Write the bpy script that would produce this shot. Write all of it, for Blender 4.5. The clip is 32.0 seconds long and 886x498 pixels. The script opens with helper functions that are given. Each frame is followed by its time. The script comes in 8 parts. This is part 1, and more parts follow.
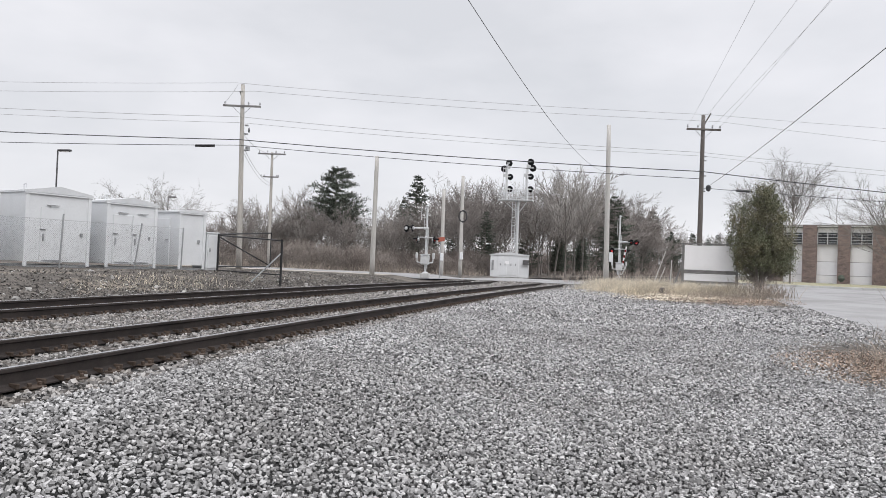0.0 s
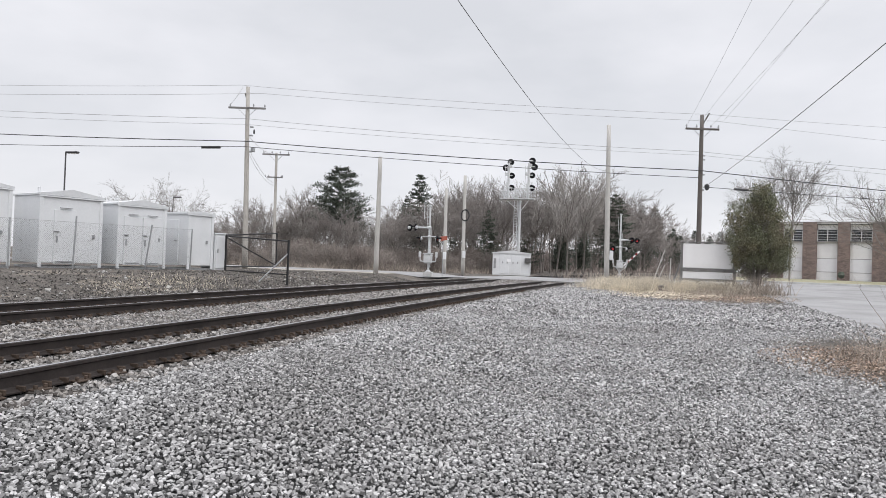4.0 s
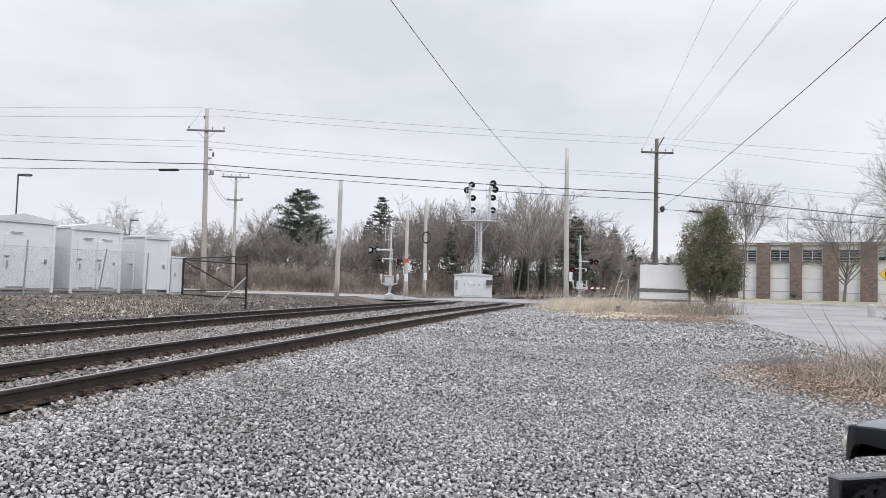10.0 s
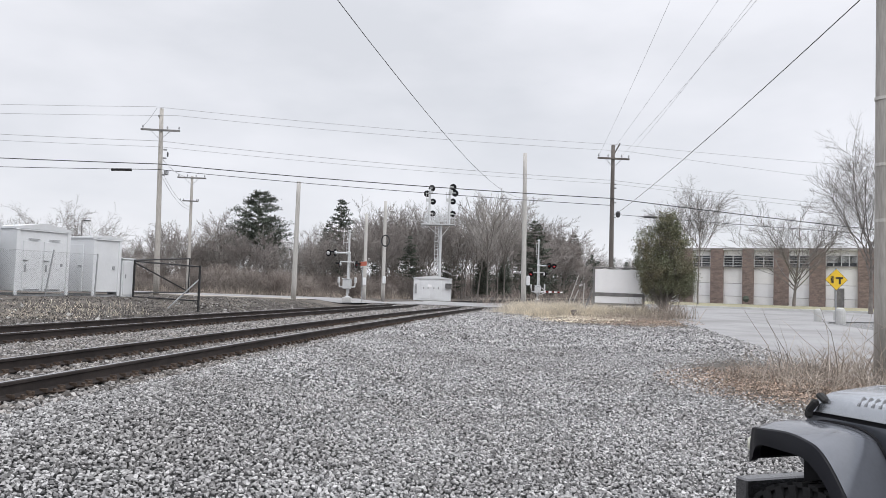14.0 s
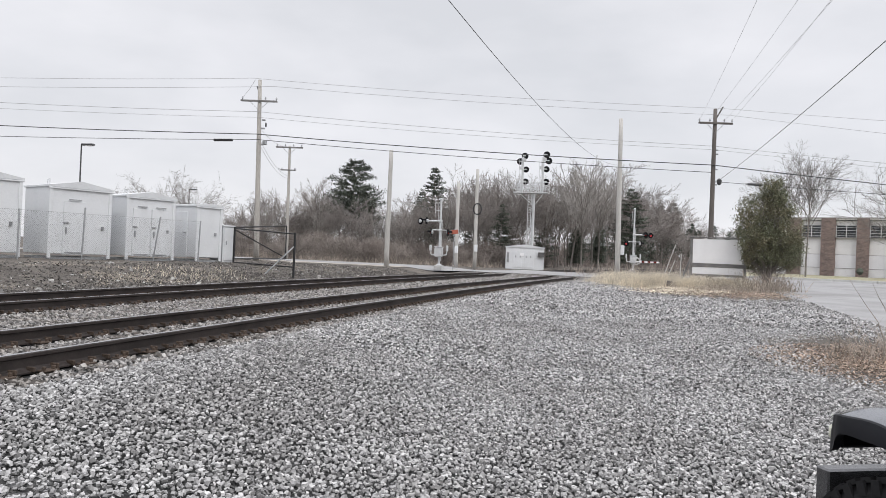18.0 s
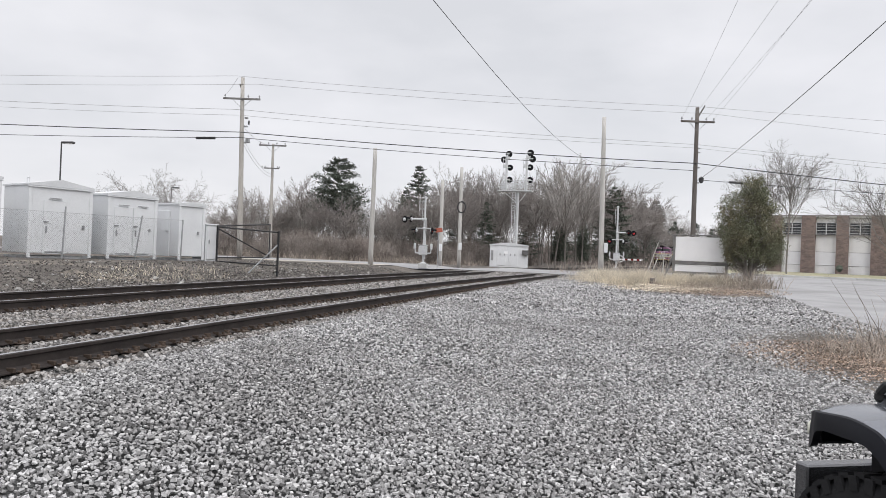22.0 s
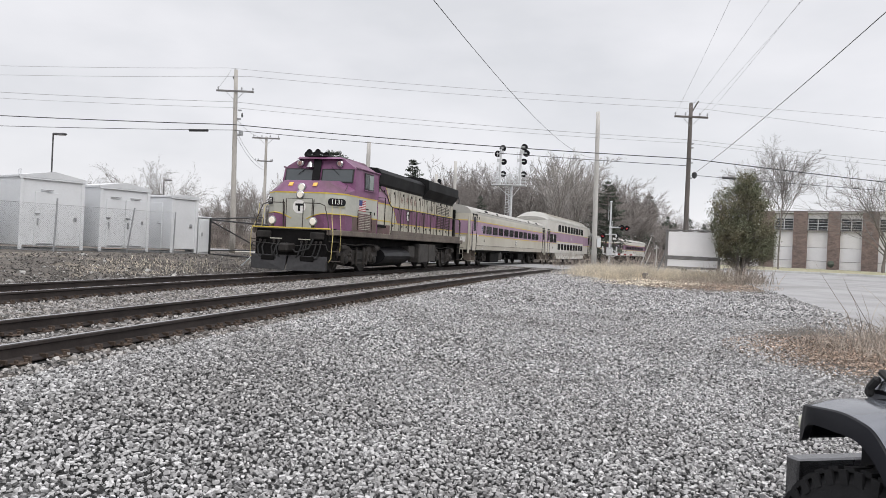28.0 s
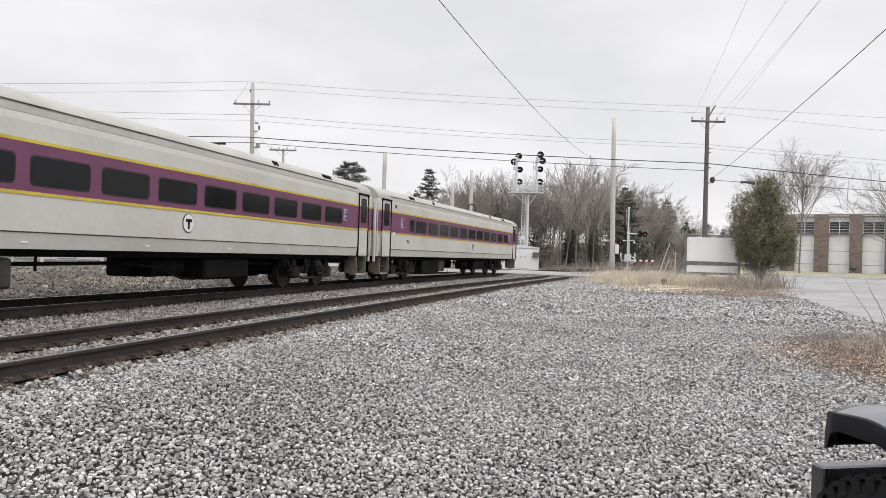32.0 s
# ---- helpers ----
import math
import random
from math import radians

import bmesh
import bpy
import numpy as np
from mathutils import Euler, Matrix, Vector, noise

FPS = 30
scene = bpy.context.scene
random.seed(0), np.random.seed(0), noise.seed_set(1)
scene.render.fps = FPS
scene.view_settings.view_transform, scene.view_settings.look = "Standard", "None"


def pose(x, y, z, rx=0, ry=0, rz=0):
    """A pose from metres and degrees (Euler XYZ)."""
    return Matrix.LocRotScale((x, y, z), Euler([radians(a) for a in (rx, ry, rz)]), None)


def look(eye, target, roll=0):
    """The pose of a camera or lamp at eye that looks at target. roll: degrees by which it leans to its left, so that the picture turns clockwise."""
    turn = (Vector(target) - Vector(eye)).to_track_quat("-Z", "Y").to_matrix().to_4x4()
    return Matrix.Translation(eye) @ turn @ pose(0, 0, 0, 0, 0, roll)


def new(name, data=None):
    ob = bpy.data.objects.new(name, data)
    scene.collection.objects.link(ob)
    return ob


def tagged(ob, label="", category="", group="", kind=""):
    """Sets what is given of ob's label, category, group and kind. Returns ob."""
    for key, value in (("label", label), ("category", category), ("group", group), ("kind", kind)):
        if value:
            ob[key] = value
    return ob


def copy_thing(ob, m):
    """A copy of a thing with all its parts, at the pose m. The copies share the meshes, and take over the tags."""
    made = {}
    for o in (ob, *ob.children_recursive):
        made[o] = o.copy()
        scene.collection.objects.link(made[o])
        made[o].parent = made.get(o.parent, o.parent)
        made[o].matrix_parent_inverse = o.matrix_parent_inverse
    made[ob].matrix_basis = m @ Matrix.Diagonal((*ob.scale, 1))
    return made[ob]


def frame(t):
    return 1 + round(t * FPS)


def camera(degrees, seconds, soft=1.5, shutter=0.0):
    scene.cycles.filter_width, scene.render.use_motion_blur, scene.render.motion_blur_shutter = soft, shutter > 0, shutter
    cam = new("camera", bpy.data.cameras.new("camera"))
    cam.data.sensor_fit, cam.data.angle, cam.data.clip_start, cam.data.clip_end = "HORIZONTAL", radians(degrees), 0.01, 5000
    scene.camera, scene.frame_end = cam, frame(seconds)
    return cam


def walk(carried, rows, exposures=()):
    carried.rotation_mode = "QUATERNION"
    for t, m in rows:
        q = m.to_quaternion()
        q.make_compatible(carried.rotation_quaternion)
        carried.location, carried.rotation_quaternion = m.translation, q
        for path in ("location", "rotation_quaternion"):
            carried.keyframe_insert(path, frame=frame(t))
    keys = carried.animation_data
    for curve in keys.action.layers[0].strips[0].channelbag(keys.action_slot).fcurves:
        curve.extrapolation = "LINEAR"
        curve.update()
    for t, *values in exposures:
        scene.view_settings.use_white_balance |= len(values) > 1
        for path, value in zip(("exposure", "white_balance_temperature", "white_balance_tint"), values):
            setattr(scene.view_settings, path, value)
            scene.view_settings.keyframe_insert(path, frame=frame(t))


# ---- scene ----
cam = camera(61.5, 32.0, soft=0.75)
ROWS = [
    (0, -0.0081, -0.0199, 1.5012, 91.126, -2.266, 13.161),
    (0.5, -0.0617, -0.1555, 1.5485, 91.59, -2.162, 13.796),
    (1, -0.0196, -0.3168, 1.5485, 91.75, -1.879, 14.113),
    (1.5, 0.0515, -0.4377, 1.5465, 91.433, -1.746, 14.128),
    (2, 0.0184, -0.4961, 1.5518, 90.937, -1.79, 13.87),
    (2.5, -0.0247, -0.5633, 1.5601, 90.648, -2.009, 13.632),
    (4.5, 0.2018, -0.7872, 1.5679, 91.067, -1.941, 13.049),
    (5, 0.2589, -0.8491, 1.5801, 91.185, -1.645, 12.162),
    (5.5, 0.3099, -0.8467, 1.5856, 91.482, -1.563, 11.487),
    (6, 0.2866, -0.8309, 1.5761, 91.77, -1.6, 11.123),
    (6.5, 0.2799, -0.8307, 1.5763, 91.966, -1.768, 11.039),
    (7, 0.2834, -0.8412, 1.5762, 92.049, -1.881, 10.989),
    (7.5, 0.279, -0.8456, 1.5777, 92.192, -1.898, 10.933),
    (8, 0.2781, -0.8445, 1.581, 92.345, -1.805, 10.882),
    (8.5, 0.2859, -0.8457, 1.5811, 92.511, -1.638, 10.818),
    (9, 0.2921, -0.8421, 1.5828, 92.657, -1.565, 10.704),
    (9.5, 0.2904, -0.8398, 1.583, 92.743, -1.594, 10.565),
    (10, 0.2929, -0.8245, 1.5791, 92.737, -1.639, 10.518),
    (10.5, 0.2923, -0.8276, 1.5828, 92.649, -1.715, 10.545),
    (11, 0.3062, -0.8153, 1.5805, 92.568, -1.724, 10.695),
    (11.5, 0.3177, -0.8262, 1.5813, 92.62, -1.783, 10.826),
    (12, 0.3317, -0.8177, 1.5823, 92.8, -1.819, 10.737),
    (12.5, 0.3375, -0.8248, 1.5929, 93.012, -1.807, 10.117),
    (13, 0.35, -0.8064, 1.5905, 93.154, -1.799, 9.035),
    (13.5, 0.3564, -0.7916, 1.5914, 93.1, -1.848, 7.917),
    (14, 0.499, -0.7835, 1.585, 93.091, -1.884, 7.543),
    (14.5, 0.6533, -0.7654, 1.6002, 93.15, -1.888, 8.451),
    (15, 0.6104, -0.6687, 1.6282, 93.238, -1.908, 10.599),
    (15.5, 0.6071, -0.639, 1.6233, 93.114, -1.986, 12.769),
    (17.5, 0.6546, -0.6161, 1.5984, 90.832, -2.564, 14.813),
    (18, 0.6532, -0.5965, 1.5928, 90.393, -2.427, 14.761),
    (18.5, 0.6519, -0.5866, 1.59, 90.11, -2.299, 14.626),
    (19, 0.6509, -0.6133, 1.5969, 89.983, -2.211, 14.418),
    (19.5, 0.6543, -0.6089, 1.5963, 90.051, -2.194, 14.238),
    (20, 0.6526, -0.6208, 1.5994, 90.161, -2.247, 14.119),
    (20.5, 0.6536, -0.623, 1.6005, 90.264, -2.317, 13.991),
    (21, 0.6549, -0.6196, 1.6003, 90.274, -2.319, 13.87),
    (21.5, 0.6561, -0.6143, 1.6004, 90.282, -2.302, 13.731),
    (22, 0.6574, -0.6054, 1.5995, 90.296, -2.285, 13.552),
    (22.5, 0.6543, -0.6255, 1.6035, 90.353, -2.375, 13.376),
    (23, 0.6567, -0.6214, 1.6018, 90.47, -2.514, 13.147),
    (23.5, 0.6564, -0.6126, 1.5984, 90.587, -2.67, 12.911),
    (24, 0.6552, -0.6204, 1.6014, 90.67, -2.794, 12.695),
    (24.5, 0.6584, -0.6125, 1.6032, 90.686, -2.811, 12.53),
    (25, 0.6567, -0.6054, 1.6007, 90.627, -2.816, 12.403),
    (25.5, 0.6548, -0.6064, 1.6007, 90.434, -2.721, 12.319),
    (27.5, 0.6551, -0.6133, 1.6007, 89.839, -2.484, 12.765),
    (28, 0.6533, -0.6102, 1.5987, 89.849, -2.552, 13.036),
    (28.5, 0.6508, -0.6096, 1.5997, 89.876, -2.611, 13.326),
    (29, 0.6463, -0.6103, 1.5982, 89.909, -2.638, 13.574),
    (29.5, 0.6439, -0.6136, 1.5978, 89.909, -2.595, 13.803),
    (30, 0.6448, -0.6254, 1.6018, 89.955, -2.374, 14.029),
    (30.5, 0.6478, -0.6282, 1.6048, 90.019, -2.122, 14.142),
    (31, 0.6522, -0.6167, 1.6004, 90.131, -2.034, 14.113),
    (31.5, 0.6557, -0.621, 1.6031, 90.294, -1.856, 14.056),
    (32, 0.6562, -0.6063, 1.6015, 90.477, -1.761, 14.367),
]
walk(cam, [(t, pose(x, y, z, rx, ry, rz)) for t, x, y, z, rx, ry, rz in ROWS],
     [(0, 0.0, 6500, 10), (13.5, 0.02, 6400, 10), (18, 0.0, 6500, 10), (28.2, 0.02, 6550, 10), (29.6, 0.1, 6700, 10), (32, 0.1, 6700, 10)])

# ---- light ----
world = bpy.data.worlds.new("overcast_sky")
scene.world = world
world.use_nodes = True
wn, wl = world.node_tree.nodes, world.node_tree.links
wn.clear()


def node(tree, kind, **props):
    n = tree.nodes.new(kind)
    for k, v in props.items():
        n.inputs[k].default_value = v
    return n


SUN_EL, SUN_ROT = radians(48), radians(200)
w_sky = wn.new("ShaderNodeTexSky")
w_sky.sky_type, w_sky.sun_disc = "NISHITA", False
w_sky.sun_elevation, w_sky.sun_rotation = SUN_EL, SUN_ROT
w_co = wn.new("ShaderNodeTexCoord")
w_map = wn.new("ShaderNodeMapping")
w_map.inputs["Scale"].default_value = (1.0, 1.0, 2.6)
w_map.inputs["Location"].default_value = (0.3, 0.1, 0.2)
w_noise = wn.new("ShaderNodeTexNoise")
w_noise.inputs["Scale"].default_value, w_noise.inputs["Detail"].default_value, w_noise.inputs["Roughness"].default_value = 2.6, 5.0, 0.5
w_ramp = wn.new("ShaderNodeValToRGB")
w_ramp.color_ramp.elements[0].position, w_ramp.color_ramp.elements[0].color = 0.34, (0.655, 0.665, 0.70, 1)
w_ramp.color_ramp.elements[1].position, w_ramp.color_ramp.elements[1].color = 0.62, (0.80, 0.80, 0.835, 1)
w_dim = wn.new("ShaderNodeVectorMath")
w_dim.operation = "SCALE"
w_dim.inputs["Scale"].default_value = 0.08
w_mix = wn.new("ShaderNodeMix")
w_mix.data_type = "RGBA"
w_mix.inputs["Factor"].default_value = 0.93
w_bg = wn.new("ShaderNodeBackground")
w_out = wn.new("ShaderNodeOutputWorld")
wl.new(w_co.outputs["Generated"], w_map.inputs["Vector"])
wl.new(w_map.outputs["Vector"], w_noise.inputs["Vector"])
wl.new(w_noise.outputs["Fac"], w_ramp.inputs["Fac"])
wl.new(w_sky.outputs["Color"], w_dim.inputs[0])
wl.new(w_dim.outputs["Vector"], w_mix.inputs["A"])
wl.new(w_ramp.outputs["Color"], w_mix.inputs["B"])
w_sep = wn.new("ShaderNodeSeparateXYZ")
w_zen = wn.new("ShaderNodeMapRange")
w_zen.interpolation_type = "SMOOTHSTEP"
w_zen.inputs["From Min"].default_value, w_zen.inputs["From Max"].default_value = 0.30, 1.0
w_zen.inputs["To Min"].default_value, w_zen.inputs["To Max"].default_value = 1.0, 2.2
w_bright = wn.new("ShaderNodeVectorMath")
w_bright.operation = "SCALE"
wl.new(w_co.outputs["Generated"], w_sep.inputs[0])
wl.new(w_sep.outputs["Z"], w_zen.inputs["Value"])
wl.new(w_mix.outputs["Result"], w_bright.inputs[0])
wl.new(w_zen.outputs[0], w_bright.inputs["Scale"])
wl.new(w_bright.outputs["Vector"], w_bg.inputs["Color"])
wl.new(w_bg.outputs["Background"], w_out.inputs["Surface"])
w_bg.inputs["Strength"].default_value = 1.14

sun_data = bpy.data.lights.new("sun", "SUN")
sun_data.energy, sun_data.angle, sun_data.color = 1.3, radians(40), (1.0, 0.97, 0.93)
sun = new("sun", sun_data)
sun.matrix_world = look((22, -26, 40), (0, 0, 0))
scene.view_settings.exposure = 0.0


# ---- materials ----
def M(name, col, rough=0.6, metal=0.0, var=0.12, scale=1.5, fine=30.0, bump=0.15, col2=None, mixat=(0.4, 0.65), emit=None, spec=0.5, rand=0.0, island=False, coord="Object", bdist=0.01, stretch=None):
    m = bpy.data.materials.new(name)
    m.use_nodes = True
    t = m.node_tree
    t.nodes.clear()
    L = t.links.new
    out = t.nodes.new("ShaderNodeOutputMaterial")
    p = t.nodes.new("ShaderNodeBsdfPrincipled")
    L(p.outputs[0], out.inputs[0])
    p.inputs["Roughness"].default_value, p.inputs["Metallic"].default_value = rough, metal
    p.inputs["Specular IOR Level"].default_value = spec
    if emit:
        p.inputs["Base Color"].default_value = (*col, 1)
        p.inputs["Emission Color"].default_value = (*emit[:3], 1)
        p.inputs["Emission Strength"].default_value = emit[3]
        return m
    if coord == "World":
        src = t.nodes.new("ShaderNodeNewGeometry").outputs["Position"]
    else:
        src = t.nodes.new("ShaderNodeTexCoord").outputs["Object"]
    if stretch:
        mp = t.nodes.new("ShaderNodeMapping")
        mp.inputs["Scale"].default_value = stretch
        L(src, mp.inputs["Vector"])
        src = mp.outputs["Vector"]
    n1 = node(t, "ShaderNodeTexNoise", Scale=scale, Detail=4.0, Roughness=0.6)
    n2 = node(t, "ShaderNodeTexNoise", Scale=fine, Detail=3.0, Roughness=0.6)
    L(src, n1.inputs["Vector"]), L(src, n2.inputs["Vector"])
    c2 = col2 if col2 else tuple(c * (1 - 2 * var) for c in col)
    r = t.nodes.new("ShaderNodeMapRange")
    r.inputs["From Min"].default_value, r.inputs["From Max"].default_value = mixat
    L(n1.outputs["Fac"], r.inputs["Value"])
    mx = t.nodes.new("ShaderNodeMix")
    mx.data_type = "RGBA"
    mx.inputs["A"].default_value, mx.inputs["B"].default_value = (*col, 1), (*c2, 1)
    L(r.outputs[0], mx.inputs["Factor"])
    hs = t.nodes.new("ShaderNodeHueSaturation")
    L(mx.outputs["Result"], hs.inputs["Color"])
    v = node(t, "ShaderNodeMapRange")
    v.inputs["From Min"].default_value, v.inputs["From Max"].default_value = 0.25, 0.75
    v.inputs["To Min"].default_value, v.inputs["To Max"].default_value = 1 - var, 1 + var
    L(n2.outputs["Fac"], v.inputs["Value"])
    val = v.outputs[0]
    if rand:
        if island:
            rs = t.nodes.new("ShaderNodeNewGeometry").outputs["Random Per Island"]
        else:
            rs = t.nodes.new("ShaderNodeObjectInfo").outputs["Random"]
        rr = t.nodes.new("ShaderNodeMapRange")
        rr.inputs["To Min"].default_value, rr.inputs["To Max"].default_value = 1 - rand, 1 + rand
        L(rs, rr.inputs["Value"])
        mu = t.nodes.new("ShaderNodeMath")
        mu.operation = "MULTIPLY"
        L(val, mu.inputs[0]), L(rr.outputs[0], mu.inputs[1])
        val = mu.outputs[0]
    L(val, hs.inputs["Value"])
    L(hs.outputs["Color"], p.inputs["Base Color"])
    if bump:
        b = t.nodes.new("ShaderNodeBump")
        b.inputs["Strength"].default_value, b.inputs["Distance"].default_value = bump, bdist
        L(n2.outputs["Fac"], b.inputs["Height"])
        L(b.outputs[0], p.inputs["Normal"])
    rv = t.nodes.new("ShaderNodeMapRange")
    rv.inputs["To Min"].default_value, rv.inputs["To Max"].default_value = max(0.02, rough - 0.1), min(1, rough + 0.1)
    L(n1.outputs["Fac"], rv.inputs["Value"])
    L(rv.outputs[0], p.inputs["Roughness"])
    return m


M_STONE = M("crushed_stone", (0.385, 0.38, 0.378), 0.85, var=0.14, scale=0.45, fine=40, col2=(0.29, 0.283, 0.278), mixat=(0.42, 0.66), rand=0.6, island=True, bump=0.3)
M_BALLAST = M("ballast_stone", (0.30, 0.29, 0.283), 0.85, var=0.2, scale=3, fine=60, rand=0.6, island=True, bump=0.3, col2=(0.22, 0.20, 0.18))
M_RAILSIDE = M("rusty_rail_steel", (0.042, 0.033, 0.03), 0.7, 0.2, var=0.2, scale=2, fine=40)
M_RAILTOP = M("worn_rail_head", (0.42, 0.42, 0.43), 0.35, 0.9, var=0.1, scale=2, fine=40)
M_TIE = M("creosoted_wood", (0.10, 0.085, 0.075), 0.9, var=0.25, scale=3, fine=40, rand=0.25, bump=0.5)
M_PLATE = M("rusted_tie_plate", (0.10, 0.072, 0.055), 0.8, 0.3, var=0.2)
M_ASPHALT = M("worn_asphalt", (0.325, 0.322, 0.325), 0.9, var=0.10, scale=0.35, fine=25, coord="World", bump=0.2, col2=(0.25, 0.247, 0.245))
M_CONCRETE = M("crossing_concrete", (0.52, 0.52, 0.51), 0.85, var=0.12, scale=0.8, fine=20)
M_POLE = M("weathered_grey_pole", (0.42, 0.40, 0.37), 0.9, var=0.2, scale=1.0, fine=25, stretch=(1, 1, 0.12), rand=0.08)
M_POLE_DK = M("dark_brown_pole", (0.13, 0.115, 0.105), 0.9, var=0.25, scale=1.0, fine=25, stretch=(1, 1, 0.12))
M_STUB = M("pale_pole_wood", (0.52, 0.505, 0.48), 0.9, var=0.16, scale=1.0, fine=25, stretch=(1, 1, 0.12))
M_WIRE = M("wire_black", (0.045, 0.045, 0.048), 0.6, var=0.05, bump=0)
M_WIRE_GREY = M("wire_grey", (0.40, 0.40, 0.41), 0.5, 0.3, var=0.05, bump=0)
M_HUT = M("white_painted_steel", (0.70, 0.715, 0.73), 0.5, var=0.035, scale=0.8, fine=12, bump=0.05)
M_HUTROOF = M("grey_roof_steel", (0.66, 0.675, 0.69), 0.5, var=0.05, scale=0.8, fine=12, bump=0.05)
M_GALV = M("galvanised_steel", (0.42, 0.43, 0.44), 0.5, 0.7, var=0.12, scale=4)
M_BLACKSTEEL = M("black_fence_steel", (0.03, 0.03, 0.032), 0.5, 0.3, var=0.1)
M_LAMPGREY = M("dark_grey_lamp_paint", (0.09, 0.09, 0.095), 0.5, 0.2, var=0.1)
M_SILVER = M("aluminium_paint", (0.62, 0.63, 0.64), 0.45, 0.3, var=0.06, scale=3)
M_SIGNALBLACK = M("signal_black", (0.016, 0.016, 0.018), 0.7, var=0.1, spec=0.12)
M_WHITE = M("white_board", (0.83, 0.83, 0.84), 0.6, var=0.03, scale=1)
M_GREYWOOD = M("grey_weathered_timber", (0.23, 0.225, 0.22), 0.9, var=0.2, scale=2, fine=30)
M_BRICK = M("red_brown_brick", (0.25, 0.19, 0.165), 0.9, var=0.3, scale=2.2, fine=5.5, bump=0.3, col2=(0.15, 0.12, 0.11), stretch=(1, 1, 2.2))
M_PANEL = M("white_wall_panel", (0.84, 0.835, 0.825), 0.7, var=0.05, scale=0.6, fine=10)
M_GLASS_DK = M("dark_glazing", (0.045, 0.05, 0.055), 0.12, var=0.1, spec=0.6, bump=0)
M_ROOFEDGE = M("roof_flashing", (0.33, 0.31, 0.31), 0.6, var=0.1)
M_RED = M("red_signal_lens", (0.6, 0.03, 0.03), 0.3, emit=(0.9, 0.06, 0.08, 0.45))
M_REDDARK = M("unlit_red_lens", (0.25, 0.02, 0.02), 0.2, var=0.1)
M_ORANGE = M("orange_sign", (0.45, 0.13, 0.085), 0.6, var=0.08)
M_YELLOW = M("yellow_sign", (0.80, 0.52, 0.03), 0.5, var=0.06)
M_SIGNBLACK = M("sign_black", (0.02, 0.02, 0.02), 0.6, var=0.05)
M_BARK = M("grey_bark", (0.21, 0.19, 0.175), 0.95, var=0.2, scale=2, fine=20, rand=0.2)
M_TWIG = M("bare_twigs", (0.30, 0.272, 0.255), 0.95, var=0.15, scale=0.3, fine=8, rand=0.22, bump=0)
M_THICKET = M("brown_undergrowth", (0.235, 0.20, 0.18), 0.95, var=0.2, scale=0.25, fine=4, rand=0.4, island=True, bump=0)
M_SHRUB = M("grey_brown_shrub_twigs", (0.30, 0.265, 0.24), 0.95, var=0.15, scale=0.3, fine=8, rand=0.25, bump=0)
M_STREETTWIG = M("grey_street_tree_twigs", (0.23, 0.215, 0.205), 0.95, var=0.15, scale=0.3, fine=8, rand=0.1, bump=0)
M_TWIGPALE = M("pale_bare_twigs", (0.36, 0.34, 0.32), 0.95, var=0.15, scale=0.3, fine=8, rand=0.15, bump=0)
M_PINE = M("pine_needles", (0.105, 0.125, 0.098), 0.8, var=0.3, scale=0.5, fine=6, rand=0.3, island=True, bump=0)
M_CEDAR = M("arborvitae_foliage", (0.16, 0.172, 0.108), 0.8, var=0.3, scale=0.9, fine=9, rand=0.55, island=True, bump=0, col2=(0.16, 0.14, 0.085))
M_BRUSH = M("dry_brush_stems", (0.44, 0.38, 0.325), 0.95, var=0.2, scale=1, fine=8, rand=0.35, island=True, bump=0)
M_STRAW = M("straw_grass", (0.72, 0.65, 0.53), 0.9, var=0.2, scale=1, fine=8, rand=0.3, island=True, bump=0)
M_LEAF = M("dead_leaves", (0.41, 0.315, 0.25), 0.9, var=0.2, scale=1, fine=8, rand=0.55, island=True, bump=0)


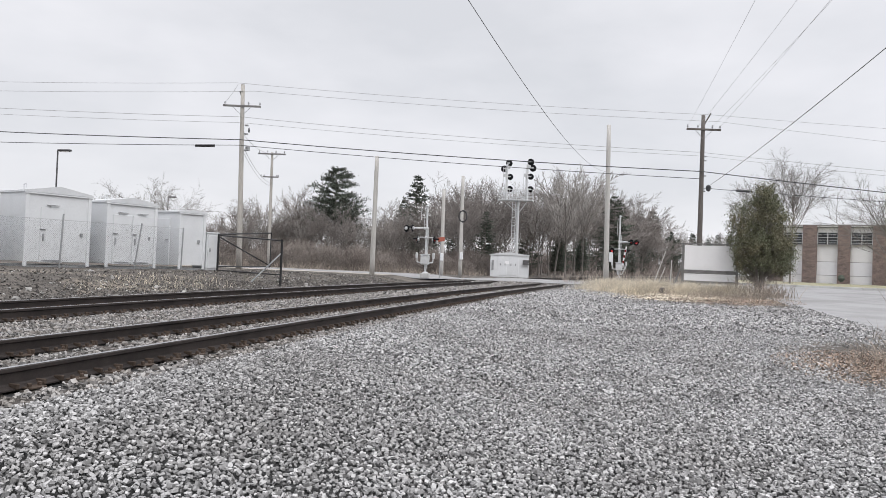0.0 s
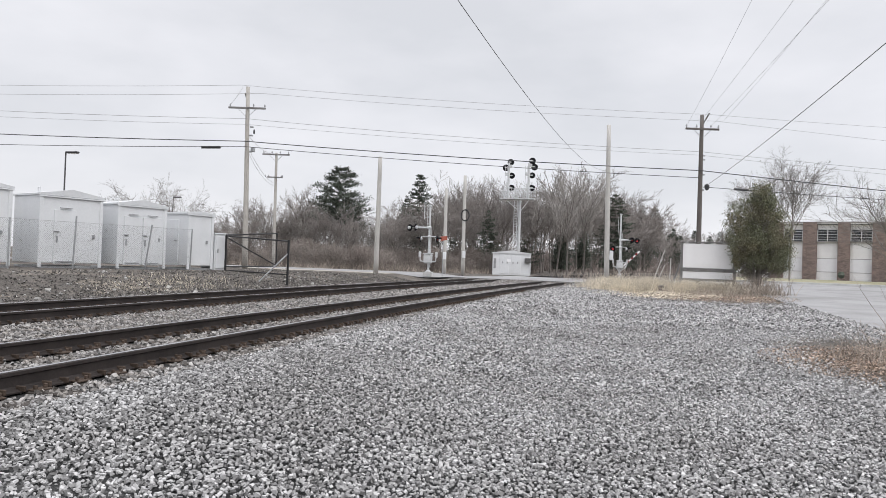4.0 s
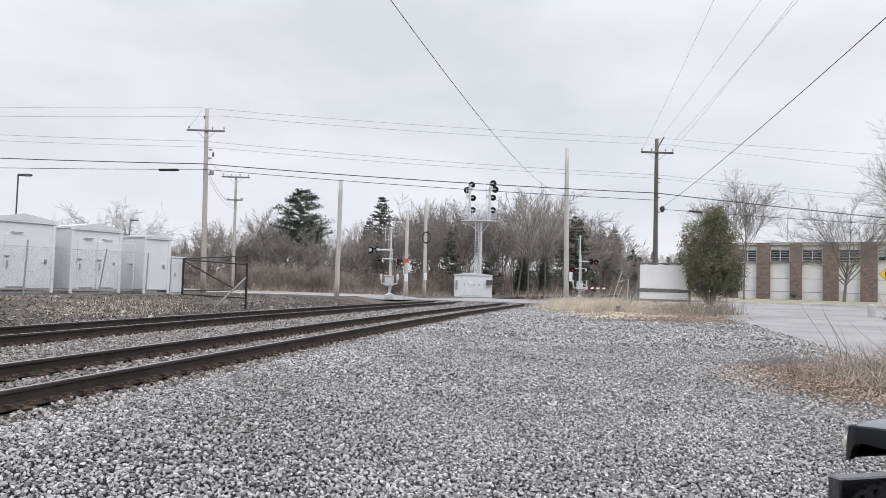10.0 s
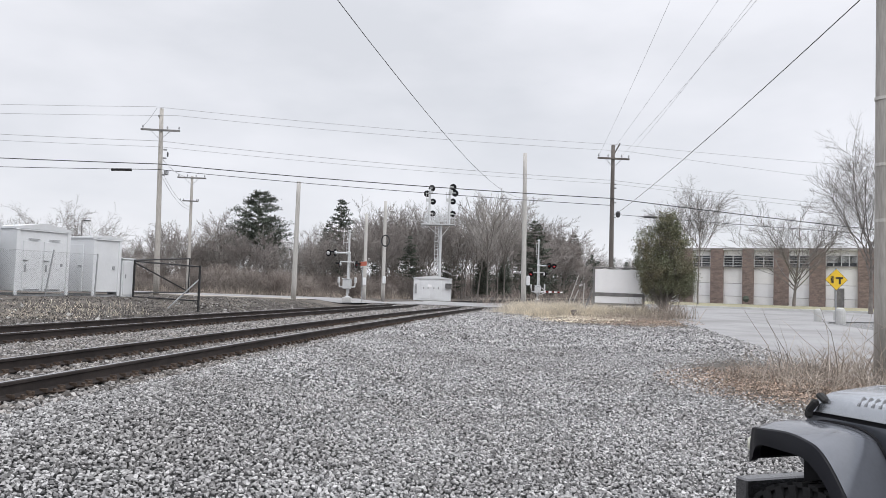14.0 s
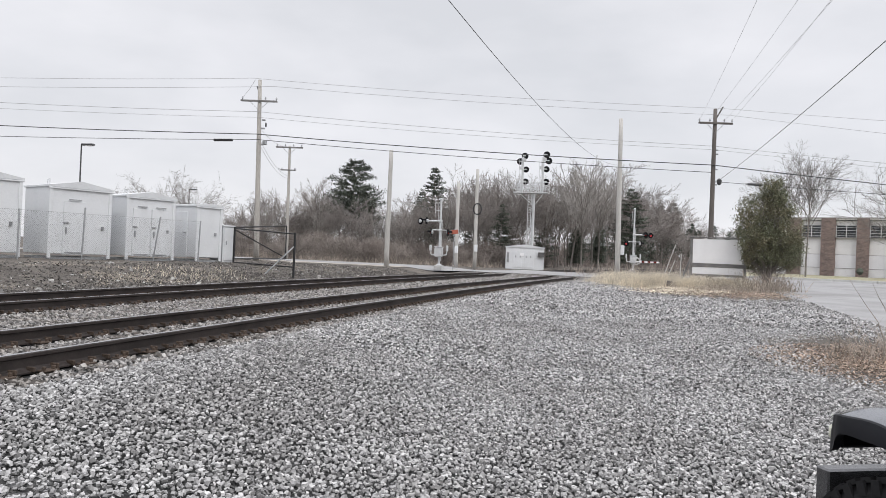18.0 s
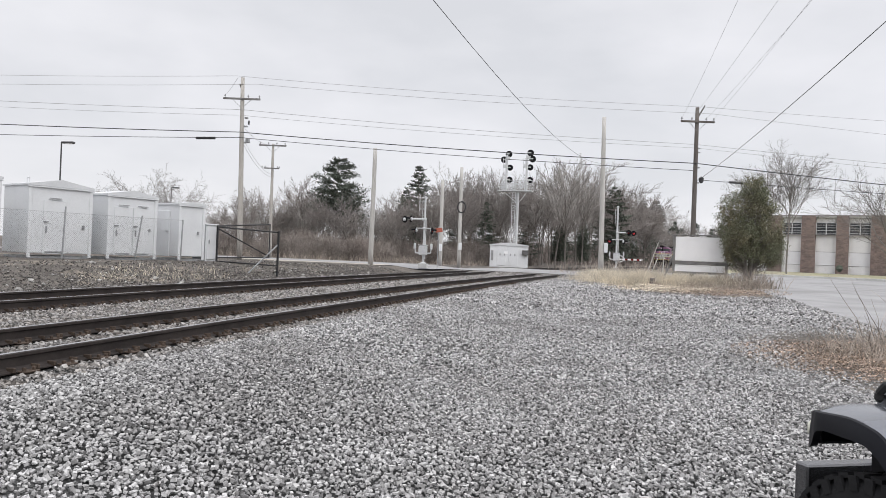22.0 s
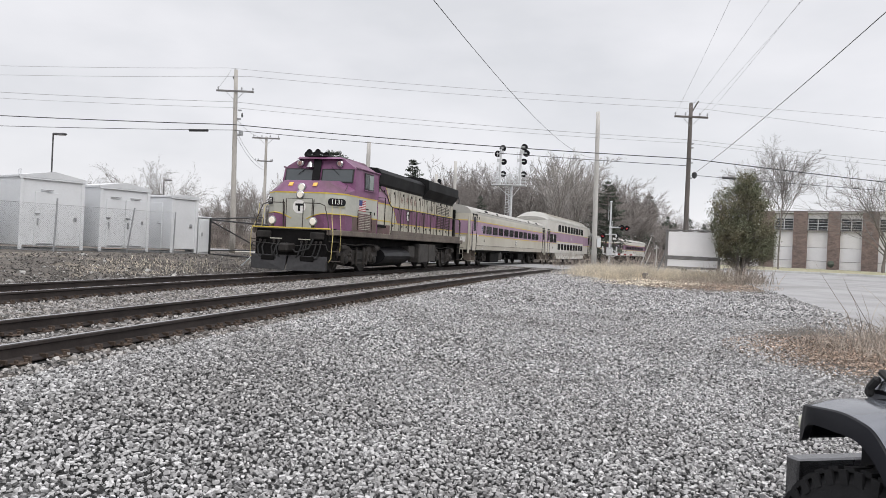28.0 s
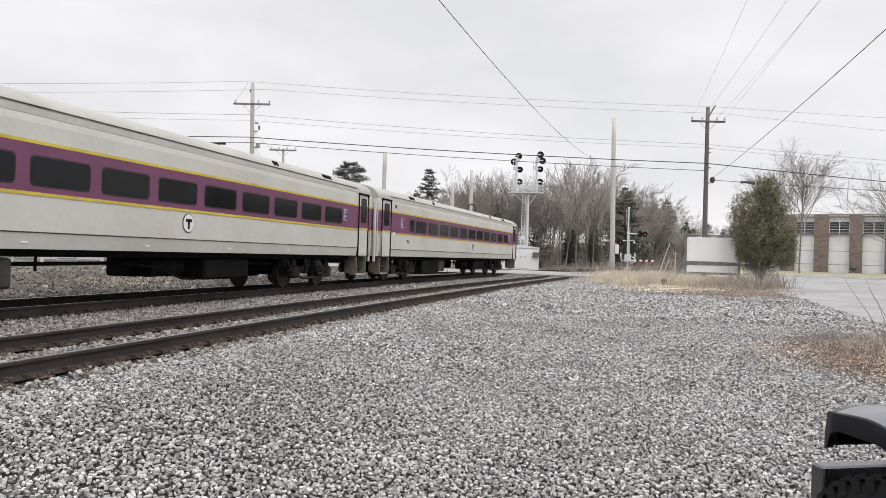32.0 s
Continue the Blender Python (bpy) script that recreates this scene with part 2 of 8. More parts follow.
# ---- mesh helpers ----
class G:
    """Collects faces of one mesh."""

    def __init__(self):
        self.v, self.f = [], []

    def add(self, vs, fs):
        n = len(self.v)
        self.v += [tuple(p) for p in vs]
        self.f += [tuple(i + n for i in f) for f in fs]
        return self

    def box(self, c, s, ch=0.0, rz=0.0, tilt=None):
        hx, hy, hz = s[0] / 2, s[1] / 2, s[2] / 2
        ch = min(ch, hx * 0.9, hy * 0.9, hz * 0.9)
        if ch <= 0:
            vs = [(x, y, z) for z in (-hz, hz) for x, y in ((-hx, -hy), (hx, -hy), (hx, hy), (-hx, hy))]
            fs = [(3, 2, 1, 0), (4, 5, 6, 7), (0, 1, 5, 4), (1, 2, 6, 5), (2, 3, 7, 6), (3, 0, 4, 7)]
        else:
            vs, idx = [], {}
            for sx in (-1, 1):
                for sy in (-1, 1):
                    for sz in (-1, 1):
                        for a in range(3):
                            p = [sx * hx, sy * hy, sz * hz]
                            for b in range(3):
                                if b != a:
                                    p[b] -= (sx, sy, sz)[b] * ch
                            idx[sx, sy, sz, a] = len(vs)
                            vs.append(tuple(p))
            fs = []
            for a in range(3):
                b, c_ = (a + 1) % 3, (a + 2) % 3
                for s_ in (-1, 1):
                    q = []
                    for u, w in ((-1, -1), (1, -1), (1, 1), (-1, 1)):
                        k = [0, 0, 0]
                        k[a], k[b], k[c_] = s_, u, w
                        q.append(idx[(*k, a)])
                    fs.append(tuple(q if s_ > 0 else q[::-1]))
                for u in (-1, 1):
                    for w in (-1, 1):
                        k0, k1 = [0, 0, 0], [0, 0, 0]
                        k0[a], k1[a] = -1, 1
                        k0[b] = k1[b] = u
                        k0[c_] = k1[c_] = w
                        q = [idx[(*k0, b)], idx[(*k1, b)], idx[(*k1, c_)], idx[(*k0, c_)]]
                        fs.append(tuple(q if u * w < 0 else q[::-1]))
            for sx in (-1, 1):
                for sy in (-1, 1):
                    for sz in (-1, 1):
                        q = [idx[sx, sy, sz, a] for a in range(3)]
                        fs.append(tuple(q if sx * sy * sz > 0 else q[::-1]))
        m = Matrix.Translation(c) @ pose(0, 0, 0, *(tilt or (0, 0, rz)))
        return self.add([m @ Vector(p) for p in vs], fs)

    def tube(self, p0, p1, r0, r1=None, n=8, caps=True):
        r1 = r0 if r1 is None else r1
        p0, p1 = Vector(p0), Vector(p1)
        d = (p1 - p0).normalized()
        a = d.orthogonal().normalized()
        b = d.cross(a)
        vs = []
        for p, r in ((p0, r0), (p1, r1)):
            for i in range(n):
                t = 2 * math.pi * i / n
                vs.append(p + r * (math.cos(t) * a + math.sin(t) * b))
        fs = [(i, (i + 1) % n, n + (i + 1) % n, n + i) for i in range(n)]
        if caps:
            fs += [tuple(range(n))[::-1], tuple(range(n, 2 * n))]
        return self.add(vs, fs)

    def path(self, pts, r, n=6):
        for a, b in zip(pts, pts[1:]):
            self.tube(a, b, r, r, n)
        return self

    def prism(self, prof, a, b, axis="x"):
        """Extrudes the closed profile from a to b along the axis."""
        n = len(prof)
        put = {"x": lambda u, w, t: (t, u, w), "y": lambda u, w, t: (u, t, w), "z": lambda u, w, t: (u, w, t)}[axis]
        vs = [put(u, w, t) for t in (a, b) for u, w in prof]
        area = sum(prof[i][0] * prof[(i + 1) % n][1] - prof[(i + 1) % n][0] * prof[i][1] for i in range(n))
        flip = (area > 0) == (axis != "y")
        fs = [(i, (i + 1) % n, n + (i + 1) % n, n + i) for i in range(n)]
        fs += [tuple(range(n))[::-1], tuple(range(n, 2 * n))]
        if not flip:
            fs = [f[::-1] for f in fs]
        return self.add(vs, fs)

    def lathe(self, c, prof, axis, n=20):
        """Turns (radius, along) pairs round the axis through c."""
        d = Vector(axis).normalized()
        a = d.orthogonal().normalized()
        b = d.cross(a)
        c = Vector(c)
        vs = [c + h * d + r * (math.cos(2 * math.pi * i / n) * a + math.sin(2 * math.pi * i / n) * b) for r, h in prof for i in range(n)]
        fs = []
        for k in range(len(prof) - 1):
            for i in range(n):
                j = (i + 1) % n
                fs.append((k * n + i, k * n + j, (k + 1) * n + j, (k + 1) * n + i))
        fs += [tuple(range(n))[::-1], tuple(range((len(prof) - 1) * n, len(prof) * n))]
        return self.add(vs, fs)

    def mesh(self, name, material, smooth=False):
        me = bpy.data.meshes.new(name)
        me.from_pydata(self.v, [], self.f)
        me.materials.append(material)
        if smooth:
            me.shade_smooth()
        me.update()
        return me


def part(name, g, material, parent=None, label="", smooth=False, at=None):
    ob = new(name, g if isinstance(g, bpy.types.Mesh) else g.mesh(name, material, smooth))
    if parent is not None:
        ob.parent = parent
    if at is not None:
        ob.matrix_basis = at
    if label:
        ob["label"] = label
    return ob


def thing(name, label, category, group="", kind="", at=None):
    ob = new(name)
    ob.empty_display_size = 0.2
    tagged(ob, label, category, group, kind)
    if at is not None:
        ob.matrix_basis = at
    return ob


def ss(a, b, v):
    t = np.clip((np.asarray(v, float) - a) / (b - a), 0, 1)
    return t * t * (3 - 2 * t)


# ---- plan: the two curved tracks and the lie of the land ----
RAIL_TOP, TIE_TOP, GAUGE, SPACING = 0.497, 0.31, 1.505, 4.552


def track_x(y):
    """x of the far track's centre line, and its slope; straight past y = 200."""
    y = np.asarray(y, float)
    yc = np.minimum(y, 200.0)
    x = -10.165 - 0.01342 * yc + 10.224e-4 * yc**2 - 1.269e-6 * yc**3
    s = -0.01342 + 20.448e-4 * yc - 3.807e-6 * yc**2
    return x + (y - yc) * s, s


TY = np.arange(-120.0, 820.0, 0.5)
TX, TSL = track_x(TY)
TS = np.concatenate([[0], np.cumsum(np.hypot(np.diff(TX), np.diff(TY)))])
TS -= np.interp(0, TY, TS)


def track_point(s, off=0.0):
    """Point and heading slope at distance s along the far track, off metres to its right."""
    y = np.interp(s, TS, TY)
    x, m = track_x(y)
    n = math.hypot(1, float(m))
    return float(x + off / n), float(y - off * m / n), float(m)


def height(x, y):
    x, y = np.asarray(x, float), np.asarray(y, float)
    far, _ = track_x(y)
    near = far + SPACING
    right, left = x - (near + 1.9), (far - 1.9) - x
    base = 0.5 * ss(8, 42, y) + 0.5 * ss(44, 80, y) * ss(-2, 12, x)
    bank = 0.30 + 0.48 * ss(1.0, 5.0, left) - 0.2 * ss(34, 44, y) - 0.15 * ss(58, 72, y)
    h = np.where(left > 0, bank, np.where(right > 0, base + (0.29 - base) * (1 - ss(0, 2.8, right)), 0.29))
    h = np.where(right > 2.8, base, h)
    ramp = (1 - ss(3.5, 9, np.abs(x - (far + SPACING / 2)))) * ss(46.0, 49.2, y) * (1 - ss(63, 68, y))
    return h + np.maximum(0.455 - h, 0) * ramp


def ground_z(x, y):
    return float(height(x, y))


# ---- ground ----
def spread(a, b, fine_a, fine_b, step, grow=1.25):
    """Grid lines from a to b, fine between fine_a and fine_b."""
    mid = list(np.arange(fine_a, fine_b + 1e-6, step))
    lo, hi, d = [], [], step
    v = fine_a
    while v > a:
        d *= grow
        v -= d
        lo.append(max(v, a))
    d, v = step, mid[-1]
    while v < b:
        d *= grow
        v += d
        hi.append(min(v, b))
    return np.array(lo[::-1] + mid + hi)


def ground_material():
    m = bpy.data.materials.new("ground_gravel_and_earth")
    m.use_nodes = True
    t = m.node_tree
    t.nodes.clear()
    L = t.links.new
    out, p = t.nodes.new("ShaderNodeOutputMaterial"), t.nodes.new("ShaderNodeBsdfPrincipled")
    L(p.outputs[0], out.inputs[0])
    p.inputs["Roughness"].default_value = 0.95
    p.inputs["Specular IOR Level"].default_value = 0.2
    pos = t.nodes.new("ShaderNodeNewGeometry").outputs["Position"]
    v1 = node(t, "ShaderNodeTexVoronoi", Scale=21.0)
    v2 = node(t, "ShaderNodeTexVoronoi", Scale=21.0)
    v2.feature = "DISTANCE_TO_EDGE"
    L(pos, v1.inputs["Vector"]), L(pos, v2.inputs["Vector"])
    sep = t.nodes.new("ShaderNodeSeparateColor")
    L(v1.outputs["Color"], sep.inputs[0])
    ramp = t.nodes.new("ShaderNodeValToRGB")
    e = ramp.color_ramp.elements
    e[0].position, e[0].color = 0.0, (0.10, 0.10, 0.10, 1)
    e[1].position, e[1].color = 1.0, (0.52, 0.52, 0.52, 1)
    k = e.new(0.55)
    k.color = (0.29, 0.29, 0.29, 1)
    L(sep.outputs[0], ramp.inputs["Fac"])
    # cells darken towards their edges: shade between stones put into the colour
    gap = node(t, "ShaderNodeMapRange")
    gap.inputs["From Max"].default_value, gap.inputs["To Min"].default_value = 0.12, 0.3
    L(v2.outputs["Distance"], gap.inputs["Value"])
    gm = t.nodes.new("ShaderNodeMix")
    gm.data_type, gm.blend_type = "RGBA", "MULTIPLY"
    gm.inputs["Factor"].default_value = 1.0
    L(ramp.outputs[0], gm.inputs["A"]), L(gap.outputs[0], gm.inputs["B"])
    # earth of the bank, verge and woodland floor
    n1 = node(t, "ShaderNodeTexNoise", Scale=0.7, Detail=6.0, Roughness=0.65)
    n2 = node(t, "ShaderNodeTexNoise", Scale=14.0, Detail=4.0, Roughness=0.7)
    L(pos, n1.inputs["Vector"]), L(pos, n2.inputs["Vector"])
    er = t.nodes.new("ShaderNodeValToRGB")
    e = er.color_ramp.elements
    e[0].position, e[0].color = 0.35, (0.085, 0.076, 0.068, 1)
    e[1].position, e[1].color = 0.7, (0.26, 0.225, 0.18, 1)
    k = e.new(0.52)
    k.color = (0.135, 0.122, 0.11, 1)
    L(n1.outputs["Fac"], er.inputs["Fac"])
    hv = t.nodes.new("ShaderNodeHueSaturation")
    L(er.outputs[0], hv.inputs["Color"])
    hr = node(t, "ShaderNodeMapRange")
    hr.inputs["From Min"].default_value, hr.inputs["From Max"].default_value, hr.inputs["To Min"].default_value, hr.inputs["To Max"].default_value = 0.3, 0.7, 0.6, 1.4
    L(n2.outputs["Fac"], hr.inputs["Value"]), L(hr.outputs[0], hv.inputs["Value"])
    # where the gravel lies: an attribute painted from the plan
    at = t.nodes.new("ShaderNodeAttribute")
    at.attribute_name = "gravel"
    nn = node(t, "ShaderNodeTexNoise", Scale=1.6, Detail=5.0)
    L(pos, nn.inputs["Vector"])
    sm = t.nodes.new("ShaderNodeMath")
    sm.operation = "ADD"
    L(at.outputs["Fac"], sm.inputs[0]), L(nn.outputs["Fac"], sm.inputs[1])
    mr = node(t, "ShaderNodeMapRange")
    mr.inputs["From Min"].default_value, mr.inputs["From Max"].default_value = 0.85, 1.1
    L(sm.outputs[0], mr.inputs["Value"])
    mx = t.nodes.new("ShaderNodeMix")
    mx.data_type = "RGBA"
    L(mr.outputs[0], mx.inputs["Factor"]), L(hv.outputs[0], mx.inputs["A"]), L(gm.outputs["Result"], mx.inputs["B"])
    # shade in the gaps under the loose stone, painted near black
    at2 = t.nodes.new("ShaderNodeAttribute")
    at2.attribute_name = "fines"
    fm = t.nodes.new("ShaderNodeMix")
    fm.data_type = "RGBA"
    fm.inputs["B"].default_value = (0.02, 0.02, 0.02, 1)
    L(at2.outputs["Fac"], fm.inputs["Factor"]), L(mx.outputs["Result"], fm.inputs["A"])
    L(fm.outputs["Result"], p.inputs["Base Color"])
    b = t.nodes.new("ShaderNodeBump")
    b.inputs["Strength"].default_value, b.inputs["Distance"].default_value = 0.8, 0.03
    L(v2.outputs["Distance"], b.inputs["Height"]), L(b.outputs[0], p.inputs["Normal"])
    return m


def gravel_amount(x, y):
    """1 on the gravel lot and ballast, 0 on earth."""
    far, _ = track_x(y)
    left = (far - 2.1) - x
    g = 1 - ss(0, 1.5, left)
    island = np.exp(-(((x - 3.7) / 4.0) ** 2) ** 2 - (((y - 36) / 8.5) ** 2) ** 2)
    brush = np.exp(-(((x - 6.3) / 3.3) ** 2) ** 2 - (((y - 14) / 4.2) ** 2) ** 2)
    g = g * (1 - np.clip(island * 1.3, 0, 1)) * (1 - np.clip(brush * 1.25, 0, 1))
    return g * (1 - ss(44, 52, y))


gx, gy = spread(-3000, 3000, -24, 20, 0.5), spread(-400, 4000, -4, 70, 0.6)
XX, YY = np.meshgrid(gx, gy)
ZZ = height(XX, YY)
rng = np.random.default_rng(3)
ZZ = ZZ + (rng.random(ZZ.shape) - 0.5) * np.where(np.abs(XX) < 60, 0.03, 0) * (0.3 + 0.7 * (1 - gravel_amount(XX, YY)))
nx, ny = len(gx), len(gy)
ii = np.arange(nx * ny).reshape(ny, nx)
quads = np.stack([ii[:-1, :-1], ii[:-1, 1:], ii[1:, 1:], ii[1:, :-1]], -1).reshape(-1, 4)
ground_me = bpy.data.meshes.new("ground")
ground_me.from_pydata(np.stack([XX, YY, ZZ], -1).reshape(-1, 3).tolist(), [], quads.tolist())
ground_attr = ground_me.attributes.new("gravel", "FLOAT", "POINT")
ground_attr.data.foreach_set("value", gravel_amount(XX, YY).astype(np.float32).ravel())
# where the shade between loose stones and ballast is painted on the ground
def gap_shade_amount(x, y):
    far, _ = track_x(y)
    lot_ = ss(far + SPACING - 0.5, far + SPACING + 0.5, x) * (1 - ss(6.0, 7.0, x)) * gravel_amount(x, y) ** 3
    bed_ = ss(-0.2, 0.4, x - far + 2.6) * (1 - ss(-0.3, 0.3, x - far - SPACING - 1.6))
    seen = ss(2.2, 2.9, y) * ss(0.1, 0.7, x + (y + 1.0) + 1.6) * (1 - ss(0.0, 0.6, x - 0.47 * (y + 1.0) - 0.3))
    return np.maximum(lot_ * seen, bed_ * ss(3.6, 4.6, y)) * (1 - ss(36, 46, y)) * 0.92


gap_shade_attr = ground_me.attributes.new("fines", "FLOAT", "POINT")
gap_shade_attr.data.foreach_set("value", gap_shade_amount(XX, YY).astype(np.float32).ravel())
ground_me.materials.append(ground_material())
ground_me.shade_smooth()
tagged(new("ground", ground_me), "grey crushed stone lot with bare earth banks", "ground", kind="structure")


def strip(name, rows, material, lift, label, category, thick=0.0):
    """A sheet across rows of (left point, right point), following the ground."""
    g = G()
    n = 16
    for a, b in rows:
        for i in range(n + 1):
            x, y = a[0] + (b[0] - a[0]) * i / n, a[1] + (b[1] - a[1]) * i / n
            g.v.append((x, y, ROADZ(x, y) + lift))
    for r in range(len(rows) - 1):
        for i in range(n):
            k = r * (n + 1) + i
            g.f.append((k, k + 1, k + n + 2, k + n + 1))
    return tagged(part(name, g, material), label, category, kind="structure")


def ROADZ(x, y):
    far, _ = track_x(y)
    w = float(1 - ss(3.5, 9, abs(x - (far + SPACING / 2))))
    return max(ground_z(x, y), 0.0) * (1 - w) + 0.485 * w


road_rows = []
for x in np.concatenate([np.arange(-120, -30, 3.0), np.arange(-30, 10, 0.75), np.arange(10, 60.1, 3.0)]):
    far_edge = 58.5 + 6 * float(ss(-14, -2, x)) - 2.5 * float(ss(4, 20, x)) - 4 * float(ss(-20, -50, x))
    road_rows.append(((x, 49.2 - 3 * float(ss(-20, -60, -abs(x)) * (x < 0))), (x, far_edge)))
strip("road", road_rows, M_ASPHALT, 0.025, "worn pale grey asphalt road over the level crossing", "road")
M_DIRT = M("pale_sandy_dirt", (0.46, 0.42, 0.36), 0.95, var=0.16, scale=0.7, fine=12, coord="World", bump=0.4, col2=(0.36, 0.32, 0.27))
dirt_rows = []
for x in np.arange(-60, -15.1, 0.8):
    wob = 0.35 * math.sin(x * 0.9) + 0.2 * math.sin(x * 2.3)
    dirt_rows.append(((x, 47.6 + wob), (x, 50.4)))
strip("verge", dirt_rows, M_DIRT, 0.03, "pale sandy dirt shoulder beside the road", "verge")
side_rows = []
for y in np.arange(-40, 53.5, 2.0):
    wob = 0.15 * math.sin(y * 1.3) + 0.1 * math.sin(y * 2.9)
    side_rows.append(((6.7 + wob + 1.6 * float(ss(38, 48, y)) - 0.03 * max(0, 14 - y), y), (14.4 + 9 * float(ss(38, 49, y)), y)))
strip("road", side_rows, M_ASPHALT, 0.036, "worn pale grey asphalt side road joining the crossing", "road")


# ---- tracks ----
RAIL_PROF = [(-0.075, 0.0), (0.075, 0.0), (0.075, 0.012), (0.02, 0.03), (0.009, 0.05), (0.009, 0.135), (0.036, 0.15), (0.037, 0.178), (0.028, 0.187), (-0.028, 0.187), (-0.037, 0.178), (-0.036, 0.15), (-0.009, 0.135), (-0.009, 0.05), (-0.02, 0.03), (-0.075, 0.012)]


def build_track(off, label):
    tr = thing("railway_track", label, "railway track", "main line tracks", "structure")
    ss_ = list(np.arange(-110, 60, 2.0)) + list(np.arange(60, 810, 6.0))
    for side in (-1, 1):
        g, head = G(), G()
        n = len(RAIL_PROF)
        for s in ss_:
            x, y, m = track_point(s, off + side * GAUGE / 2)
            k = math.hypot(1, m)
            for u, w in RAIL_PROF:
                g.v.append((x + u / k, y - u * m / k, TIE_TOP + w))
            for u in (-0.026, 0.026):
                head.v.append((x + u / k, y - u * m / k, TIE_TOP + 0.1875))
        for r in range(len(ss_) - 1):
            for i in range(n):
                j = (i + 1) % n
                g.f.append((r * n + i, r * n + j, (r + 1) * n + j, (r + 1) * n + i))
            head.f.append((2 * r, 2 * r + 1, 2 * r + 3, 2 * r + 2))
        rail = part("rail", g, M_RAILSIDE, tr, "rusty steel rail")
        part("running_surface", head, M_RAILTOP, rail, "polished rail head")
    tie_me = G().box((0, 0, -0.09), (2.6, 0.22, 0.18), 0.012).mesh("tie", M_TIE)
    plate = G()
    plate.box((0, 0, 0.008), (0.34, 0.18, 0.016), 0.004)
    for a in (-0.12, 0.12):
        for b in (-0.06, 0.06):
            plate.box((a, b, 0.03), (0.035, 0.03, 0.04), 0.006)
    for b in (-0.15, 0.15):
        plate.box((0, b, 0.03), (0.2, 0.03, 0.05), 0.006)
    plate_me = plate.mesh("tie_plate", M_PLATE)
    rest = G()
    for i, s in enumerate(np.arange(-4, 150, 0.52)):
        x, y, m = track_point(s, off)
        a = -math.degrees(math.atan(m))
        if 49.5 < y < 64:
            continue
        if s < 50:
            part("tie", tie_me, None, tr, at=pose(x, y, TIE_TOP + random.uniform(-0.012, 0.004), 0, 0, a + random.uniform(-1, 1)))
            for side in (-1, 1):
                xp, yp, _ = track_point(s, off + side * GAUGE / 2)
                if s < 34:
                    part("tie_plate", plate_me, None, tr, at=pose(xp, yp, TIE_TOP, 0, 0, a))
        else:
            rest.box((x, y, TIE_TOP - 0.09), (2.6, 0.22, 0.18), 0, a)
    tagged(part("far_ties", rest, M_TIE, tr), kind="stuff")
    return tr


build_track(0.0, "far curving track of rusty rails on timber ties in ballast")
build_track(SPACING, "near curving track of rusty rails on timber ties in ballast")

# crossing panels between and beside the rails
xing = thing("crossing_surface", "pale concrete panels of the level crossing", "level crossing", kind="structure")
for off in (0.0, SPACING):
    for a, b in ((-1.9, -0.82), (-0.66, 0.66), (0.82, 1.9)):
        for k in range(5):
            s0 = 49.8 + k * 2.75
            g = G()
            pts = [track_point(s, off + o)[:2] for s in (s0, s0 + 2.7) for o in (a, b)]
            for z in (RAIL_TOP - 0.12, RAIL_TOP + 0.005):
                g.v += [(*p, z) for p in pts]
            g.f = [(4, 5, 7, 6), (0, 1, 5, 4), (1, 3, 7, 5), (3, 2, 6, 7), (2, 0, 4, 6)]
            part("panel", g, M_CONCRETE, xing)


# ---- crushed stone ----
def stones(name, pts, size, material, label, seed, tris=12):
    """Angular stones at the points, joined."""
    r = np.random.default_rng(seed)
    n = len(pts)
    if tris == 12:
        base = np.array([(x, y, z) for z in (-1, 1) for x, y in ((-1, -1), (1, -1), (1, 1), (-1, 1))], float) * 0.62
        faces = np.array([(4, 5, 6), (4, 6, 7), (0, 1, 5), (0, 5, 4), (1, 2, 6), (1, 6, 5), (2, 3, 7), (2, 7, 6), (3, 0, 4), (3, 4, 7)])
    else:
        base = np.array([(1, 0, 0), (0, 1, 0), (-1, 0, 0), (0, -1, 0), (0, 0, 1), (0, 0, -1)], float)
        faces = np.array([(0, 1, 4), (1, 2, 4), (2, 3, 4), (3, 0, 4)])
    k = len(base)
    v = base[None] * (1 + (r.random((n, k, 3)) - 0.5) * 0.7)
    v *= np.stack([r.uniform(0.8, 1.3, n), r.uniform(0.6, 0.95, n), r.uniform(0.35, 0.85, n)], -1)[:, None]
    q = r.normal(size=(n, 4)) * np.array([1.0, 0.27, 0.27, 1.0])
    q /= np.linalg.norm(q, axis=1, keepdims=True)
    w, x, y, z = q.T
    R = np.stack([1 - 2 * (y * y + z * z), 2 * (x * y - z * w), 2 * (x * z + y * w), 2 * (x * y + z * w), 1 - 2 * (x * x + z * z), 2 * (y * z - x * w), 2 * (x * z - y * w), 2 * (y * z + x * w), 1 - 2 * (x * x + y * y)], -1).reshape(n, 3, 3)
    v = np.einsum("nij,nkj->nki", R, v) * (size * r.uniform(0.6, 1.35, n))[:, None, None] + pts[:, None]
    f = (faces[None] + (np.arange(n) * k)[:, None, None]).reshape(-1, 3)
    me = bpy.data.meshes.new(name)
    me.vertices.add(n * k)
    me.vertices.foreach_set("co", v.astype(np.float32).ravel())
    me.loops.add(f.size)
    me.loops.foreach_set("vertex_index", f.astype(np.int32).ravel())
    me.polygons.add(len(f))
    me.polygons.foreach_set("loop_start", np.arange(0, f.size, 3, dtype=np.int32))
    me.materials.append(material)
    me.update(calc_edges=True)
    me.shade_flat()
    return tagged(new(name, me), label, "gravel", kind="stuff")


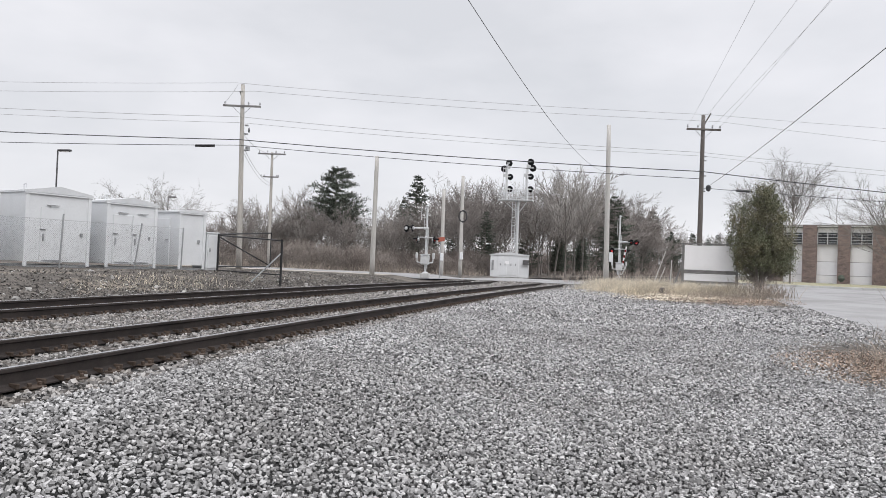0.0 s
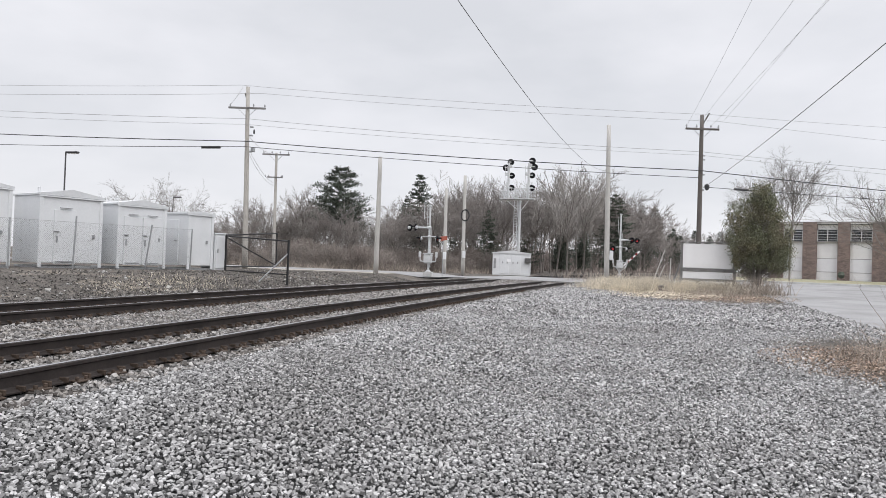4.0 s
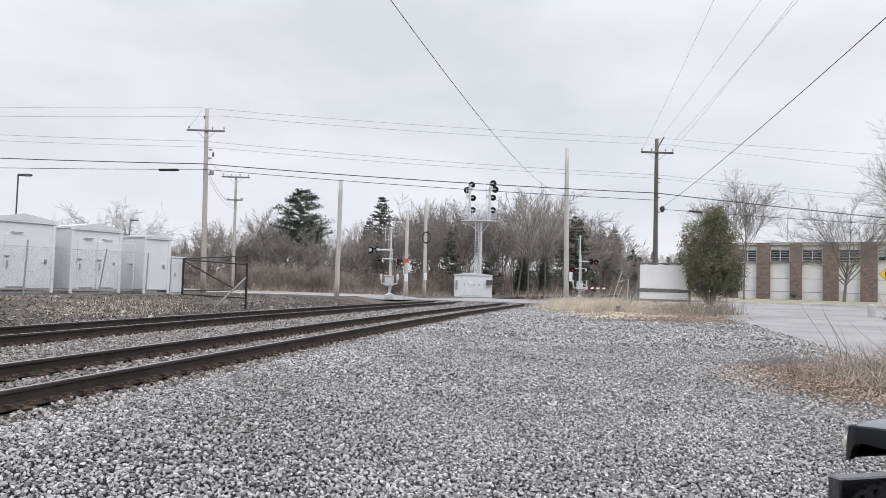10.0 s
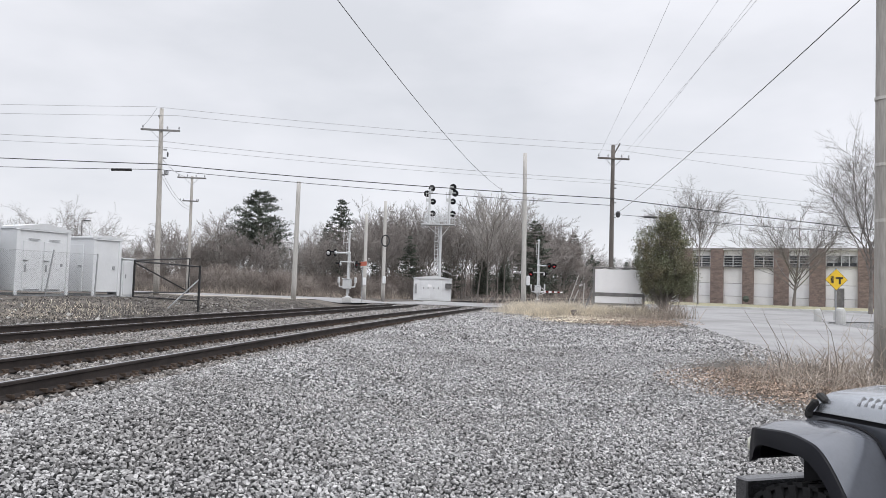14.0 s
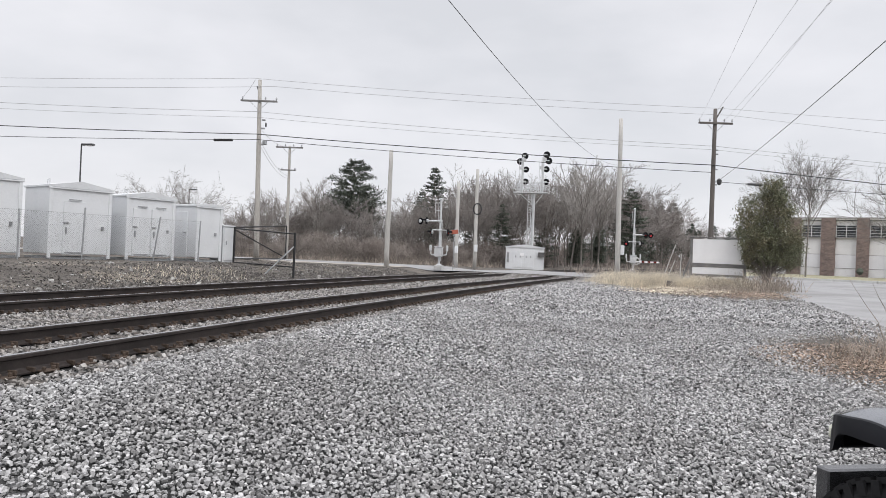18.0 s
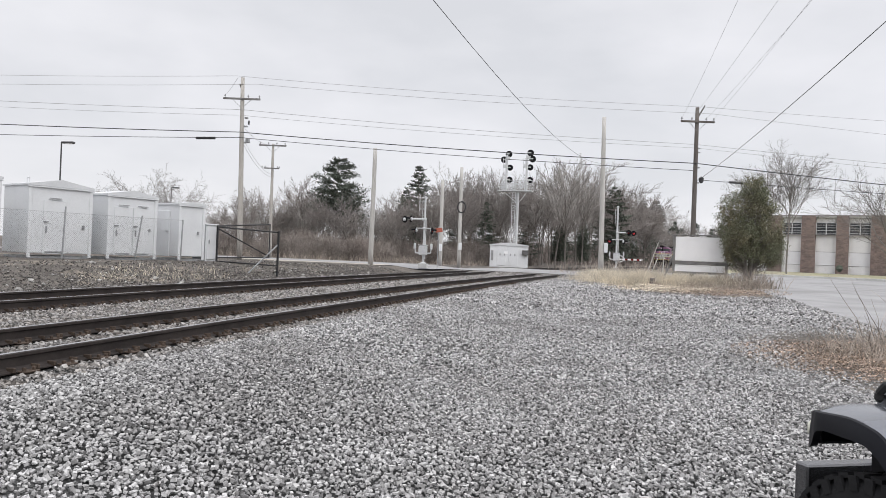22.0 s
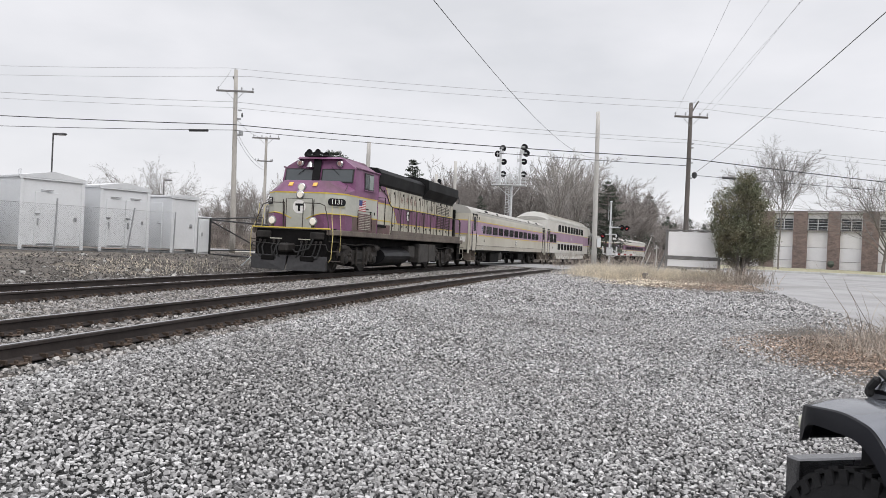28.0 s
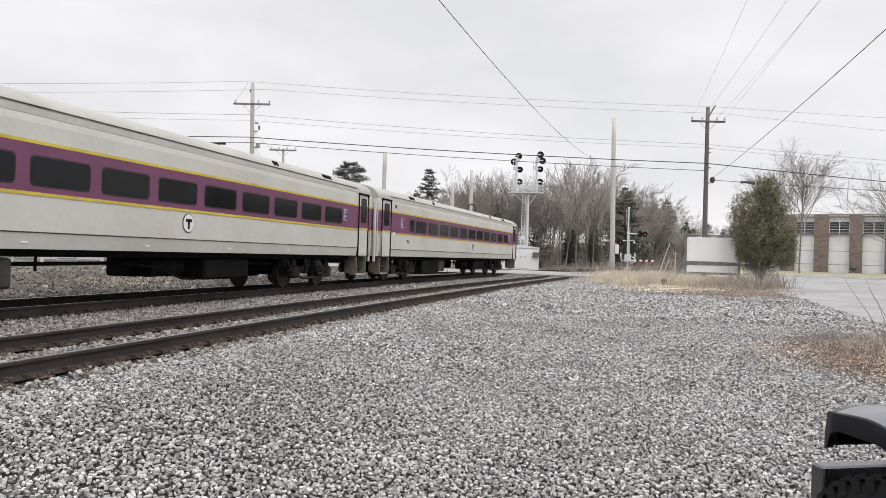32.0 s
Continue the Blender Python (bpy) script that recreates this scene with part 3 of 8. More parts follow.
def scatter(cell, x0, x1, y0, y1, seed, keep, sink=0.006, lift=0.02):
    """Points on a jittered grid, so that stones lie side by side."""
    r = np.random.default_rng(seed)
    x, y = np.meshgrid(np.arange(x0, x1, cell), np.arange(y0, y1, cell))
    x, y = x.ravel(), y.ravel()
    x, y = x + r.uniform(-0.5, 0.5, len(x)) * cell, y + r.uniform(-0.5, 0.5, len(y)) * cell
    ok = keep(x, y) > r.random(len(x))
    x, y = x[ok], y[ok]
    return np.stack([x, y, height(x, y) + r.uniform(-sink, lift, len(x))], -1)


def lot(x, y):
    far, _ = track_x(y)
    inview = (x > -1.0 * (y + 1.0) - 1.6) & (x < 0.47 * (y + 1.0) + 0.9)
    return gravel_amount(x, y) * (x > far + SPACING + 1.3) * (x < 6.8) * inview


def bed(x, y):
    far, _ = track_x(y)
    inview = x > -1.0 * (y + 1.0) - 1.6
    gap = np.minimum.reduce([np.abs(x - far - o) for o in (-GAUGE / 2, GAUGE / 2, SPACING - GAUGE / 2, SPACING + GAUGE / 2)])
    return inview * (x < far + SPACING + 1.35) * (x > far - 2.6) * (0.06 + 0.94 * ss(0.14, 0.26, gap))


stones("gravel_stones", scatter(0.033, -9, 8, 2.3, 9.0, 11, lot, -0.004, 0.034), 0.0185, M_STONE, "loose angular grey crushed stone of the lot", 21)
stones("gravel_stones", scatter(0.040, -12, 10, 9.0, 19, 12, lot, -0.004, 0.042), 0.0245, M_STONE, "angular grey crushed stone", 22, 4)
stones("gravel_stones", scatter(0.065, -9, 7, 19, 48, 15, lot, -0.005, 0.06), 0.043, M_STONE, "angular grey crushed stone by the crossing", 25, 4)
stones("ballast_stones", scatter(0.052, -16, -2, 4, 15, 13, bed, 0.012, 0.03), 0.028, M_BALLAST, "angular ballast stone of the tracks", 23)
stones("ballast_stones", scatter(0.058, -16, -2, 15, 25, 16, bed, 0.012, 0.03), 0.034, M_BALLAST, "angular ballast stone of the tracks", 26, 4)
stones("ballast_stones", scatter(0.085, -14, 0, 25, 49, 14, bed, 0.01, 0.04), 0.050, M_BALLAST, "angular ballast stone of the tracks", 24, 4)


# ---- utility poles and wires ----
def utility_pole(base, top, r0, r1, material, label, arm=None, braces=True, group="utility poles"):
    """arm: (height fraction, half length, direction) of a crossarm."""
    b, t = Vector(base), Vector(top)
    b.z = min(b.z, ground_z(b.x, b.y)) - 0.1
    po = thing("utility_pole", label, "utility pole", group, at=pose(*b))
    g = G()
    g.lathe((0, 0, 0), [(r0 + (r1 - r0) * i / 8, (t - b).length * i / 8) for i in range(9)], t - b, 12)
    part("pole", g, material, po, smooth=True)
    if arm:
        zf, half, (dx, dy), pins = arm
        c = (t - b) * zf
        ang = math.degrees(math.atan2(dy, dx))
        off = Vector((-dy, dx, 0)) * -0.14
        part("crossarm", G().box(c + off, (2 * half, 0.1, 0.12), 0.012, ang), M_GREYWOOD if material is not M_POLE_DK else material, po)
        d = Vector((dx, dy, 0))
        for u in pins:
            part("insulator", G().lathe(c + off + d * u * half + Vector((0, 0, 0.06)), [(0.02, 0), (0.02, 0.06), (0.055, 0.07), (0.06, 0.12), (0.035, 0.15), (0.045, 0.17), (0.02, 0.22)], (0, 0, 1), 8), M_GALV, po)
        if braces:
            for sgn in (-1, 1):
                part("brace", G().tube(c + off + d * sgn * half * 0.5 + Vector((0, 0, -0.04)), c + off * 0.6 + Vector((0, 0, -0.6)), 0.016, n=5), M_GALV, po)
    return po


def hoop(c, rad, r, n=18, m=6):
    """A ring in the x-z plane."""
    g = G()
    for i in range(n):
        a = 2 * math.pi * i / n
        for j in range(m):
            b = 2 * math.pi * j / m
            q = rad + r * math.cos(b)
            g.v.append((c[0] + q * math.cos(a), c[1] + r * math.sin(b), c[2] + 1.35 * q * math.sin(a)))
            g.f.append((i * m + j, i * m + (j + 1) % m, (i + 1) % n * m + (j + 1) % m, (i + 1) % n * m + j))
    return g


AD = (0.974, 0.228)
poleA = utility_pole((-23.48, 43.28, 0.9), (-23.63, 43.02, 12.41), 0.19, 0.12, M_POLE, "tall weathered grey wooden utility pole with a crossarm", (0.883, 1.2, AD, (-0.9, 0.35, 0.95)))
part("ridge_pin", G().tube((-0.2, 0, 10.9), (-0.42, -0.1, 11.55), 0.05, n=6), M_GREYWOOD, poleA)
part("transformer_bracket", G().box((0.18, 0.1, 7.9), (0.25, 0.22, 0.3), 0.04), M_GALV, poleA)
for z_, u_ in ((9.55, 0.22), (9.0, 0.2), (7.95, 0.16)):
    part("bracket", G().box((u_ - 0.1, -0.05, z_ - 0.2), (0.22, 0.14, 0.1), 0.02), M_GALV, poleA)
part("lightning_arrester", G().lathe((0.3, -0.05, 8.9), [(0.05, 0), (0.06, 0.12), (0.05, 0.24), (0.02, 0.3)], (0, 0, 1), 8), M_LAMPGREY, poleA)
poleS = utility_pole((-28.26, 57.06, 0.7), (-28.27, 56.87, 10.19), 0.15, 0.10, M_POLE, "weathered wooden utility pole with two crossarms behind the fence gate", (0.985, 1.15, AD, (-0.9, -0.3, 0.3, 0.9)))
part("lower_crossarm", G().box((-0.02, -0.3, 7.65), (1.3, 0.1, 0.1), 0.01, 13), M_GREYWOOD, poleS)
for u in (-0.8, -0.55, 0.5, 0.62):
    part("insulator", G().lathe((u, -0.3 + 0.2 * u, 7.65), [(0.02, 0), (0.05, 0.05), (0.05, 0.14), (0.02, 0.2)], (0, 0, 1), 8), M_GALV, poleS)
utility_pole((-15.70, 46.66, 0.55), (-15.62, 46.51, 8.38), 0.17, 0.13, M_STUB, "pale bare wooden pole beside the road")
p785 = utility_pole((-13.77, 58.41, 0.56), (-13.80, 58.26, 7.5), 0.15, 0.13, M_STUB, "pale wooden pole with a meter box beside the road")
part("meter_box", G().box((0.02, -0.2, 1.6), (0.26, 0.16, 0.6), 0.03), M_HUT, p785)
p815 = utility_pole((-12.72, 60.71, 0.57), (-12.74, 60.53, 8.85), 0.16, 0.13, M_STUB, "pale wooden pole with a black loop of cable", None)
part("cable_coil", hoop((0.1, -0.22, 5.2), 0.34, 0.05), M_WIRE, p815)
part("meter_box", G().box((0.1, -0.22, 1.9), (0.26, 0.16, 0.6), 0.03), M_HUT, p815)
post = utility_pole((-0.68, 49.0, 0.55), (-0.83, 48.75, 10.83), 0.18, 0.13, M_STUB, "tall pale bare wooden pole beside the crossing")
part("meter_box", G().box((0.26, -0.12, 2.0), (0.24, 0.18, 0.62), 0.03), M_HUT, post)
poleB = utility_pole((4.9, 48.4, 0.6), (4.86, 48.2, 11.3), 0.17, 0.115, M_POLE_DK, "dark brown wooden utility pole with a crossarm", (0.917, 1.05, AD, (-0.95, -0.35, 0.5, 0.95)))
part("ridge_pin", G().tube((0.02, 0, 10.3), (0.42, 0.05, 11.05), 0.045, n=6), M_POLE_DK, poleB)
for z_ in (8.35, 8.1, 7.15, 6.2):
    part("bracket", G().box((0.12, -0.05, z_), (0.24, 0.12, 0.08), 0.02), M_GALV, poleB)
part("ground_wire", G().tube((0.0, -0.17, 0.2), (0.02, -0.13, 9.6), 0.012, n=5), M_POLE, poleB)
poleR = utility_pole((6.93, 14.3, 0.2), (6.73, 13.8, 11.9), 0.19, 0.135, M_POLE, "grey wooden utility pole with painted bands beside the dry brush", (0.955, 1.3, (1.0, 0.12), (-0.95, -0.4, 0.3, 0.95)))
for z in (3.2, 4.25, 5.5):
    part("band", G().lathe((-0.019 * z, -0.043 * z, z), [(0.172, -0.03), (0.172, 0.03)], (0, 0, 1), 12), M_STUB, poleR)


def wire(name, ends, r, sag, material, label, n=14):
    """A hanging wire from end to end over its supports."""
    cu = bpy.data.curves.new(name, "CURVE")
    cu.dimensions, cu.bevel_depth, cu.bevel_resolution = "3D", r, 1
    pts = []
    for a, b in zip(ends, ends[1:]):
        a, b = Vector(a), Vector(b)
        for i in range(n + 1):
            f = i / n
            p = a.lerp(b, f)
            p.z -= 4 * sag * (b - a).length * f * (1 - f)
            pts.append(p)
    sp = cu.splines.new("POLY")
    sp.points.add(len(pts) - 1)
    for q, p in zip(sp.points, pts):
        q.co = (*p, 1)
    cu.materials.append(material)
    return tagged(new(name, cu), label, "wire", "overhead wires")


WL, WR = Vector((-52.0, 36.5, 0)), Vector((40.0, 56.5, 0))
A_, B_ = Vector((-23.6, 42.9, 0)), Vector((4.87, 48.25, 0))


def run(name, zl, za, zb, zr, r, sag, material, label, da=(0, 0), db=(0, 0)):
    up = lambda p, z, d=(0, 0): (p.x + d[0], p.y + d[1], z)
    return wire(name, [up(WL, zl), up(A_, za, da), up(B_, zb, db), up(WR, zr)], r, sag, material, label)


run("power_line", 11.85, 12.48, 11.35, 10.57, 0.011, 0.006, M_WIRE_GREY, "thin overhead power line wire", (-0.4, -0.1), (0.4, 0.05))
run("power_line", 11.23, 11.99, 10.95, 8.7, 0.011, 0.006, M_WIRE_GREY, "thin overhead power line wire", (0.9, 0.2), (0.9, 0.2))
run("power_line", 10.6, 10.32, 9.0, 7.35, 0.014, 0.006, M_WIRE_GREY, "thin overhead power line wire")
run("power_line", 10.2, 9.95, 8.78, 6.9, 0.011, 0.006, M_WIRE_GREY, "thin overhead power line wire")
run("telephone_cable", 9.0, 8.83, 7.8, 5.6, 0.028, 0.005, M_WIRE, "thick black overhead telephone cable", (0.1, -0.18), (0, -0.15))
low_cable = wire("telephone_cable", [(WL.x, WL.y, 8.05), (A_.x + 0.1, A_.y - 0.18, 8.48), (B_.x, B_.y - 0.02, 7.36)], 0.019, 0.005, M_WIRE, "black overhead telephone cable")
part("splice_case", G().tube((-26.3, 42.2, 8.36), (-25.1, 42.45, 8.40), 0.085, n=8), M_WIRE, low_cable, "black cable splice case")
side_cable = wire("telephone_cable", [(B_.x, B_.y - 0.02, 6.8), (WR.x, WR.y, 6.0)], 0.017, 0.005, M_WIRE, "black overhead telephone cable over the road")
part("splice_case", G().tube((6.95, 48.60, 6.71), (7.75, 48.79, 6.68), 0.075, n=8), M_WIRE, side_cable, "black cable splice case")
drop_cable = wire("telephone_cable", [(4.87, 48.2, 6.6), (6.52, 13.9, 7.5), (7.6, -26, 8.0)], 0.011, 0.006, M_WIRE, "black overhead cable down to the roadside pole")
part("cable_joint", G().lathe((5.0, 45.6, 6.5), [(0.02, -0.2), (0.13, -0.12), (0.15, 0.1), (0.03, 0.2)], (0, 0, 1), 10), M_WIRE, drop_cable, "round black cable joint")
for u, v in ((-0.95, -1.5), (-0.35, -0.07), (0.5, 0.95), (0.95, 0.65)):
    wire("power_line", [(4.87 + u * 1.0, 48.2 + 0.23 * u, 10.55), (6.5 + v * 1.3, 13.8, 11.6), (7.4 + v * 1.3, -30, 11.8)], 0.006, 0.006, M_WIRE_GREY, "thin overhead power line wire")
wire("telephone_cable", [(-3.716, -22, 7.95), (-0.9, 48.3, 7.775)], 0.0065, 0.0325, M_WIRE, "thin black overhead cable across the tracks", 30)
for a, b in (((-23.5, 43.0, 8.6), (-28.2, 56.6, 7.6)), ((-23.5, 43.0, 8.3), (-28.3, 56.7, 7.4)), ((-23.5, 43.0, 9.3), (-28.0, 56.6, 10.1))):
    wire("power_line", [a, b], 0.012, 0.03, M_WIRE_GREY, "slack wire between two utility poles")
wire("power_line", [(-23.9, 42.9, 12.4), (-24.7, 42.75, 11.2)], 0.01, 0.05, M_WIRE_GREY, "jumper wire on the crossarm")


# ---- equipment huts on the bank ----
def equipment_hut(name, w, d, h, peak, doors, label, at):
    """w along the front (+x local), d deep (+y), front face at y = 0."""
    hu = thing(name, label, "equipment hut", "white equipment huts", at=at)
    part("wall", G().box((w / 2, d / 2, h / 2 + 0.12), (w, d, h - 0.24), 0.02), M_HUT, hu)
    part("base_frame", G().box((w / 2, d / 2, 0.06), (w - 0.1, d - 0.1, 0.14), 0.01), M_GALV, hu)
    roof = G()
    e = 0.05
    prof = [(-e, h - 0.02), (w / 2, h + peak), (w + e, h - 0.02), (w + e, h - 0.09), (-e, h - 0.09)]
    roof.prism(prof, -e, d + e, "y")
    part("roof", roof, M_HUTROOF, hu, "shallow pitched grey steel roof")
    part("drip_edge", G().box((w / 2, -0.03, h - 0.13), (w + 0.1, 0.07, 0.05), 0.01), M_HUTROOF, hu)
    for x in (0.06, w - 0.06):
        part("corner_post", G().box((x, -0.012, h / 2 + 0.02), (0.13, 0.06, h - 0.12), 0.012), M_HUT, hu)
    for x0, dw, dh in doors:
        dr = part("door", G().box((x0 + dw / 2, -0.022, 0.22 + dh / 2), (dw, 0.045, dh), 0.012), M_HUT, hu)
        part("canopy", G().box((x0 + dw / 2, -0.07, 0.30 + dh), (dw * 0.55, 0.08, 0.025), 0.006), M_GALV, dr)
        part("kick_plate", G().box((x0 + dw / 2, -0.055, 0.3), (dw * 0.8, 0.025, 0.05), 0.004), M_GALV, dr)
        part("door_handle", G().box((x0 + dw * 0.12, -0.07, 1.15), (0.05, 0.06, 0.26), 0.012), M_GALV, dr)
        part("latch", G().box((x0 + dw * 0.1, -0.07, 1.45), (0.2, 0.05, 0.04), 0.01), M_GALV, dr)
    part("lifting_lug", G().path([(0.05, 0.1, h), (0.05, 0.1, h + 0.2), (0.05, 0.28, h + 0.2), (0.05, 0.28, h)], 0.02), M_HUT, hu)
    part("vent", G().box((w - 0.35, -0.03, 1.3), (0.1, 0.06, 0.14), 0.01), M_GALV, hu)
    return hu


HA = 67
HUT0, HDIR = Vector((-20.98, 22.79, 0.80)), Vector((math.cos(radians(67)), math.sin(radians(67)), 0))


def hut_pose(s):
    return pose(*(HUT0 + HDIR * s - Vector((0, 0, 0.06))), 0, 0, HA)


equipment_hut("equipment_hut", 2.45, 2.1, 3.0, 0.2, [(0.55, 0.9, 2.05)], "white painted steel equipment hut with a pitched roof", hut_pose(-3.42))
equipment_hut("equipment_hut", 2.45, 2.05, 2.88, 0.2, [(0.55, 0.85, 2.05)], "white painted steel equipment hut with a single door", hut_pose(0.0))
equipment_hut("equipment_hut", 2.22, 2.05, 2.77, 0.18, [(0.28, 0.78, 2.0), (1.12, 0.82, 2.0)], "white painted steel equipment hut with double doors", hut_pose(3.1))
hut_small = equipment_hut("equipment_hut", 1.34, 2.3, 2.62, 0.06, [], "smaller white steel equipment hut with a plain front", hut_pose(6.4))
part("side_door", G().box((-0.02, 1.15, 1.25), (0.04, 1.0, 2.05), 0.01), M_HUT, hut_small)
part("door_handle", G().box((-0.06, 0.8, 1.35), (0.05, 0.22, 0.05), 0.01), M_GALV, hut_small)
cabinet = thing("equipment_cabinet", "narrow white steel equipment cabinet beside the huts", "cabinet", at=hut_pose(7.85))
part("body", G().box((0.3, 0.5, 0.85), (0.62, 1.0, 1.7), 0.02), M_HUT, cabinet)
part("door", G().box((0.3, -0.02, 0.88), (0.52, 0.04, 1.5), 0.012), M_HUT, cabinet)
part("door_handle", G().box((0.14, -0.06, 0.95), (0.05, 0.05, 0.18), 0.01), M_GALV, cabinet)
part("cap", G().box((0.3, 0.5, 1.73), (0.7, 1.1, 0.06), 0.01), M_HUTROOF, cabinet)
for s_, lean, h in ((-1.35, 0.0, 1.75), (0.95, 0.06, 1.95), (3.9, 0.22, 1.8), (6.05, 0.04, 1.75)):
    q = HUT0 + HDIR * s_ + Vector((0.92, -0.39, 0)) * 0.75
    g = G().tube((0, 0, 0), (lean, lean * 0.5, h + 0.15), 0.03, 0.03, 6)
    tagged(part("steel_stake", g, M_GALV, at=pose(q.x, q.y, ground_z(q.x, q.y) - 0.1)), "bare steel fence stake driven into the bank", "fence post", "fence stakes on the bank")

fence = thing("chain_link_fence", "thin galvanised chain link mesh on bare stakes before the huts", "fence")
link, F0, FDIR = G(), HUT0 + Vector((0.69, -0.29, 0)), HDIR
for k in range(-92, 150):
    for lean in (-1, 1):
        a0 = -4.6 + k * 0.075
        pts_ = []
        for z in (0.0, 1.75):
            s_ = min(max(a0 + lean * z, -4.6), 6.1)
            pts_.append(F0 + FDIR * s_ + Vector((0, 0, (s_ - a0) * lean)))
        if (pts_[1] - pts_[0]).length > 0.1:
            link.tube(pts_[0], pts_[1], 0.0013, 0.0013, 3, False)
tagged(part("mesh_wire", link, M_LAMPGREY, fence), kind="stuff")
part("top_wire", G().tube(F0 + FDIR * -4.6 + Vector((0, 0, 1.75)), F0 + FDIR * 6.1 + Vector((0, 0, 1.75)), 0.006, n=5), M_GALV, fence)


# fence gate
def bars(parent, name, segs, r, material):
    for a, b in segs:
        part(name, G().tube(a, b, r, r, 6), material, parent)


P0, P1 = Vector((-17.47, 30.24, 0.72)), Vector((-13.25, 27.85, 0.47))
gate = thing("fence_gate", "black steel frame of a chain link fence gate", "gate", at=pose(*P0))
dv = P1 - P0
up = lambda z: Vector((0, 0, z))
bars(gate, "post", [(up(-0.2), up(1.72)), (dv + up(-0.2), dv + up(1.75))], 0.05, M_BLACKSTEEL)
bars(gate, "rail", [(up(1.66), dv + up(1.7)), (up(0.08), dv + up(0.32))], 0.032, M_BLACKSTEEL)
leaf_ = Vector((-0.6, 6.4, 0.1))
bars(gate, "leaf_bar", [(up(1.7), leaf_ + up(1.95)), (up(0.25), leaf_ + up(0.15)), (leaf_ + up(0.15), leaf_ + up(1.95)), (up(1.6), leaf_ + up(0.2))], 0.035, M_BLACKSTEEL)
bars(gate, "stay", [(dv + up(1.2), dv + Vector((-0.9, -0.75, 0.0)))], 0.03, M_GALV)
mesh_g = G()
for i in range(1, 36):
    f = i / 36
    mesh_g.tube(dv * f + up(0.1), dv * f + up(1.68), 0.0022, 0.0022, 3, False)
for i in range(1, 17):
    mesh_g.tube(up(0.1 + i * 0.095), dv + up(0.2 + i * 0.09), 0.0022, 0.0022, 3, False)
tagged(part("wire_mesh", mesh_g, M_BLACKSTEEL, gate, "black chain link mesh"), kind="stuff")


# ---- street lamps on the car park ----
def street_lamp(base, h, arm, label):
    la = thing("street_lamp", label, "street lamp", "car park lamps", at=pose(*base))
    part("pole", G().tube((0, 0, 0), (0, 0, h), 0.06, 0.05, 8), M_LAMPGREY, la)
    part("lamp_head", G().box((arm / 2, 0.05, h), (arm, 0.35, 0.14), 0.05), M_LAMPGREY, la)
    part("lens", G().box((arm * 0.65, 0.05, h - 0.09), (arm * 0.5, 0.28, 0.03), 0.01), M_WHITE, la)


street_lamp((-38.3, 44.3, 0.5), 7.85, 1.0, "dark square car park lamp on a tall pole")
street_lamp((-47.2, 71.0, 0.5), 7.0, 0.9, "dark car park lamp far behind the huts")


# ---- crossing signals, relay hut and signal mast ----
def lamp_unit(parent, c, facing, lens):
    """A round flasher with a black backing and hood."""
    f = Vector((math.sin(radians(facing)), -math.cos(radians(facing)), 0))
    un = part("flasher", G().lathe(c, [(0.25, -0.03), (0.25, 0.0), (0.09, 0.001), (0.09, 0.01)], f, 16), M_SIGNALBLACK, parent)
    part("housing", G().lathe(Vector(c) - f * 0.14, [(0.08, 0), (0.12, 0.03), (0.12, 0.11)], f, 12), M_SILVER, un)
    part("lens", G().lathe(Vector(c) + f * 0.015, [(0.105, 0), (0.09, 0.03), (0.03, 0.045)], f, 14), lens, un)
    hood = G()
    for i in range(9):
        a0, a1 = math.pi * i / 9, math.pi * (i + 1) / 9
        s_ = Vector((f.y, -f.x, 0))
        p = [Vector(c) + 0.12 * (math.cos(a) * s_ + math.sin(a) * Vector((0, 0, 1))) for a in (a0, a1)]
        hood.add([p[0], p[1], p[1] + f * 0.28, p[0] + f * 0.28], [(0, 1, 2, 3)])
    part("hood", hood, M_SIGNALBLACK, un)


moving_arms = []


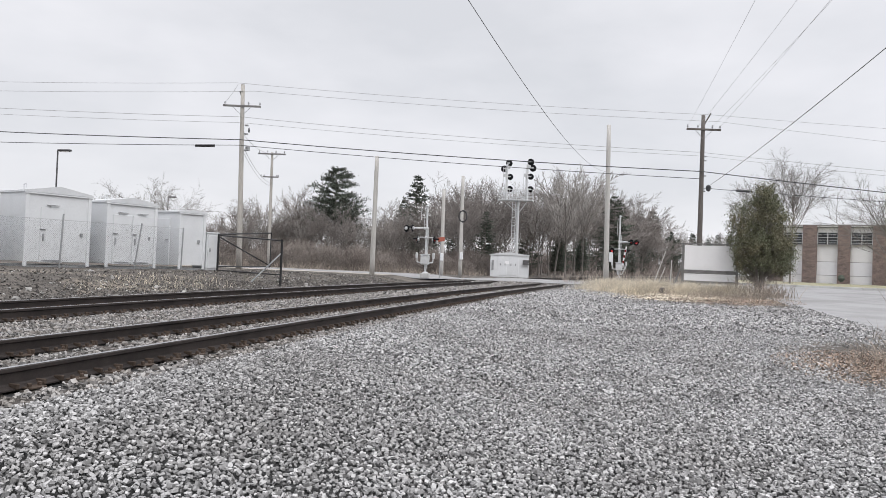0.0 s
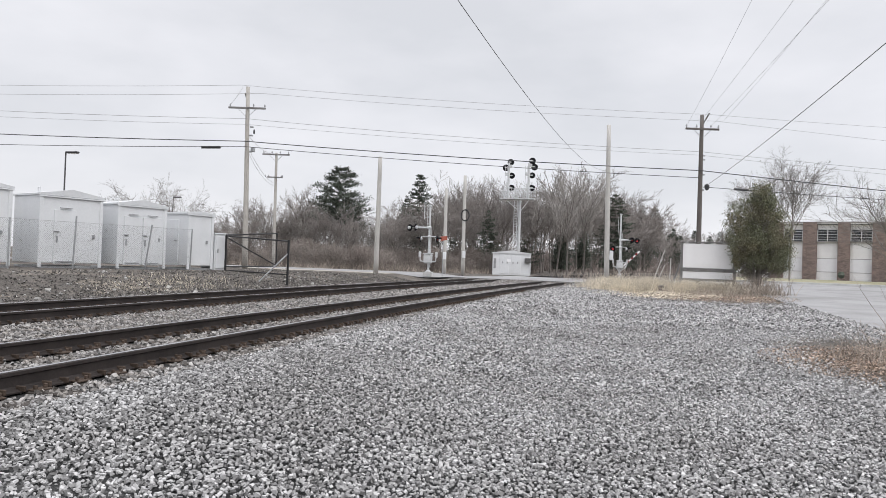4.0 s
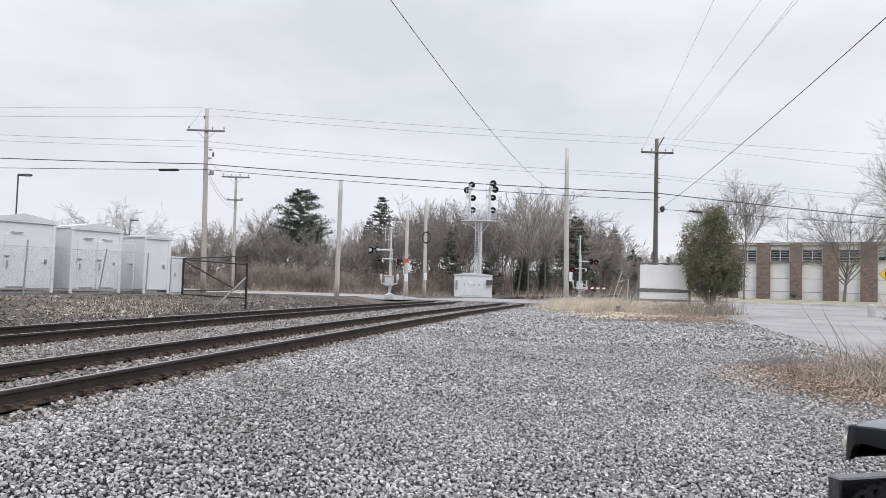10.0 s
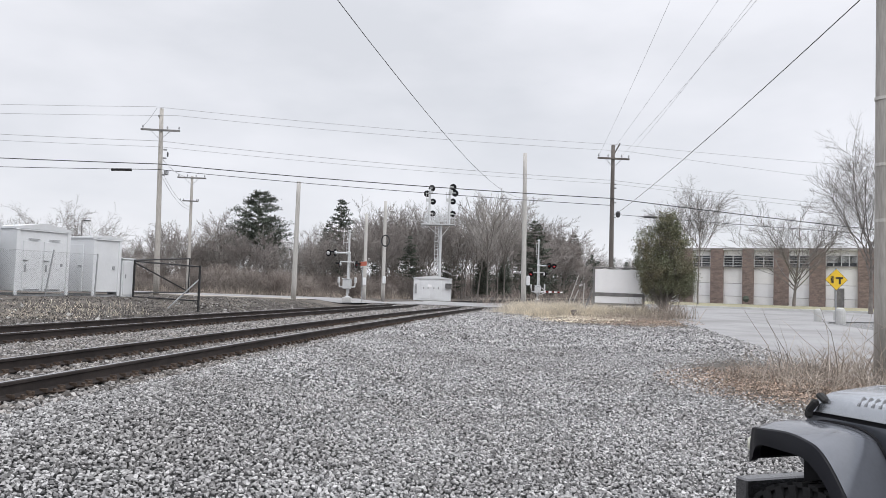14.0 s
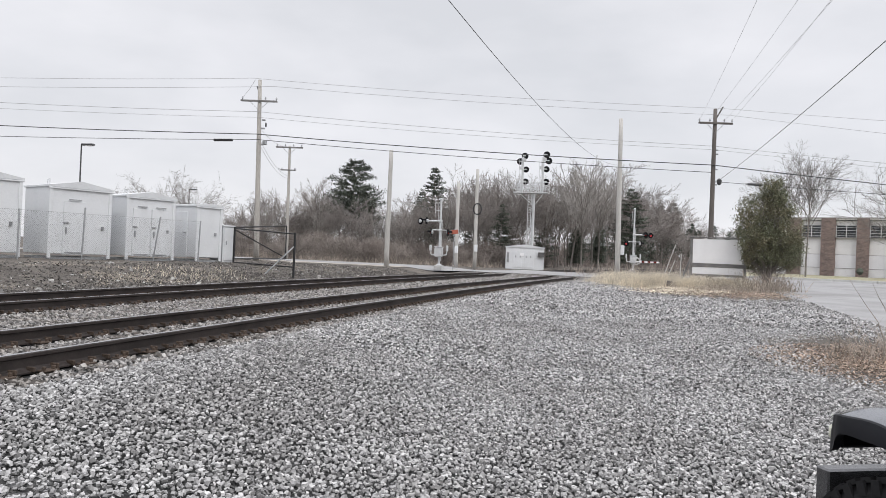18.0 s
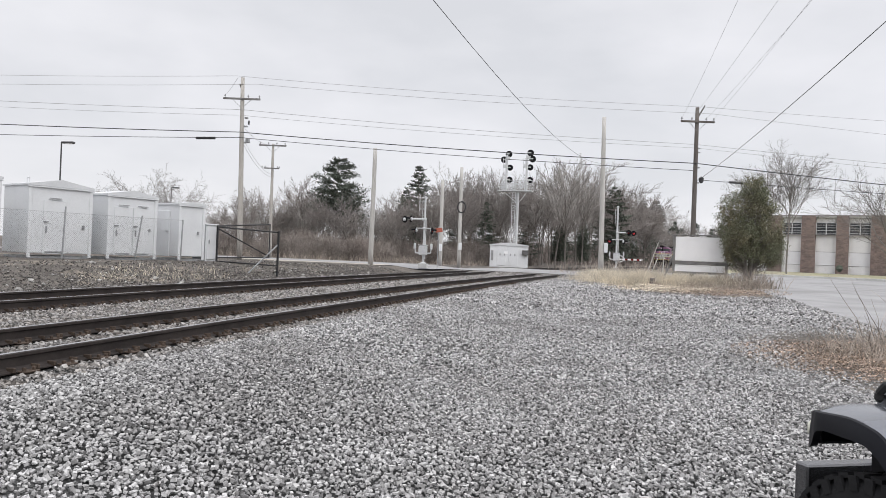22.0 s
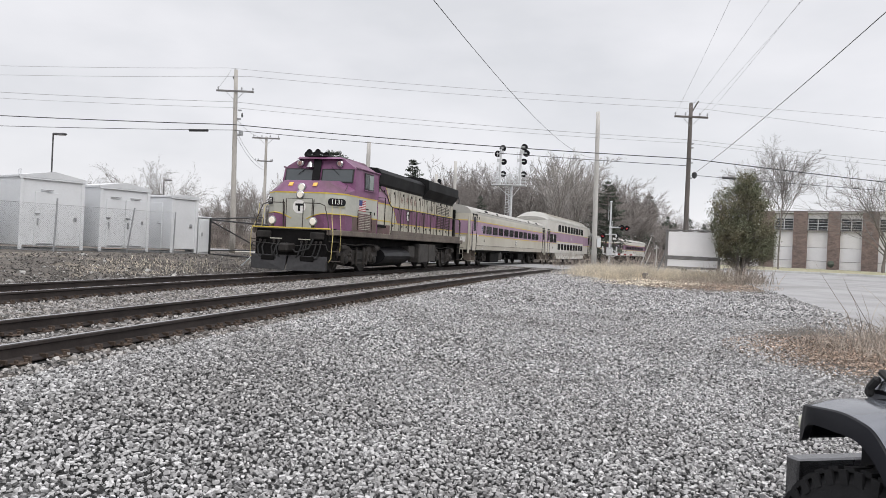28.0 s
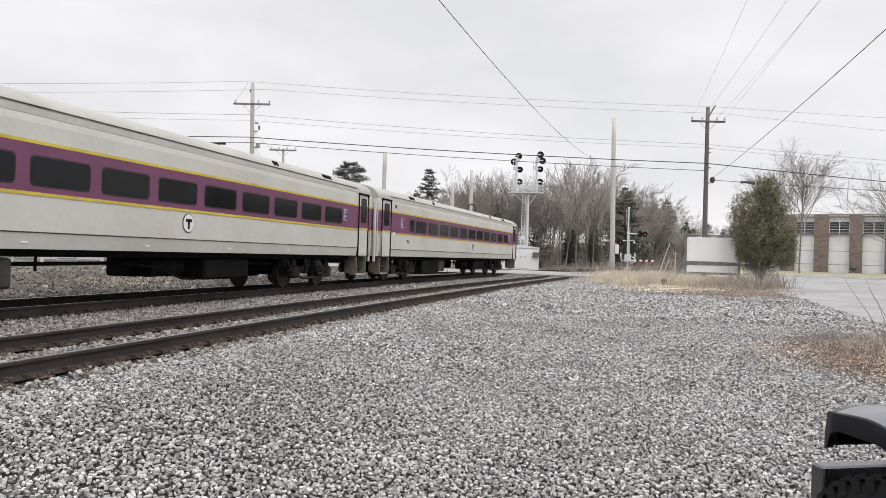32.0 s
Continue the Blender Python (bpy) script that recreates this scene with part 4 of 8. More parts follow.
def crossing_signal(base, h, arm_side, lit, label, aerial, faces):
    """faces: where the lamps look, lower pair first, then the pair on the upper arm."""
    cs = thing("crossing_signal", label, "crossing signal", "level crossing signals", at=pose(*base))
    part("mast", G().tube((0, 0, 0), (0, 0, h), 0.085, 0.07, 10), M_SILVER, cs)
    part("foundation", G().box((0, 0, 0.12), (0.6, 0.6, 0.34), 0.03), M_CONCRETE, cs)
    part("base_flange", G().lathe((0, 0, 0.28), [(0.2, 0), (0.2, 0.05), (0.1, 0.12)], (0, 0, 1), 12), M_SILVER, cs)
    part("gate_mechanism", G().box((0.02, -0.25, 1.22), (0.58, 0.45, 0.68), 0.08), M_SILVER, cs)
    part("mechanism_lid", G().box((0.02, -0.26, 1.58), (0.64, 0.5, 0.05), 0.02), M_SILVER, cs)
    for s in (-1, 1):
        part("weight_arm", G().path([(0.02 + s * 0.28, -0.25, 1.0), (0.02 + s * 0.56, -0.25, 1.05), (0.02 + s * 0.60, -0.25, 1.7)], 0.045), M_SILVER, cs)
        part("counterweight", G().box((0.02 + s * 0.60, -0.25, 1.5), (0.13, 0.3, 0.42), 0.04), M_SILVER, cs)
    part("light_bar", G().tube((-0.62, -0.1, 2.78), (0.62, -0.1, 2.78), 0.035, n=6), M_SILVER, cs)
    part("top_bar", G().tube((0, 0, 3.42), (arm_side * 1.25, -0.03, 3.42), 0.06, n=8), M_SILVER, cs)
    part("clamp", G().box((0, 0, 3.42), (0.24, 0.24, 0.2), 0.04), M_SILVER, cs)
    part("clamp", G().box((0, -0.04, 2.78), (0.22, 0.22, 0.16), 0.04), M_SILVER, cs)
    lenses = (M_RED, M_REDDARK, M_REDDARK, M_RED) if lit else (M_REDDARK,) * 4
    for (x, z), f, lens in zip(((-0.62, 2.62), (0.62, 2.62), (arm_side * 1.0, 3.42), (arm_side * 1.42, 3.38)), faces, lenses):
        lamp_unit(cs, (x, -0.12, z), f, lens)
    part("bell", G().lathe((0, 0, h), [(0.06, 0), (0.13, 0.05), (0.13, 0.1), (0.05, 0.15)], (0, 0, 1), 12), M_SILVER, cs)
    part("conduit", G().tube((0.14, -0.1, 0.6), (0.14, -0.05, h - 1.6), 0.03, n=6), M_SILVER, cs)
    part("ladder", G().tube((-0.2, 0.1, h - 1.6), (-0.2, 0.1, h - 0.1), 0.018, n=5).tube((-0.2, 0.1, h - 0.2), (0, 0, h - 0.2), 0.018, n=5).tube((-0.2, 0.1, h - 0.7), (0, 0, h - 0.7), 0.018, n=5).tube((-0.2, 0.1, h - 1.2), (0, 0, h - 1.2), 0.018, n=5), M_SILVER, cs)
    if aerial:
        part("aerial", G().tube((-0.42, 0.05, h - 0.9), (-0.42, 0.05, h + 0.25), 0.03, n=6).tube((-0.42, 0.05, h - 0.75), (0, 0, h - 0.75), 0.02, n=5), M_SILVER, cs)
    else:
        arm = part("gate_arm", G().box((1.0, 0, 0), (2.0, 0.05, 0.12), 0.01), M_WHITE, cs, "red and white crossing gate arm being lowered", at=pose(0.25, -0.3, 1.05))
        for k in range(3):
            part("red_band", G().box((0.62 + k * 0.5, 0, 0), (0.24, 0.056, 0.126), 0.01), M_REDDARK, arm)
        part("arm_bracket", G().path([(0.5, 0, 0.05), (0.1, 0, 0.35), (-0.45, 0, 0.3), (-0.5, 0, -0.1), (0.05, 0, -0.25), (0.5, 0, -0.05)], 0.05), M_SILVER, arm)
        moving_arms.append(arm)
    return cs


crossing_signal((-13.05, 50.36, 0.5), 4.9, -1, False, "silver level crossing signal seen with its lamps side-on", True, (-84, 84, -95, 150))
crossing_signal((0.12, 67.2, 0.6), 5.6, 1, True, "silver level crossing signal with lit red lamps and lowered gate", False, (-30, 112, -40, 34))
cross_sign = thing("road_sign", "small orange rectangular sign on a thin post", "sign", at=pose(-12.15, 50.9, 0.45))
part("post", G().tube((0, 0, 0), (0, 0, 2.9), 0.03, n=6), M_GALV, cross_sign)
part("plate", G().box((0.05, -0.05, 2.75), (0.5, 0.03, 0.3), 0.008, tilt=(0, -8, 0)), M_ORANGE, cross_sign)

relay = thing("relay_hut", "white signal relay hut with a shallow roof beside the crossing", "equipment hut", at=pose(-12.55, 74.3, 0.32, 0, 0, 8))
part("wall", G().box((2.0, 1.3, 1.22), (3.86, 2.6, 2.3), 0.02), M_HUT, relay)
part("roof", G().prism([(-0.05, 2.34), (2.0, 2.6), (4.0, 2.34), (4.0, 2.28), (-0.05, 2.28)], -0.1, 2.7, "y"), M_HUTROOF, relay)
part("base_frame", G().box((2.0, 1.3, -0.05), (3.76, 2.5, 0.4), 0.01), M_CONCRETE, relay)
for x in (0.75, 1.95):
    part("door", G().box((x + 0.5, -0.02, 1.2), (0.95, 0.04, 1.9), 0.01), M_HUT, relay)
part("vent", G().box((0.3, -0.04, 1.25), (0.22, 0.05, 1.0), 0.01), M_GALV, relay)
ac = part("air_conditioner", G().box((3.62, -0.16, 1.62), (0.62, 0.32, 0.5), 0.03), M_GREYWOOD, relay, "dark louvred cooling unit")
for k in range(5):
    part("louvre", G().box((3.62, -0.33, 1.45 + k * 0.085), (0.54, 0.02, 0.03)), M_LAMPGREY, ac)
part("notice", G().box((1.72, -0.05, 1.55), (0.4, 0.01, 0.3)), M_WHITE, relay)
for x in (0.1, 3.9):
    part("corner_post", G().box((x, -0.01, 1.22), (0.08, 0.06, 2.3), 0.01), M_HUTROOF, relay)
for x in (1.1, 1.55, 2.15, 2.6):
    part("latch", G().box((x, -0.06, 1.35), (0.09, 0.05, 0.2), 0.01), M_GALV, relay)

mast = thing("signal_mast", "silver lattice railway signal mast with a caged platform and black signals", "railway signal", at=pose(-11.15, 78.7, 0.3))
MH = 8.17
part("column", G().tube((0.67, 0, 0), (0.67, 0, MH), 0.17, 0.15, 12), M_SILVER, mast)
part("footing", G().box((0.5, 0, 0.15), (1.1, 0.9, 0.4), 0.04), M_CONCRETE, mast)
for x in (0.12, 0.46):
    part("ladder_rail", G().tube((x, -0.3, 0.4), (x, -0.3, MH + 1.1), 0.035, n=5), M_SILVER, mast)
rungs = G()
for k in range(29):
    rungs.tube((0.12, -0.3, 0.5 + k * 0.28), (0.46, -0.3, 0.5 + k * 0.28), 0.024, n=5)
tagged(part("rung", rungs, M_SILVER, mast), kind="stuff")
for k in range(8):
    z = 0.8 + k * 0.92
    part("stand_off", G().tube((0.46, -0.3, z), (0.65, 0, z), 0.025, n=5).tube((0.12, -0.3, z), (0.65, 0, z + 0.35), 0.025, n=5), M_SILVER, mast)
deck = part("platform", G().box((0.4, 0, MH + 0.05), (3.7, 1.3, 0.12), 0.01), M_SILVER, mast)
for sx, x in ((-1, -1.3), (1, 2.1)):
    part("strut", G().tube((0.67 + sx * 0.12, 0, MH - 1.2), (x * 0.75 + 0.1, -0.1, MH), 0.045, n=6), M_SILVER, mast)
cage = G()
for z in (0.45, 0.8, 1.15):
    for y in (-0.63, 0.63):
        cage.tube((-1.42, y, MH + z), (2.22, y, MH + z), 0.028, n=5)
    for x in (-1.42, 2.22):
        cage.tube((x, -0.63, MH + z), (x, 0.63, MH + z), 0.028, n=5)
for x in np.linspace(-1.42, 2.22, 10):
    for y in (-0.63, 0.63):
        cage.tube((x, y, MH), (x, y, MH + 1.15), 0.022, n=5)
part("guard_rail", cage, M_SILVER, mast)
for x, heads in ((-0.62, ((0.12, 4.05), (-0.38, 3.45), (0.28, 2.6), (0.28, 1.3))), (1.55, ((0.28, 4.2), (0.52, 3.55), (0.3, 2.65), (0.32, 1.3)))):
    part("signal_post", G().tube((x, -0.1, MH), (x, -0.1, MH + 3.9), 0.13, 0.11, 8), M_SILVER, mast)
    part("post_ladder", G().tube((x - 0.36, -0.2, MH), (x - 0.36, -0.2, MH + 3.6), 0.025, n=5).tube((x - 0.16, -0.2, MH), (x - 0.16, -0.2, MH + 3.6), 0.025, n=5), M_SILVER, mast)
    for k, (dx, dz) in enumerate(heads):
        r_h = 0.36 if k < 2 else 0.33
        c = (x + dx, 0.3, MH + dz)
        hd = part("signal_head", G().lathe(c, [(0.2, -0.3), (r_h, -0.1), (r_h, 0.0), (0.1, 0.01)], (0, -1, 0), 18), M_SIGNALBLACK, mast)
        part("hood", G().lathe((c[0], c[1], c[2]), [(0.17, 0.02), (0.19, 0.22), (0.15, 0.22), (0.14, 0.03)], (0, -1, 0), 12), M_SIGNALBLACK, hd)
        part("bracket", G().box((x + dx / 2, 0.1, MH + dz), (abs(dx) + 0.2, 0.1, 0.1), 0.01), M_SILVER, mast)
        if k in (1, 2):
            part("relay_case", G().box((x + (0.2 if k == 1 else -0.22), -0.15, MH + dz + 0.1), (0.26, 0.2, 0.34), 0.02), M_SILVER, mast)


# ---- blank sign board ----
sign = thing("sign_board", "blank white sign board in a weathered grey timber frame", "sign", at=pose(3.22, 39.4, ground_z(3.2, 39.4) - 0.05, 0, 0, -7))
SW = 2.55
for x in (0.0, SW):
    part("post", G().box((x, 0, 1.27), (0.12, 0.12, 2.54), 0.01), M_GREYWOOD, sign)
    part("brace", G().box((x - 0.28, 0.35, 0.85), (0.08, 0.08, 2.0), 0.01, tilt=(-22, 18, 0)), M_GREYWOOD, sign)
    part("foot", G().box((x - 0.08, -0.1, 0.25), (0.1, 0.1, 0.75), 0.01, tilt=(0, 16, 0)), M_GREYWOOD, sign)
part("cap_board", G().box((SW / 2, 0, 2.56), (SW + 0.35, 0.16, 0.06), 0.01), M_GREYWOOD, sign)
part("panel", G().box((SW / 2, -0.03, 1.86), (SW - 0.14, 0.04, 1.22), 0.006), M_WHITE, sign)
part("cross_rail", G().box((SW / 2, -0.04, 1.15), (SW, 0.08, 0.17), 0.01), M_GREYWOOD, sign)
part("lower_panel", G().box((SW / 2, -0.03, 0.88), (SW - 0.14, 0.04, 0.35), 0.006), M_WHITE, sign)
part("bottom_rail", G().box((SW / 2, -0.04, 0.65), (SW, 0.08, 0.12), 0.01), M_GREYWOOD, sign)

# ---- yellow warning sign ----
warn = thing("warning_sign", "yellow diamond sign for a railway crossing on a side road", "road sign", at=pose(15.6, 40.2, ground_z(15.6, 40.2) - 0.05, 0, 0, 0))
part("post", G().tube((0, 0, 0), (0, 0, 2.9), 0.035, n=6), M_GALV, warn)
plate_ = part("plate", G().box((0, -0.05, 2.3), (0.76, 0.012, 0.76), 0.004, tilt=(0, 45, 0)), M_YELLOW, warn)
part("border", G().box((0, -0.045, 2.3), (0.79, 0.006, 0.79), 0.002, tilt=(0, 45, 0)), M_SIGNBLACK, plate_)
sym = G()
sym.box((0.15, -0.062, 2.39), (0.36, 0.012, 0.1)).box((0.17, -0.062, 2.22), (0.1, 0.012, 0.3))
sym.box((-0.17, -0.062, 2.3), (0.045, 0.012, 0.36)).box((-0.25, -0.062, 2.3), (0.045, 0.012, 0.2))
for k in range(6):
    sym.box((-0.2, -0.064, 2.15 + k * 0.06), (0.16, 0.012, 0.025))
part("symbol", sym, M_SIGNBLACK, plate_)
for x, y, k in ((15.0, 41.0, 1.0), (15.5, 39.3, 1.15), (17.6, 45.5, 0.9)):
    tagged(part("bollard", G().lathe((0, 0, -0.05), [(0.2 * k, 0), (0.2 * k, 0.62 * k), (0.17 * k, 0.72 * k), (0.06, 0.78 * k)], (0, 0, 1), 14), M_CONCRETE, at=pose(x, y, ground_z(x, y) - 0.02)), "short grey concrete bollard at the roadside", "bollard", "roadside bollards")


# ---- low brick building across the road ----
BA, BB = Vector((16.0, 93.3, 0)), Vector((37.0, 84.2, 0))
bdir = (BB - BA).normalized()
bang = math.degrees(math.atan2(bdir.y, bdir.x))
build = thing("brick_building", "long low building of brick piers and white wall panels", "building", at=pose(BA.x, BA.y, 0.85, 0, 0, bang))
BLEN, BH = 46.0, 6.65
part("wall", G().box((BLEN / 2, 6.3, BH / 2 - 0.15), (BLEN, 12, BH - 0.3), 0.02), M_PANEL, build)
part("roof", G().box((BLEN / 2, 6.2, BH - 0.12), (BLEN + 0.5, 12.6, 0.26), 0.03), M_PANEL, build)
part("roof_edge", G().box((BLEN / 2, -0.14, BH - 0.02), (BLEN + 0.5, 0.12, 0.1), 0.01), M_ROOFEDGE, build)
piers = [(1.2, 1.5), (4.78, 1.43), (8.35, 1.2), (11.72, 1.54), (15.39, 1.6), (20.1, 1.6), (24.0, 1.5), (28.0, 1.5), (32.0, 1.5), (36.0, 1.5), (40.0, 1.5), (44.0, 1.5)]
for x, w in piers:
    part("pier", G().box((x + w / 2, 0.05, BH / 2), (w, 0.5, BH), 0.01), M_BRICK, build, "red brown brick pier")
for i in range(len(piers) - 1):
    a, b = piers[i][0] + piers[i][1], piers[i + 1][0]
    w, m_ = b - a, (a + b) / 2
    tall = 1.3 if i != 4 else 1.1
    win = part("window", G().box((m_, 0.22, 5.79 - tall / 2), (w, 0.2, tall), 0.01), M_GLASS_DK, build, "dark louvred window band")
    for f in (0.0, 0.5, 1.0) if i != 4 else (0.0, 0.25, 0.5, 0.75, 1.0):
        part("mullion", G().box((a + 0.05 + (w - 0.1) * f, 0.1, 5.79 - tall / 2), (0.09, 0.1, tall), 0.01), M_SILVER, win)
    if i == 4:
        for f in (0.125, 0.375, 0.625, 0.875):
            part("blind", G().box((a + w * f, 0.13, 5.4), (w * 0.22, 0.02, 0.72), 0.004), M_SILVER, win, "pale blind behind the upper pane")
    else:
        for k in range(4):
            part("louvre", G().box((m_, 0.11, 4.66 + k * 0.3), (w - 0.12, 0.05, 0.045), 0.006), M_SILVER, win)
    part("window_sill", G().box((m_, 0.08, 5.76 - tall), (w, 0.16, 0.06), 0.01), M_ROOFEDGE, build)
    for z in (1.05, 2.55):
        part("panel_joint", G().box((m_, 0.295, z), (w, 0.03, 0.05), 0.004), M_ROOFEDGE, build)
    part("panel", G().box((m_, 0.29, 1.8), (w - 0.02, 0.02, 1.44), 0.004), M_WHITE, build)
part("door", G().box((18.35, 0.24, 1.15), (0.95, 0.08, 2.2), 0.01), M_GREYWOOD, build, "grey steel door")
sh = tagged(part("shrub", G().lathe((0, 0, 0.5), [(0.1, -0.5), (0.35, -0.25), (0.5, 0.1), (0.38, 0.45), (0.1, 0.6)], (0, 0, 1), 9), M_PINE, at=pose(24.1, 89.9, 1.0)), "small dark clipped shrub at the foot of the wall", "shrub")


# ---- train ----
M_BEIGE = M("beige_grey_coach_paint", (0.50, 0.475, 0.41), 0.5, var=0.06, scale=0.5, fine=9, bump=0.04, col2=(0.44, 0.41, 0.345))
M_BEIGE2 = M("pale_grey_coach_paint", (0.63, 0.615, 0.58), 0.5, var=0.05, scale=0.5, fine=9, bump=0.04, col2=(0.55, 0.53, 0.485))
M_BEIGE3 = M("pale_warm_grey_coach_paint", (0.56, 0.55, 0.515), 0.5, var=0.05, scale=0.5, fine=9, bump=0.04, col2=(0.50, 0.485, 0.44))
M_CROOF = M("coach_roof_grey", (0.40, 0.39, 0.36), 0.55, var=0.07, scale=0.6, fine=9, bump=0.05)
M_PURPLE = M("faded_purple_paint", (0.37, 0.245, 0.345), 0.5, var=0.08, scale=0.6, fine=9, bump=0.04)
M_PLUM = M("dark_plum_paint", (0.16, 0.045, 0.11), 0.5, var=0.1, scale=0.6, fine=9, bump=0.04)
M_LOCOPURPLE = M("locomotive_purple", (0.20, 0.075, 0.165), 0.5, var=0.12, scale=0.8, fine=10, bump=0.04, col2=(0.11, 0.045, 0.075))
M_CREAM = M("grimy_cream_paint", (0.50, 0.48, 0.41), 0.55, var=0.12, scale=1.0, fine=9, bump=0.05, col2=(0.32, 0.30, 0.245))
M_NOSECREAM = M("nose_cream_paint", (0.46, 0.46, 0.41), 0.5, var=0.07, scale=1.0, fine=9, bump=0.04)
M_YSTRIPE = M("yellow_stripe", (0.62, 0.47, 0.06), 0.5, var=0.1, scale=1.5, fine=12, bump=0)
M_YPALE = M("pale_yellow_stripe", (0.66, 0.56, 0.22), 0.5, var=0.1, scale=1.5, fine=12, bump=0)
M_SILL = M("dusty_brown_sill", (0.15, 0.125, 0.105), 0.8, var=0.2, scale=1.2, fine=12, col2=(0.085, 0.07, 0.06))
M_PLOUGH = M("worn_plough_steel", (0.032, 0.031, 0.033), 0.5, 0.2, var=0.3, scale=2, fine=9, col2=(0.03, 0.029, 0.03))
M_CABGLASS = M("cab_side_glass", (0.30, 0.34, 0.33), 0.06, var=0.1, spec=0.7, bump=0)
M_GRIME = M("brown_road_grime", (0.058, 0.046, 0.04), 0.8, var=0.2, scale=1.5, fine=12)
M_LOWER = M("grimy_lower_purple", (0.16, 0.085, 0.095), 0.6, var=0.15, scale=0.9, fine=8, bump=0.04, col2=(0.10, 0.072, 0.058), mixat=(0.38, 0.58))
M_UNDER = M("black_underframe", (0.008, 0.0075, 0.0075), 0.85, spec=0.15, var=0.25, scale=2, fine=18)
M_TRUCK = M("grimy_truck_steel", (0.025, 0.022, 0.020), 0.75, 0.2, var=0.25, scale=3, fine=25)
M_TRUCKBROWN = M("dusty_truck_frame", (0.040, 0.034, 0.030), 0.8, 0.1, var=0.3, scale=3, fine=20)
M_BOX = M("dusty_grey_box", (0.055, 0.05, 0.046), 0.8, var=0.25, scale=2, fine=14)
M_REDBROWN = M("faded_red_lettering", (0.33, 0.20, 0.175), 0.6, var=0.15, scale=4, fine=20, bump=0)
M_WHEEL = M("dull_wheel_steel", (0.05, 0.046, 0.043), 0.55, 0.4, var=0.25, scale=3, fine=20)
M_LBLACK = M("locomotive_black", (0.010, 0.010, 0.011), 0.65, spec=0.2, var=0.25, scale=1, fine=10)
M_TANK = M("fuel_tank_black", (0.012, 0.012, 0.014), 0.5, spec=0.25, var=0.2, scale=1, fine=10)
M_TRAINGLASS = M("tinted_train_glass", (0.012, 0.0125, 0.014), 0.08, var=0.05, spec=0.16, bump=0)
M_BRIGHTGLASS = M("cab_glass", (0.055, 0.065, 0.07), 0.06, var=0.05, spec=0.8, bump=0)
M_UPPERGLASS = M("upper_deck_glass", (0.02, 0.022, 0.026), 0.06, var=0.1, spec=0.45, bump=0)
M_RUBBER = M("window_rubber", (0.015, 0.015, 0.015), 0.7, var=0.05)
M_HEADLIGHT = M("lit_headlight", (0.3, 0.28, 0.25), 0.3, emit=(1.0, 0.93, 0.82, 0.48))
M_CHROME = M("dull_chrome", (0.5, 0.5, 0.5), 0.25, 0.9, var=0.1)
M_BLUE = M("flag_blue", (0.03, 0.05, 0.2), 0.6, var=0.1)
M_FLAGRED = M("flag_red", (0.4, 0.04, 0.05), 0.6, var=0.1)
M_LOGOWHITE = M("logo_white", (0.78, 0.77, 0.75), 0.5, var=0.05)
M_AMBER = M("amber_marker", (0.8, 0.45, 0.08), 0.4, var=0.05)


def rrect(w, h, r, n=3):
    pts = []
    for cx, cy, a0 in ((w / 2 - r, h / 2 - r, 0), (-w / 2 + r, h / 2 - r, 90), (-w / 2 + r, -h / 2 + r, 180), (w / 2 - r, -h / 2 + r, 270)):
        for i in range(n + 1):
            a = radians(a0 + 90 * i / n)
            pts.append((cx + r * math.cos(a), cy + r * math.sin(a)))
    return pts


def plate(cx, cz, w, h, r, y0, y1):
    return G().prism([(cx + u, cz + v) for u, v in rrect(w, h, r)], y0, y1, "y")


def hull(pts):
    bm = bmesh.new()
    vs = [bm.verts.new(p) for p in pts]
    res = bmesh.ops.convex_hull(bm, input=vs)
    bmesh.ops.delete(bm, geom=[v for v in bm.verts if not v.link_faces], context="VERTS")
    bm.verts.index_update()
    g = G()
    g.v = [tuple(v.co) for v in bm.verts]
    g.f = [tuple(v.index for v in f.verts) for f in bm.faces]
    bm.free()
    return g


def crisp(ob):
    ob.data.set_sharp_from_angle(angle=radians(34))
    return ob


def lettering(text, size, material, name="lettering"):
    cu = bpy.data.curves.new(name, "FONT")
    cu.body, cu.size, cu.extrude, cu.align_x, cu.align_y = text, size, 0.004, "CENTER", "CENTER"
    tmp = bpy.data.objects.new("tmp", cu)
    scene.collection.objects.link(tmp)
    me = bpy.data.meshes.new_from_object(tmp.evaluated_get(bpy.context.evaluated_depsgraph_get()))
    bpy.data.objects.remove(tmp)
    me.materials.clear()
    me.materials.append(material)
    return me


def wheelset(parent, x, r=0.46):
    for s in (-1, 1):
        w = part("wheel", G().lathe((x, s * 0.72, r), [(0.1, -0.09), (r + 0.03, -0.075), (r + 0.03, -0.045), (r, -0.04), (r - 0.01, 0.06), (r - 0.07, 0.062), (r - 0.1, 0.03), (0.16, 0.03), (0.13, 0.1), (0.05, 0.11)], (0, s, 0), 24), M_WHEEL, parent, smooth=False)
    part("axle", G().tube((x, -0.72, r), (x, 0.72, r), 0.08, n=8), M_TRUCK, parent)


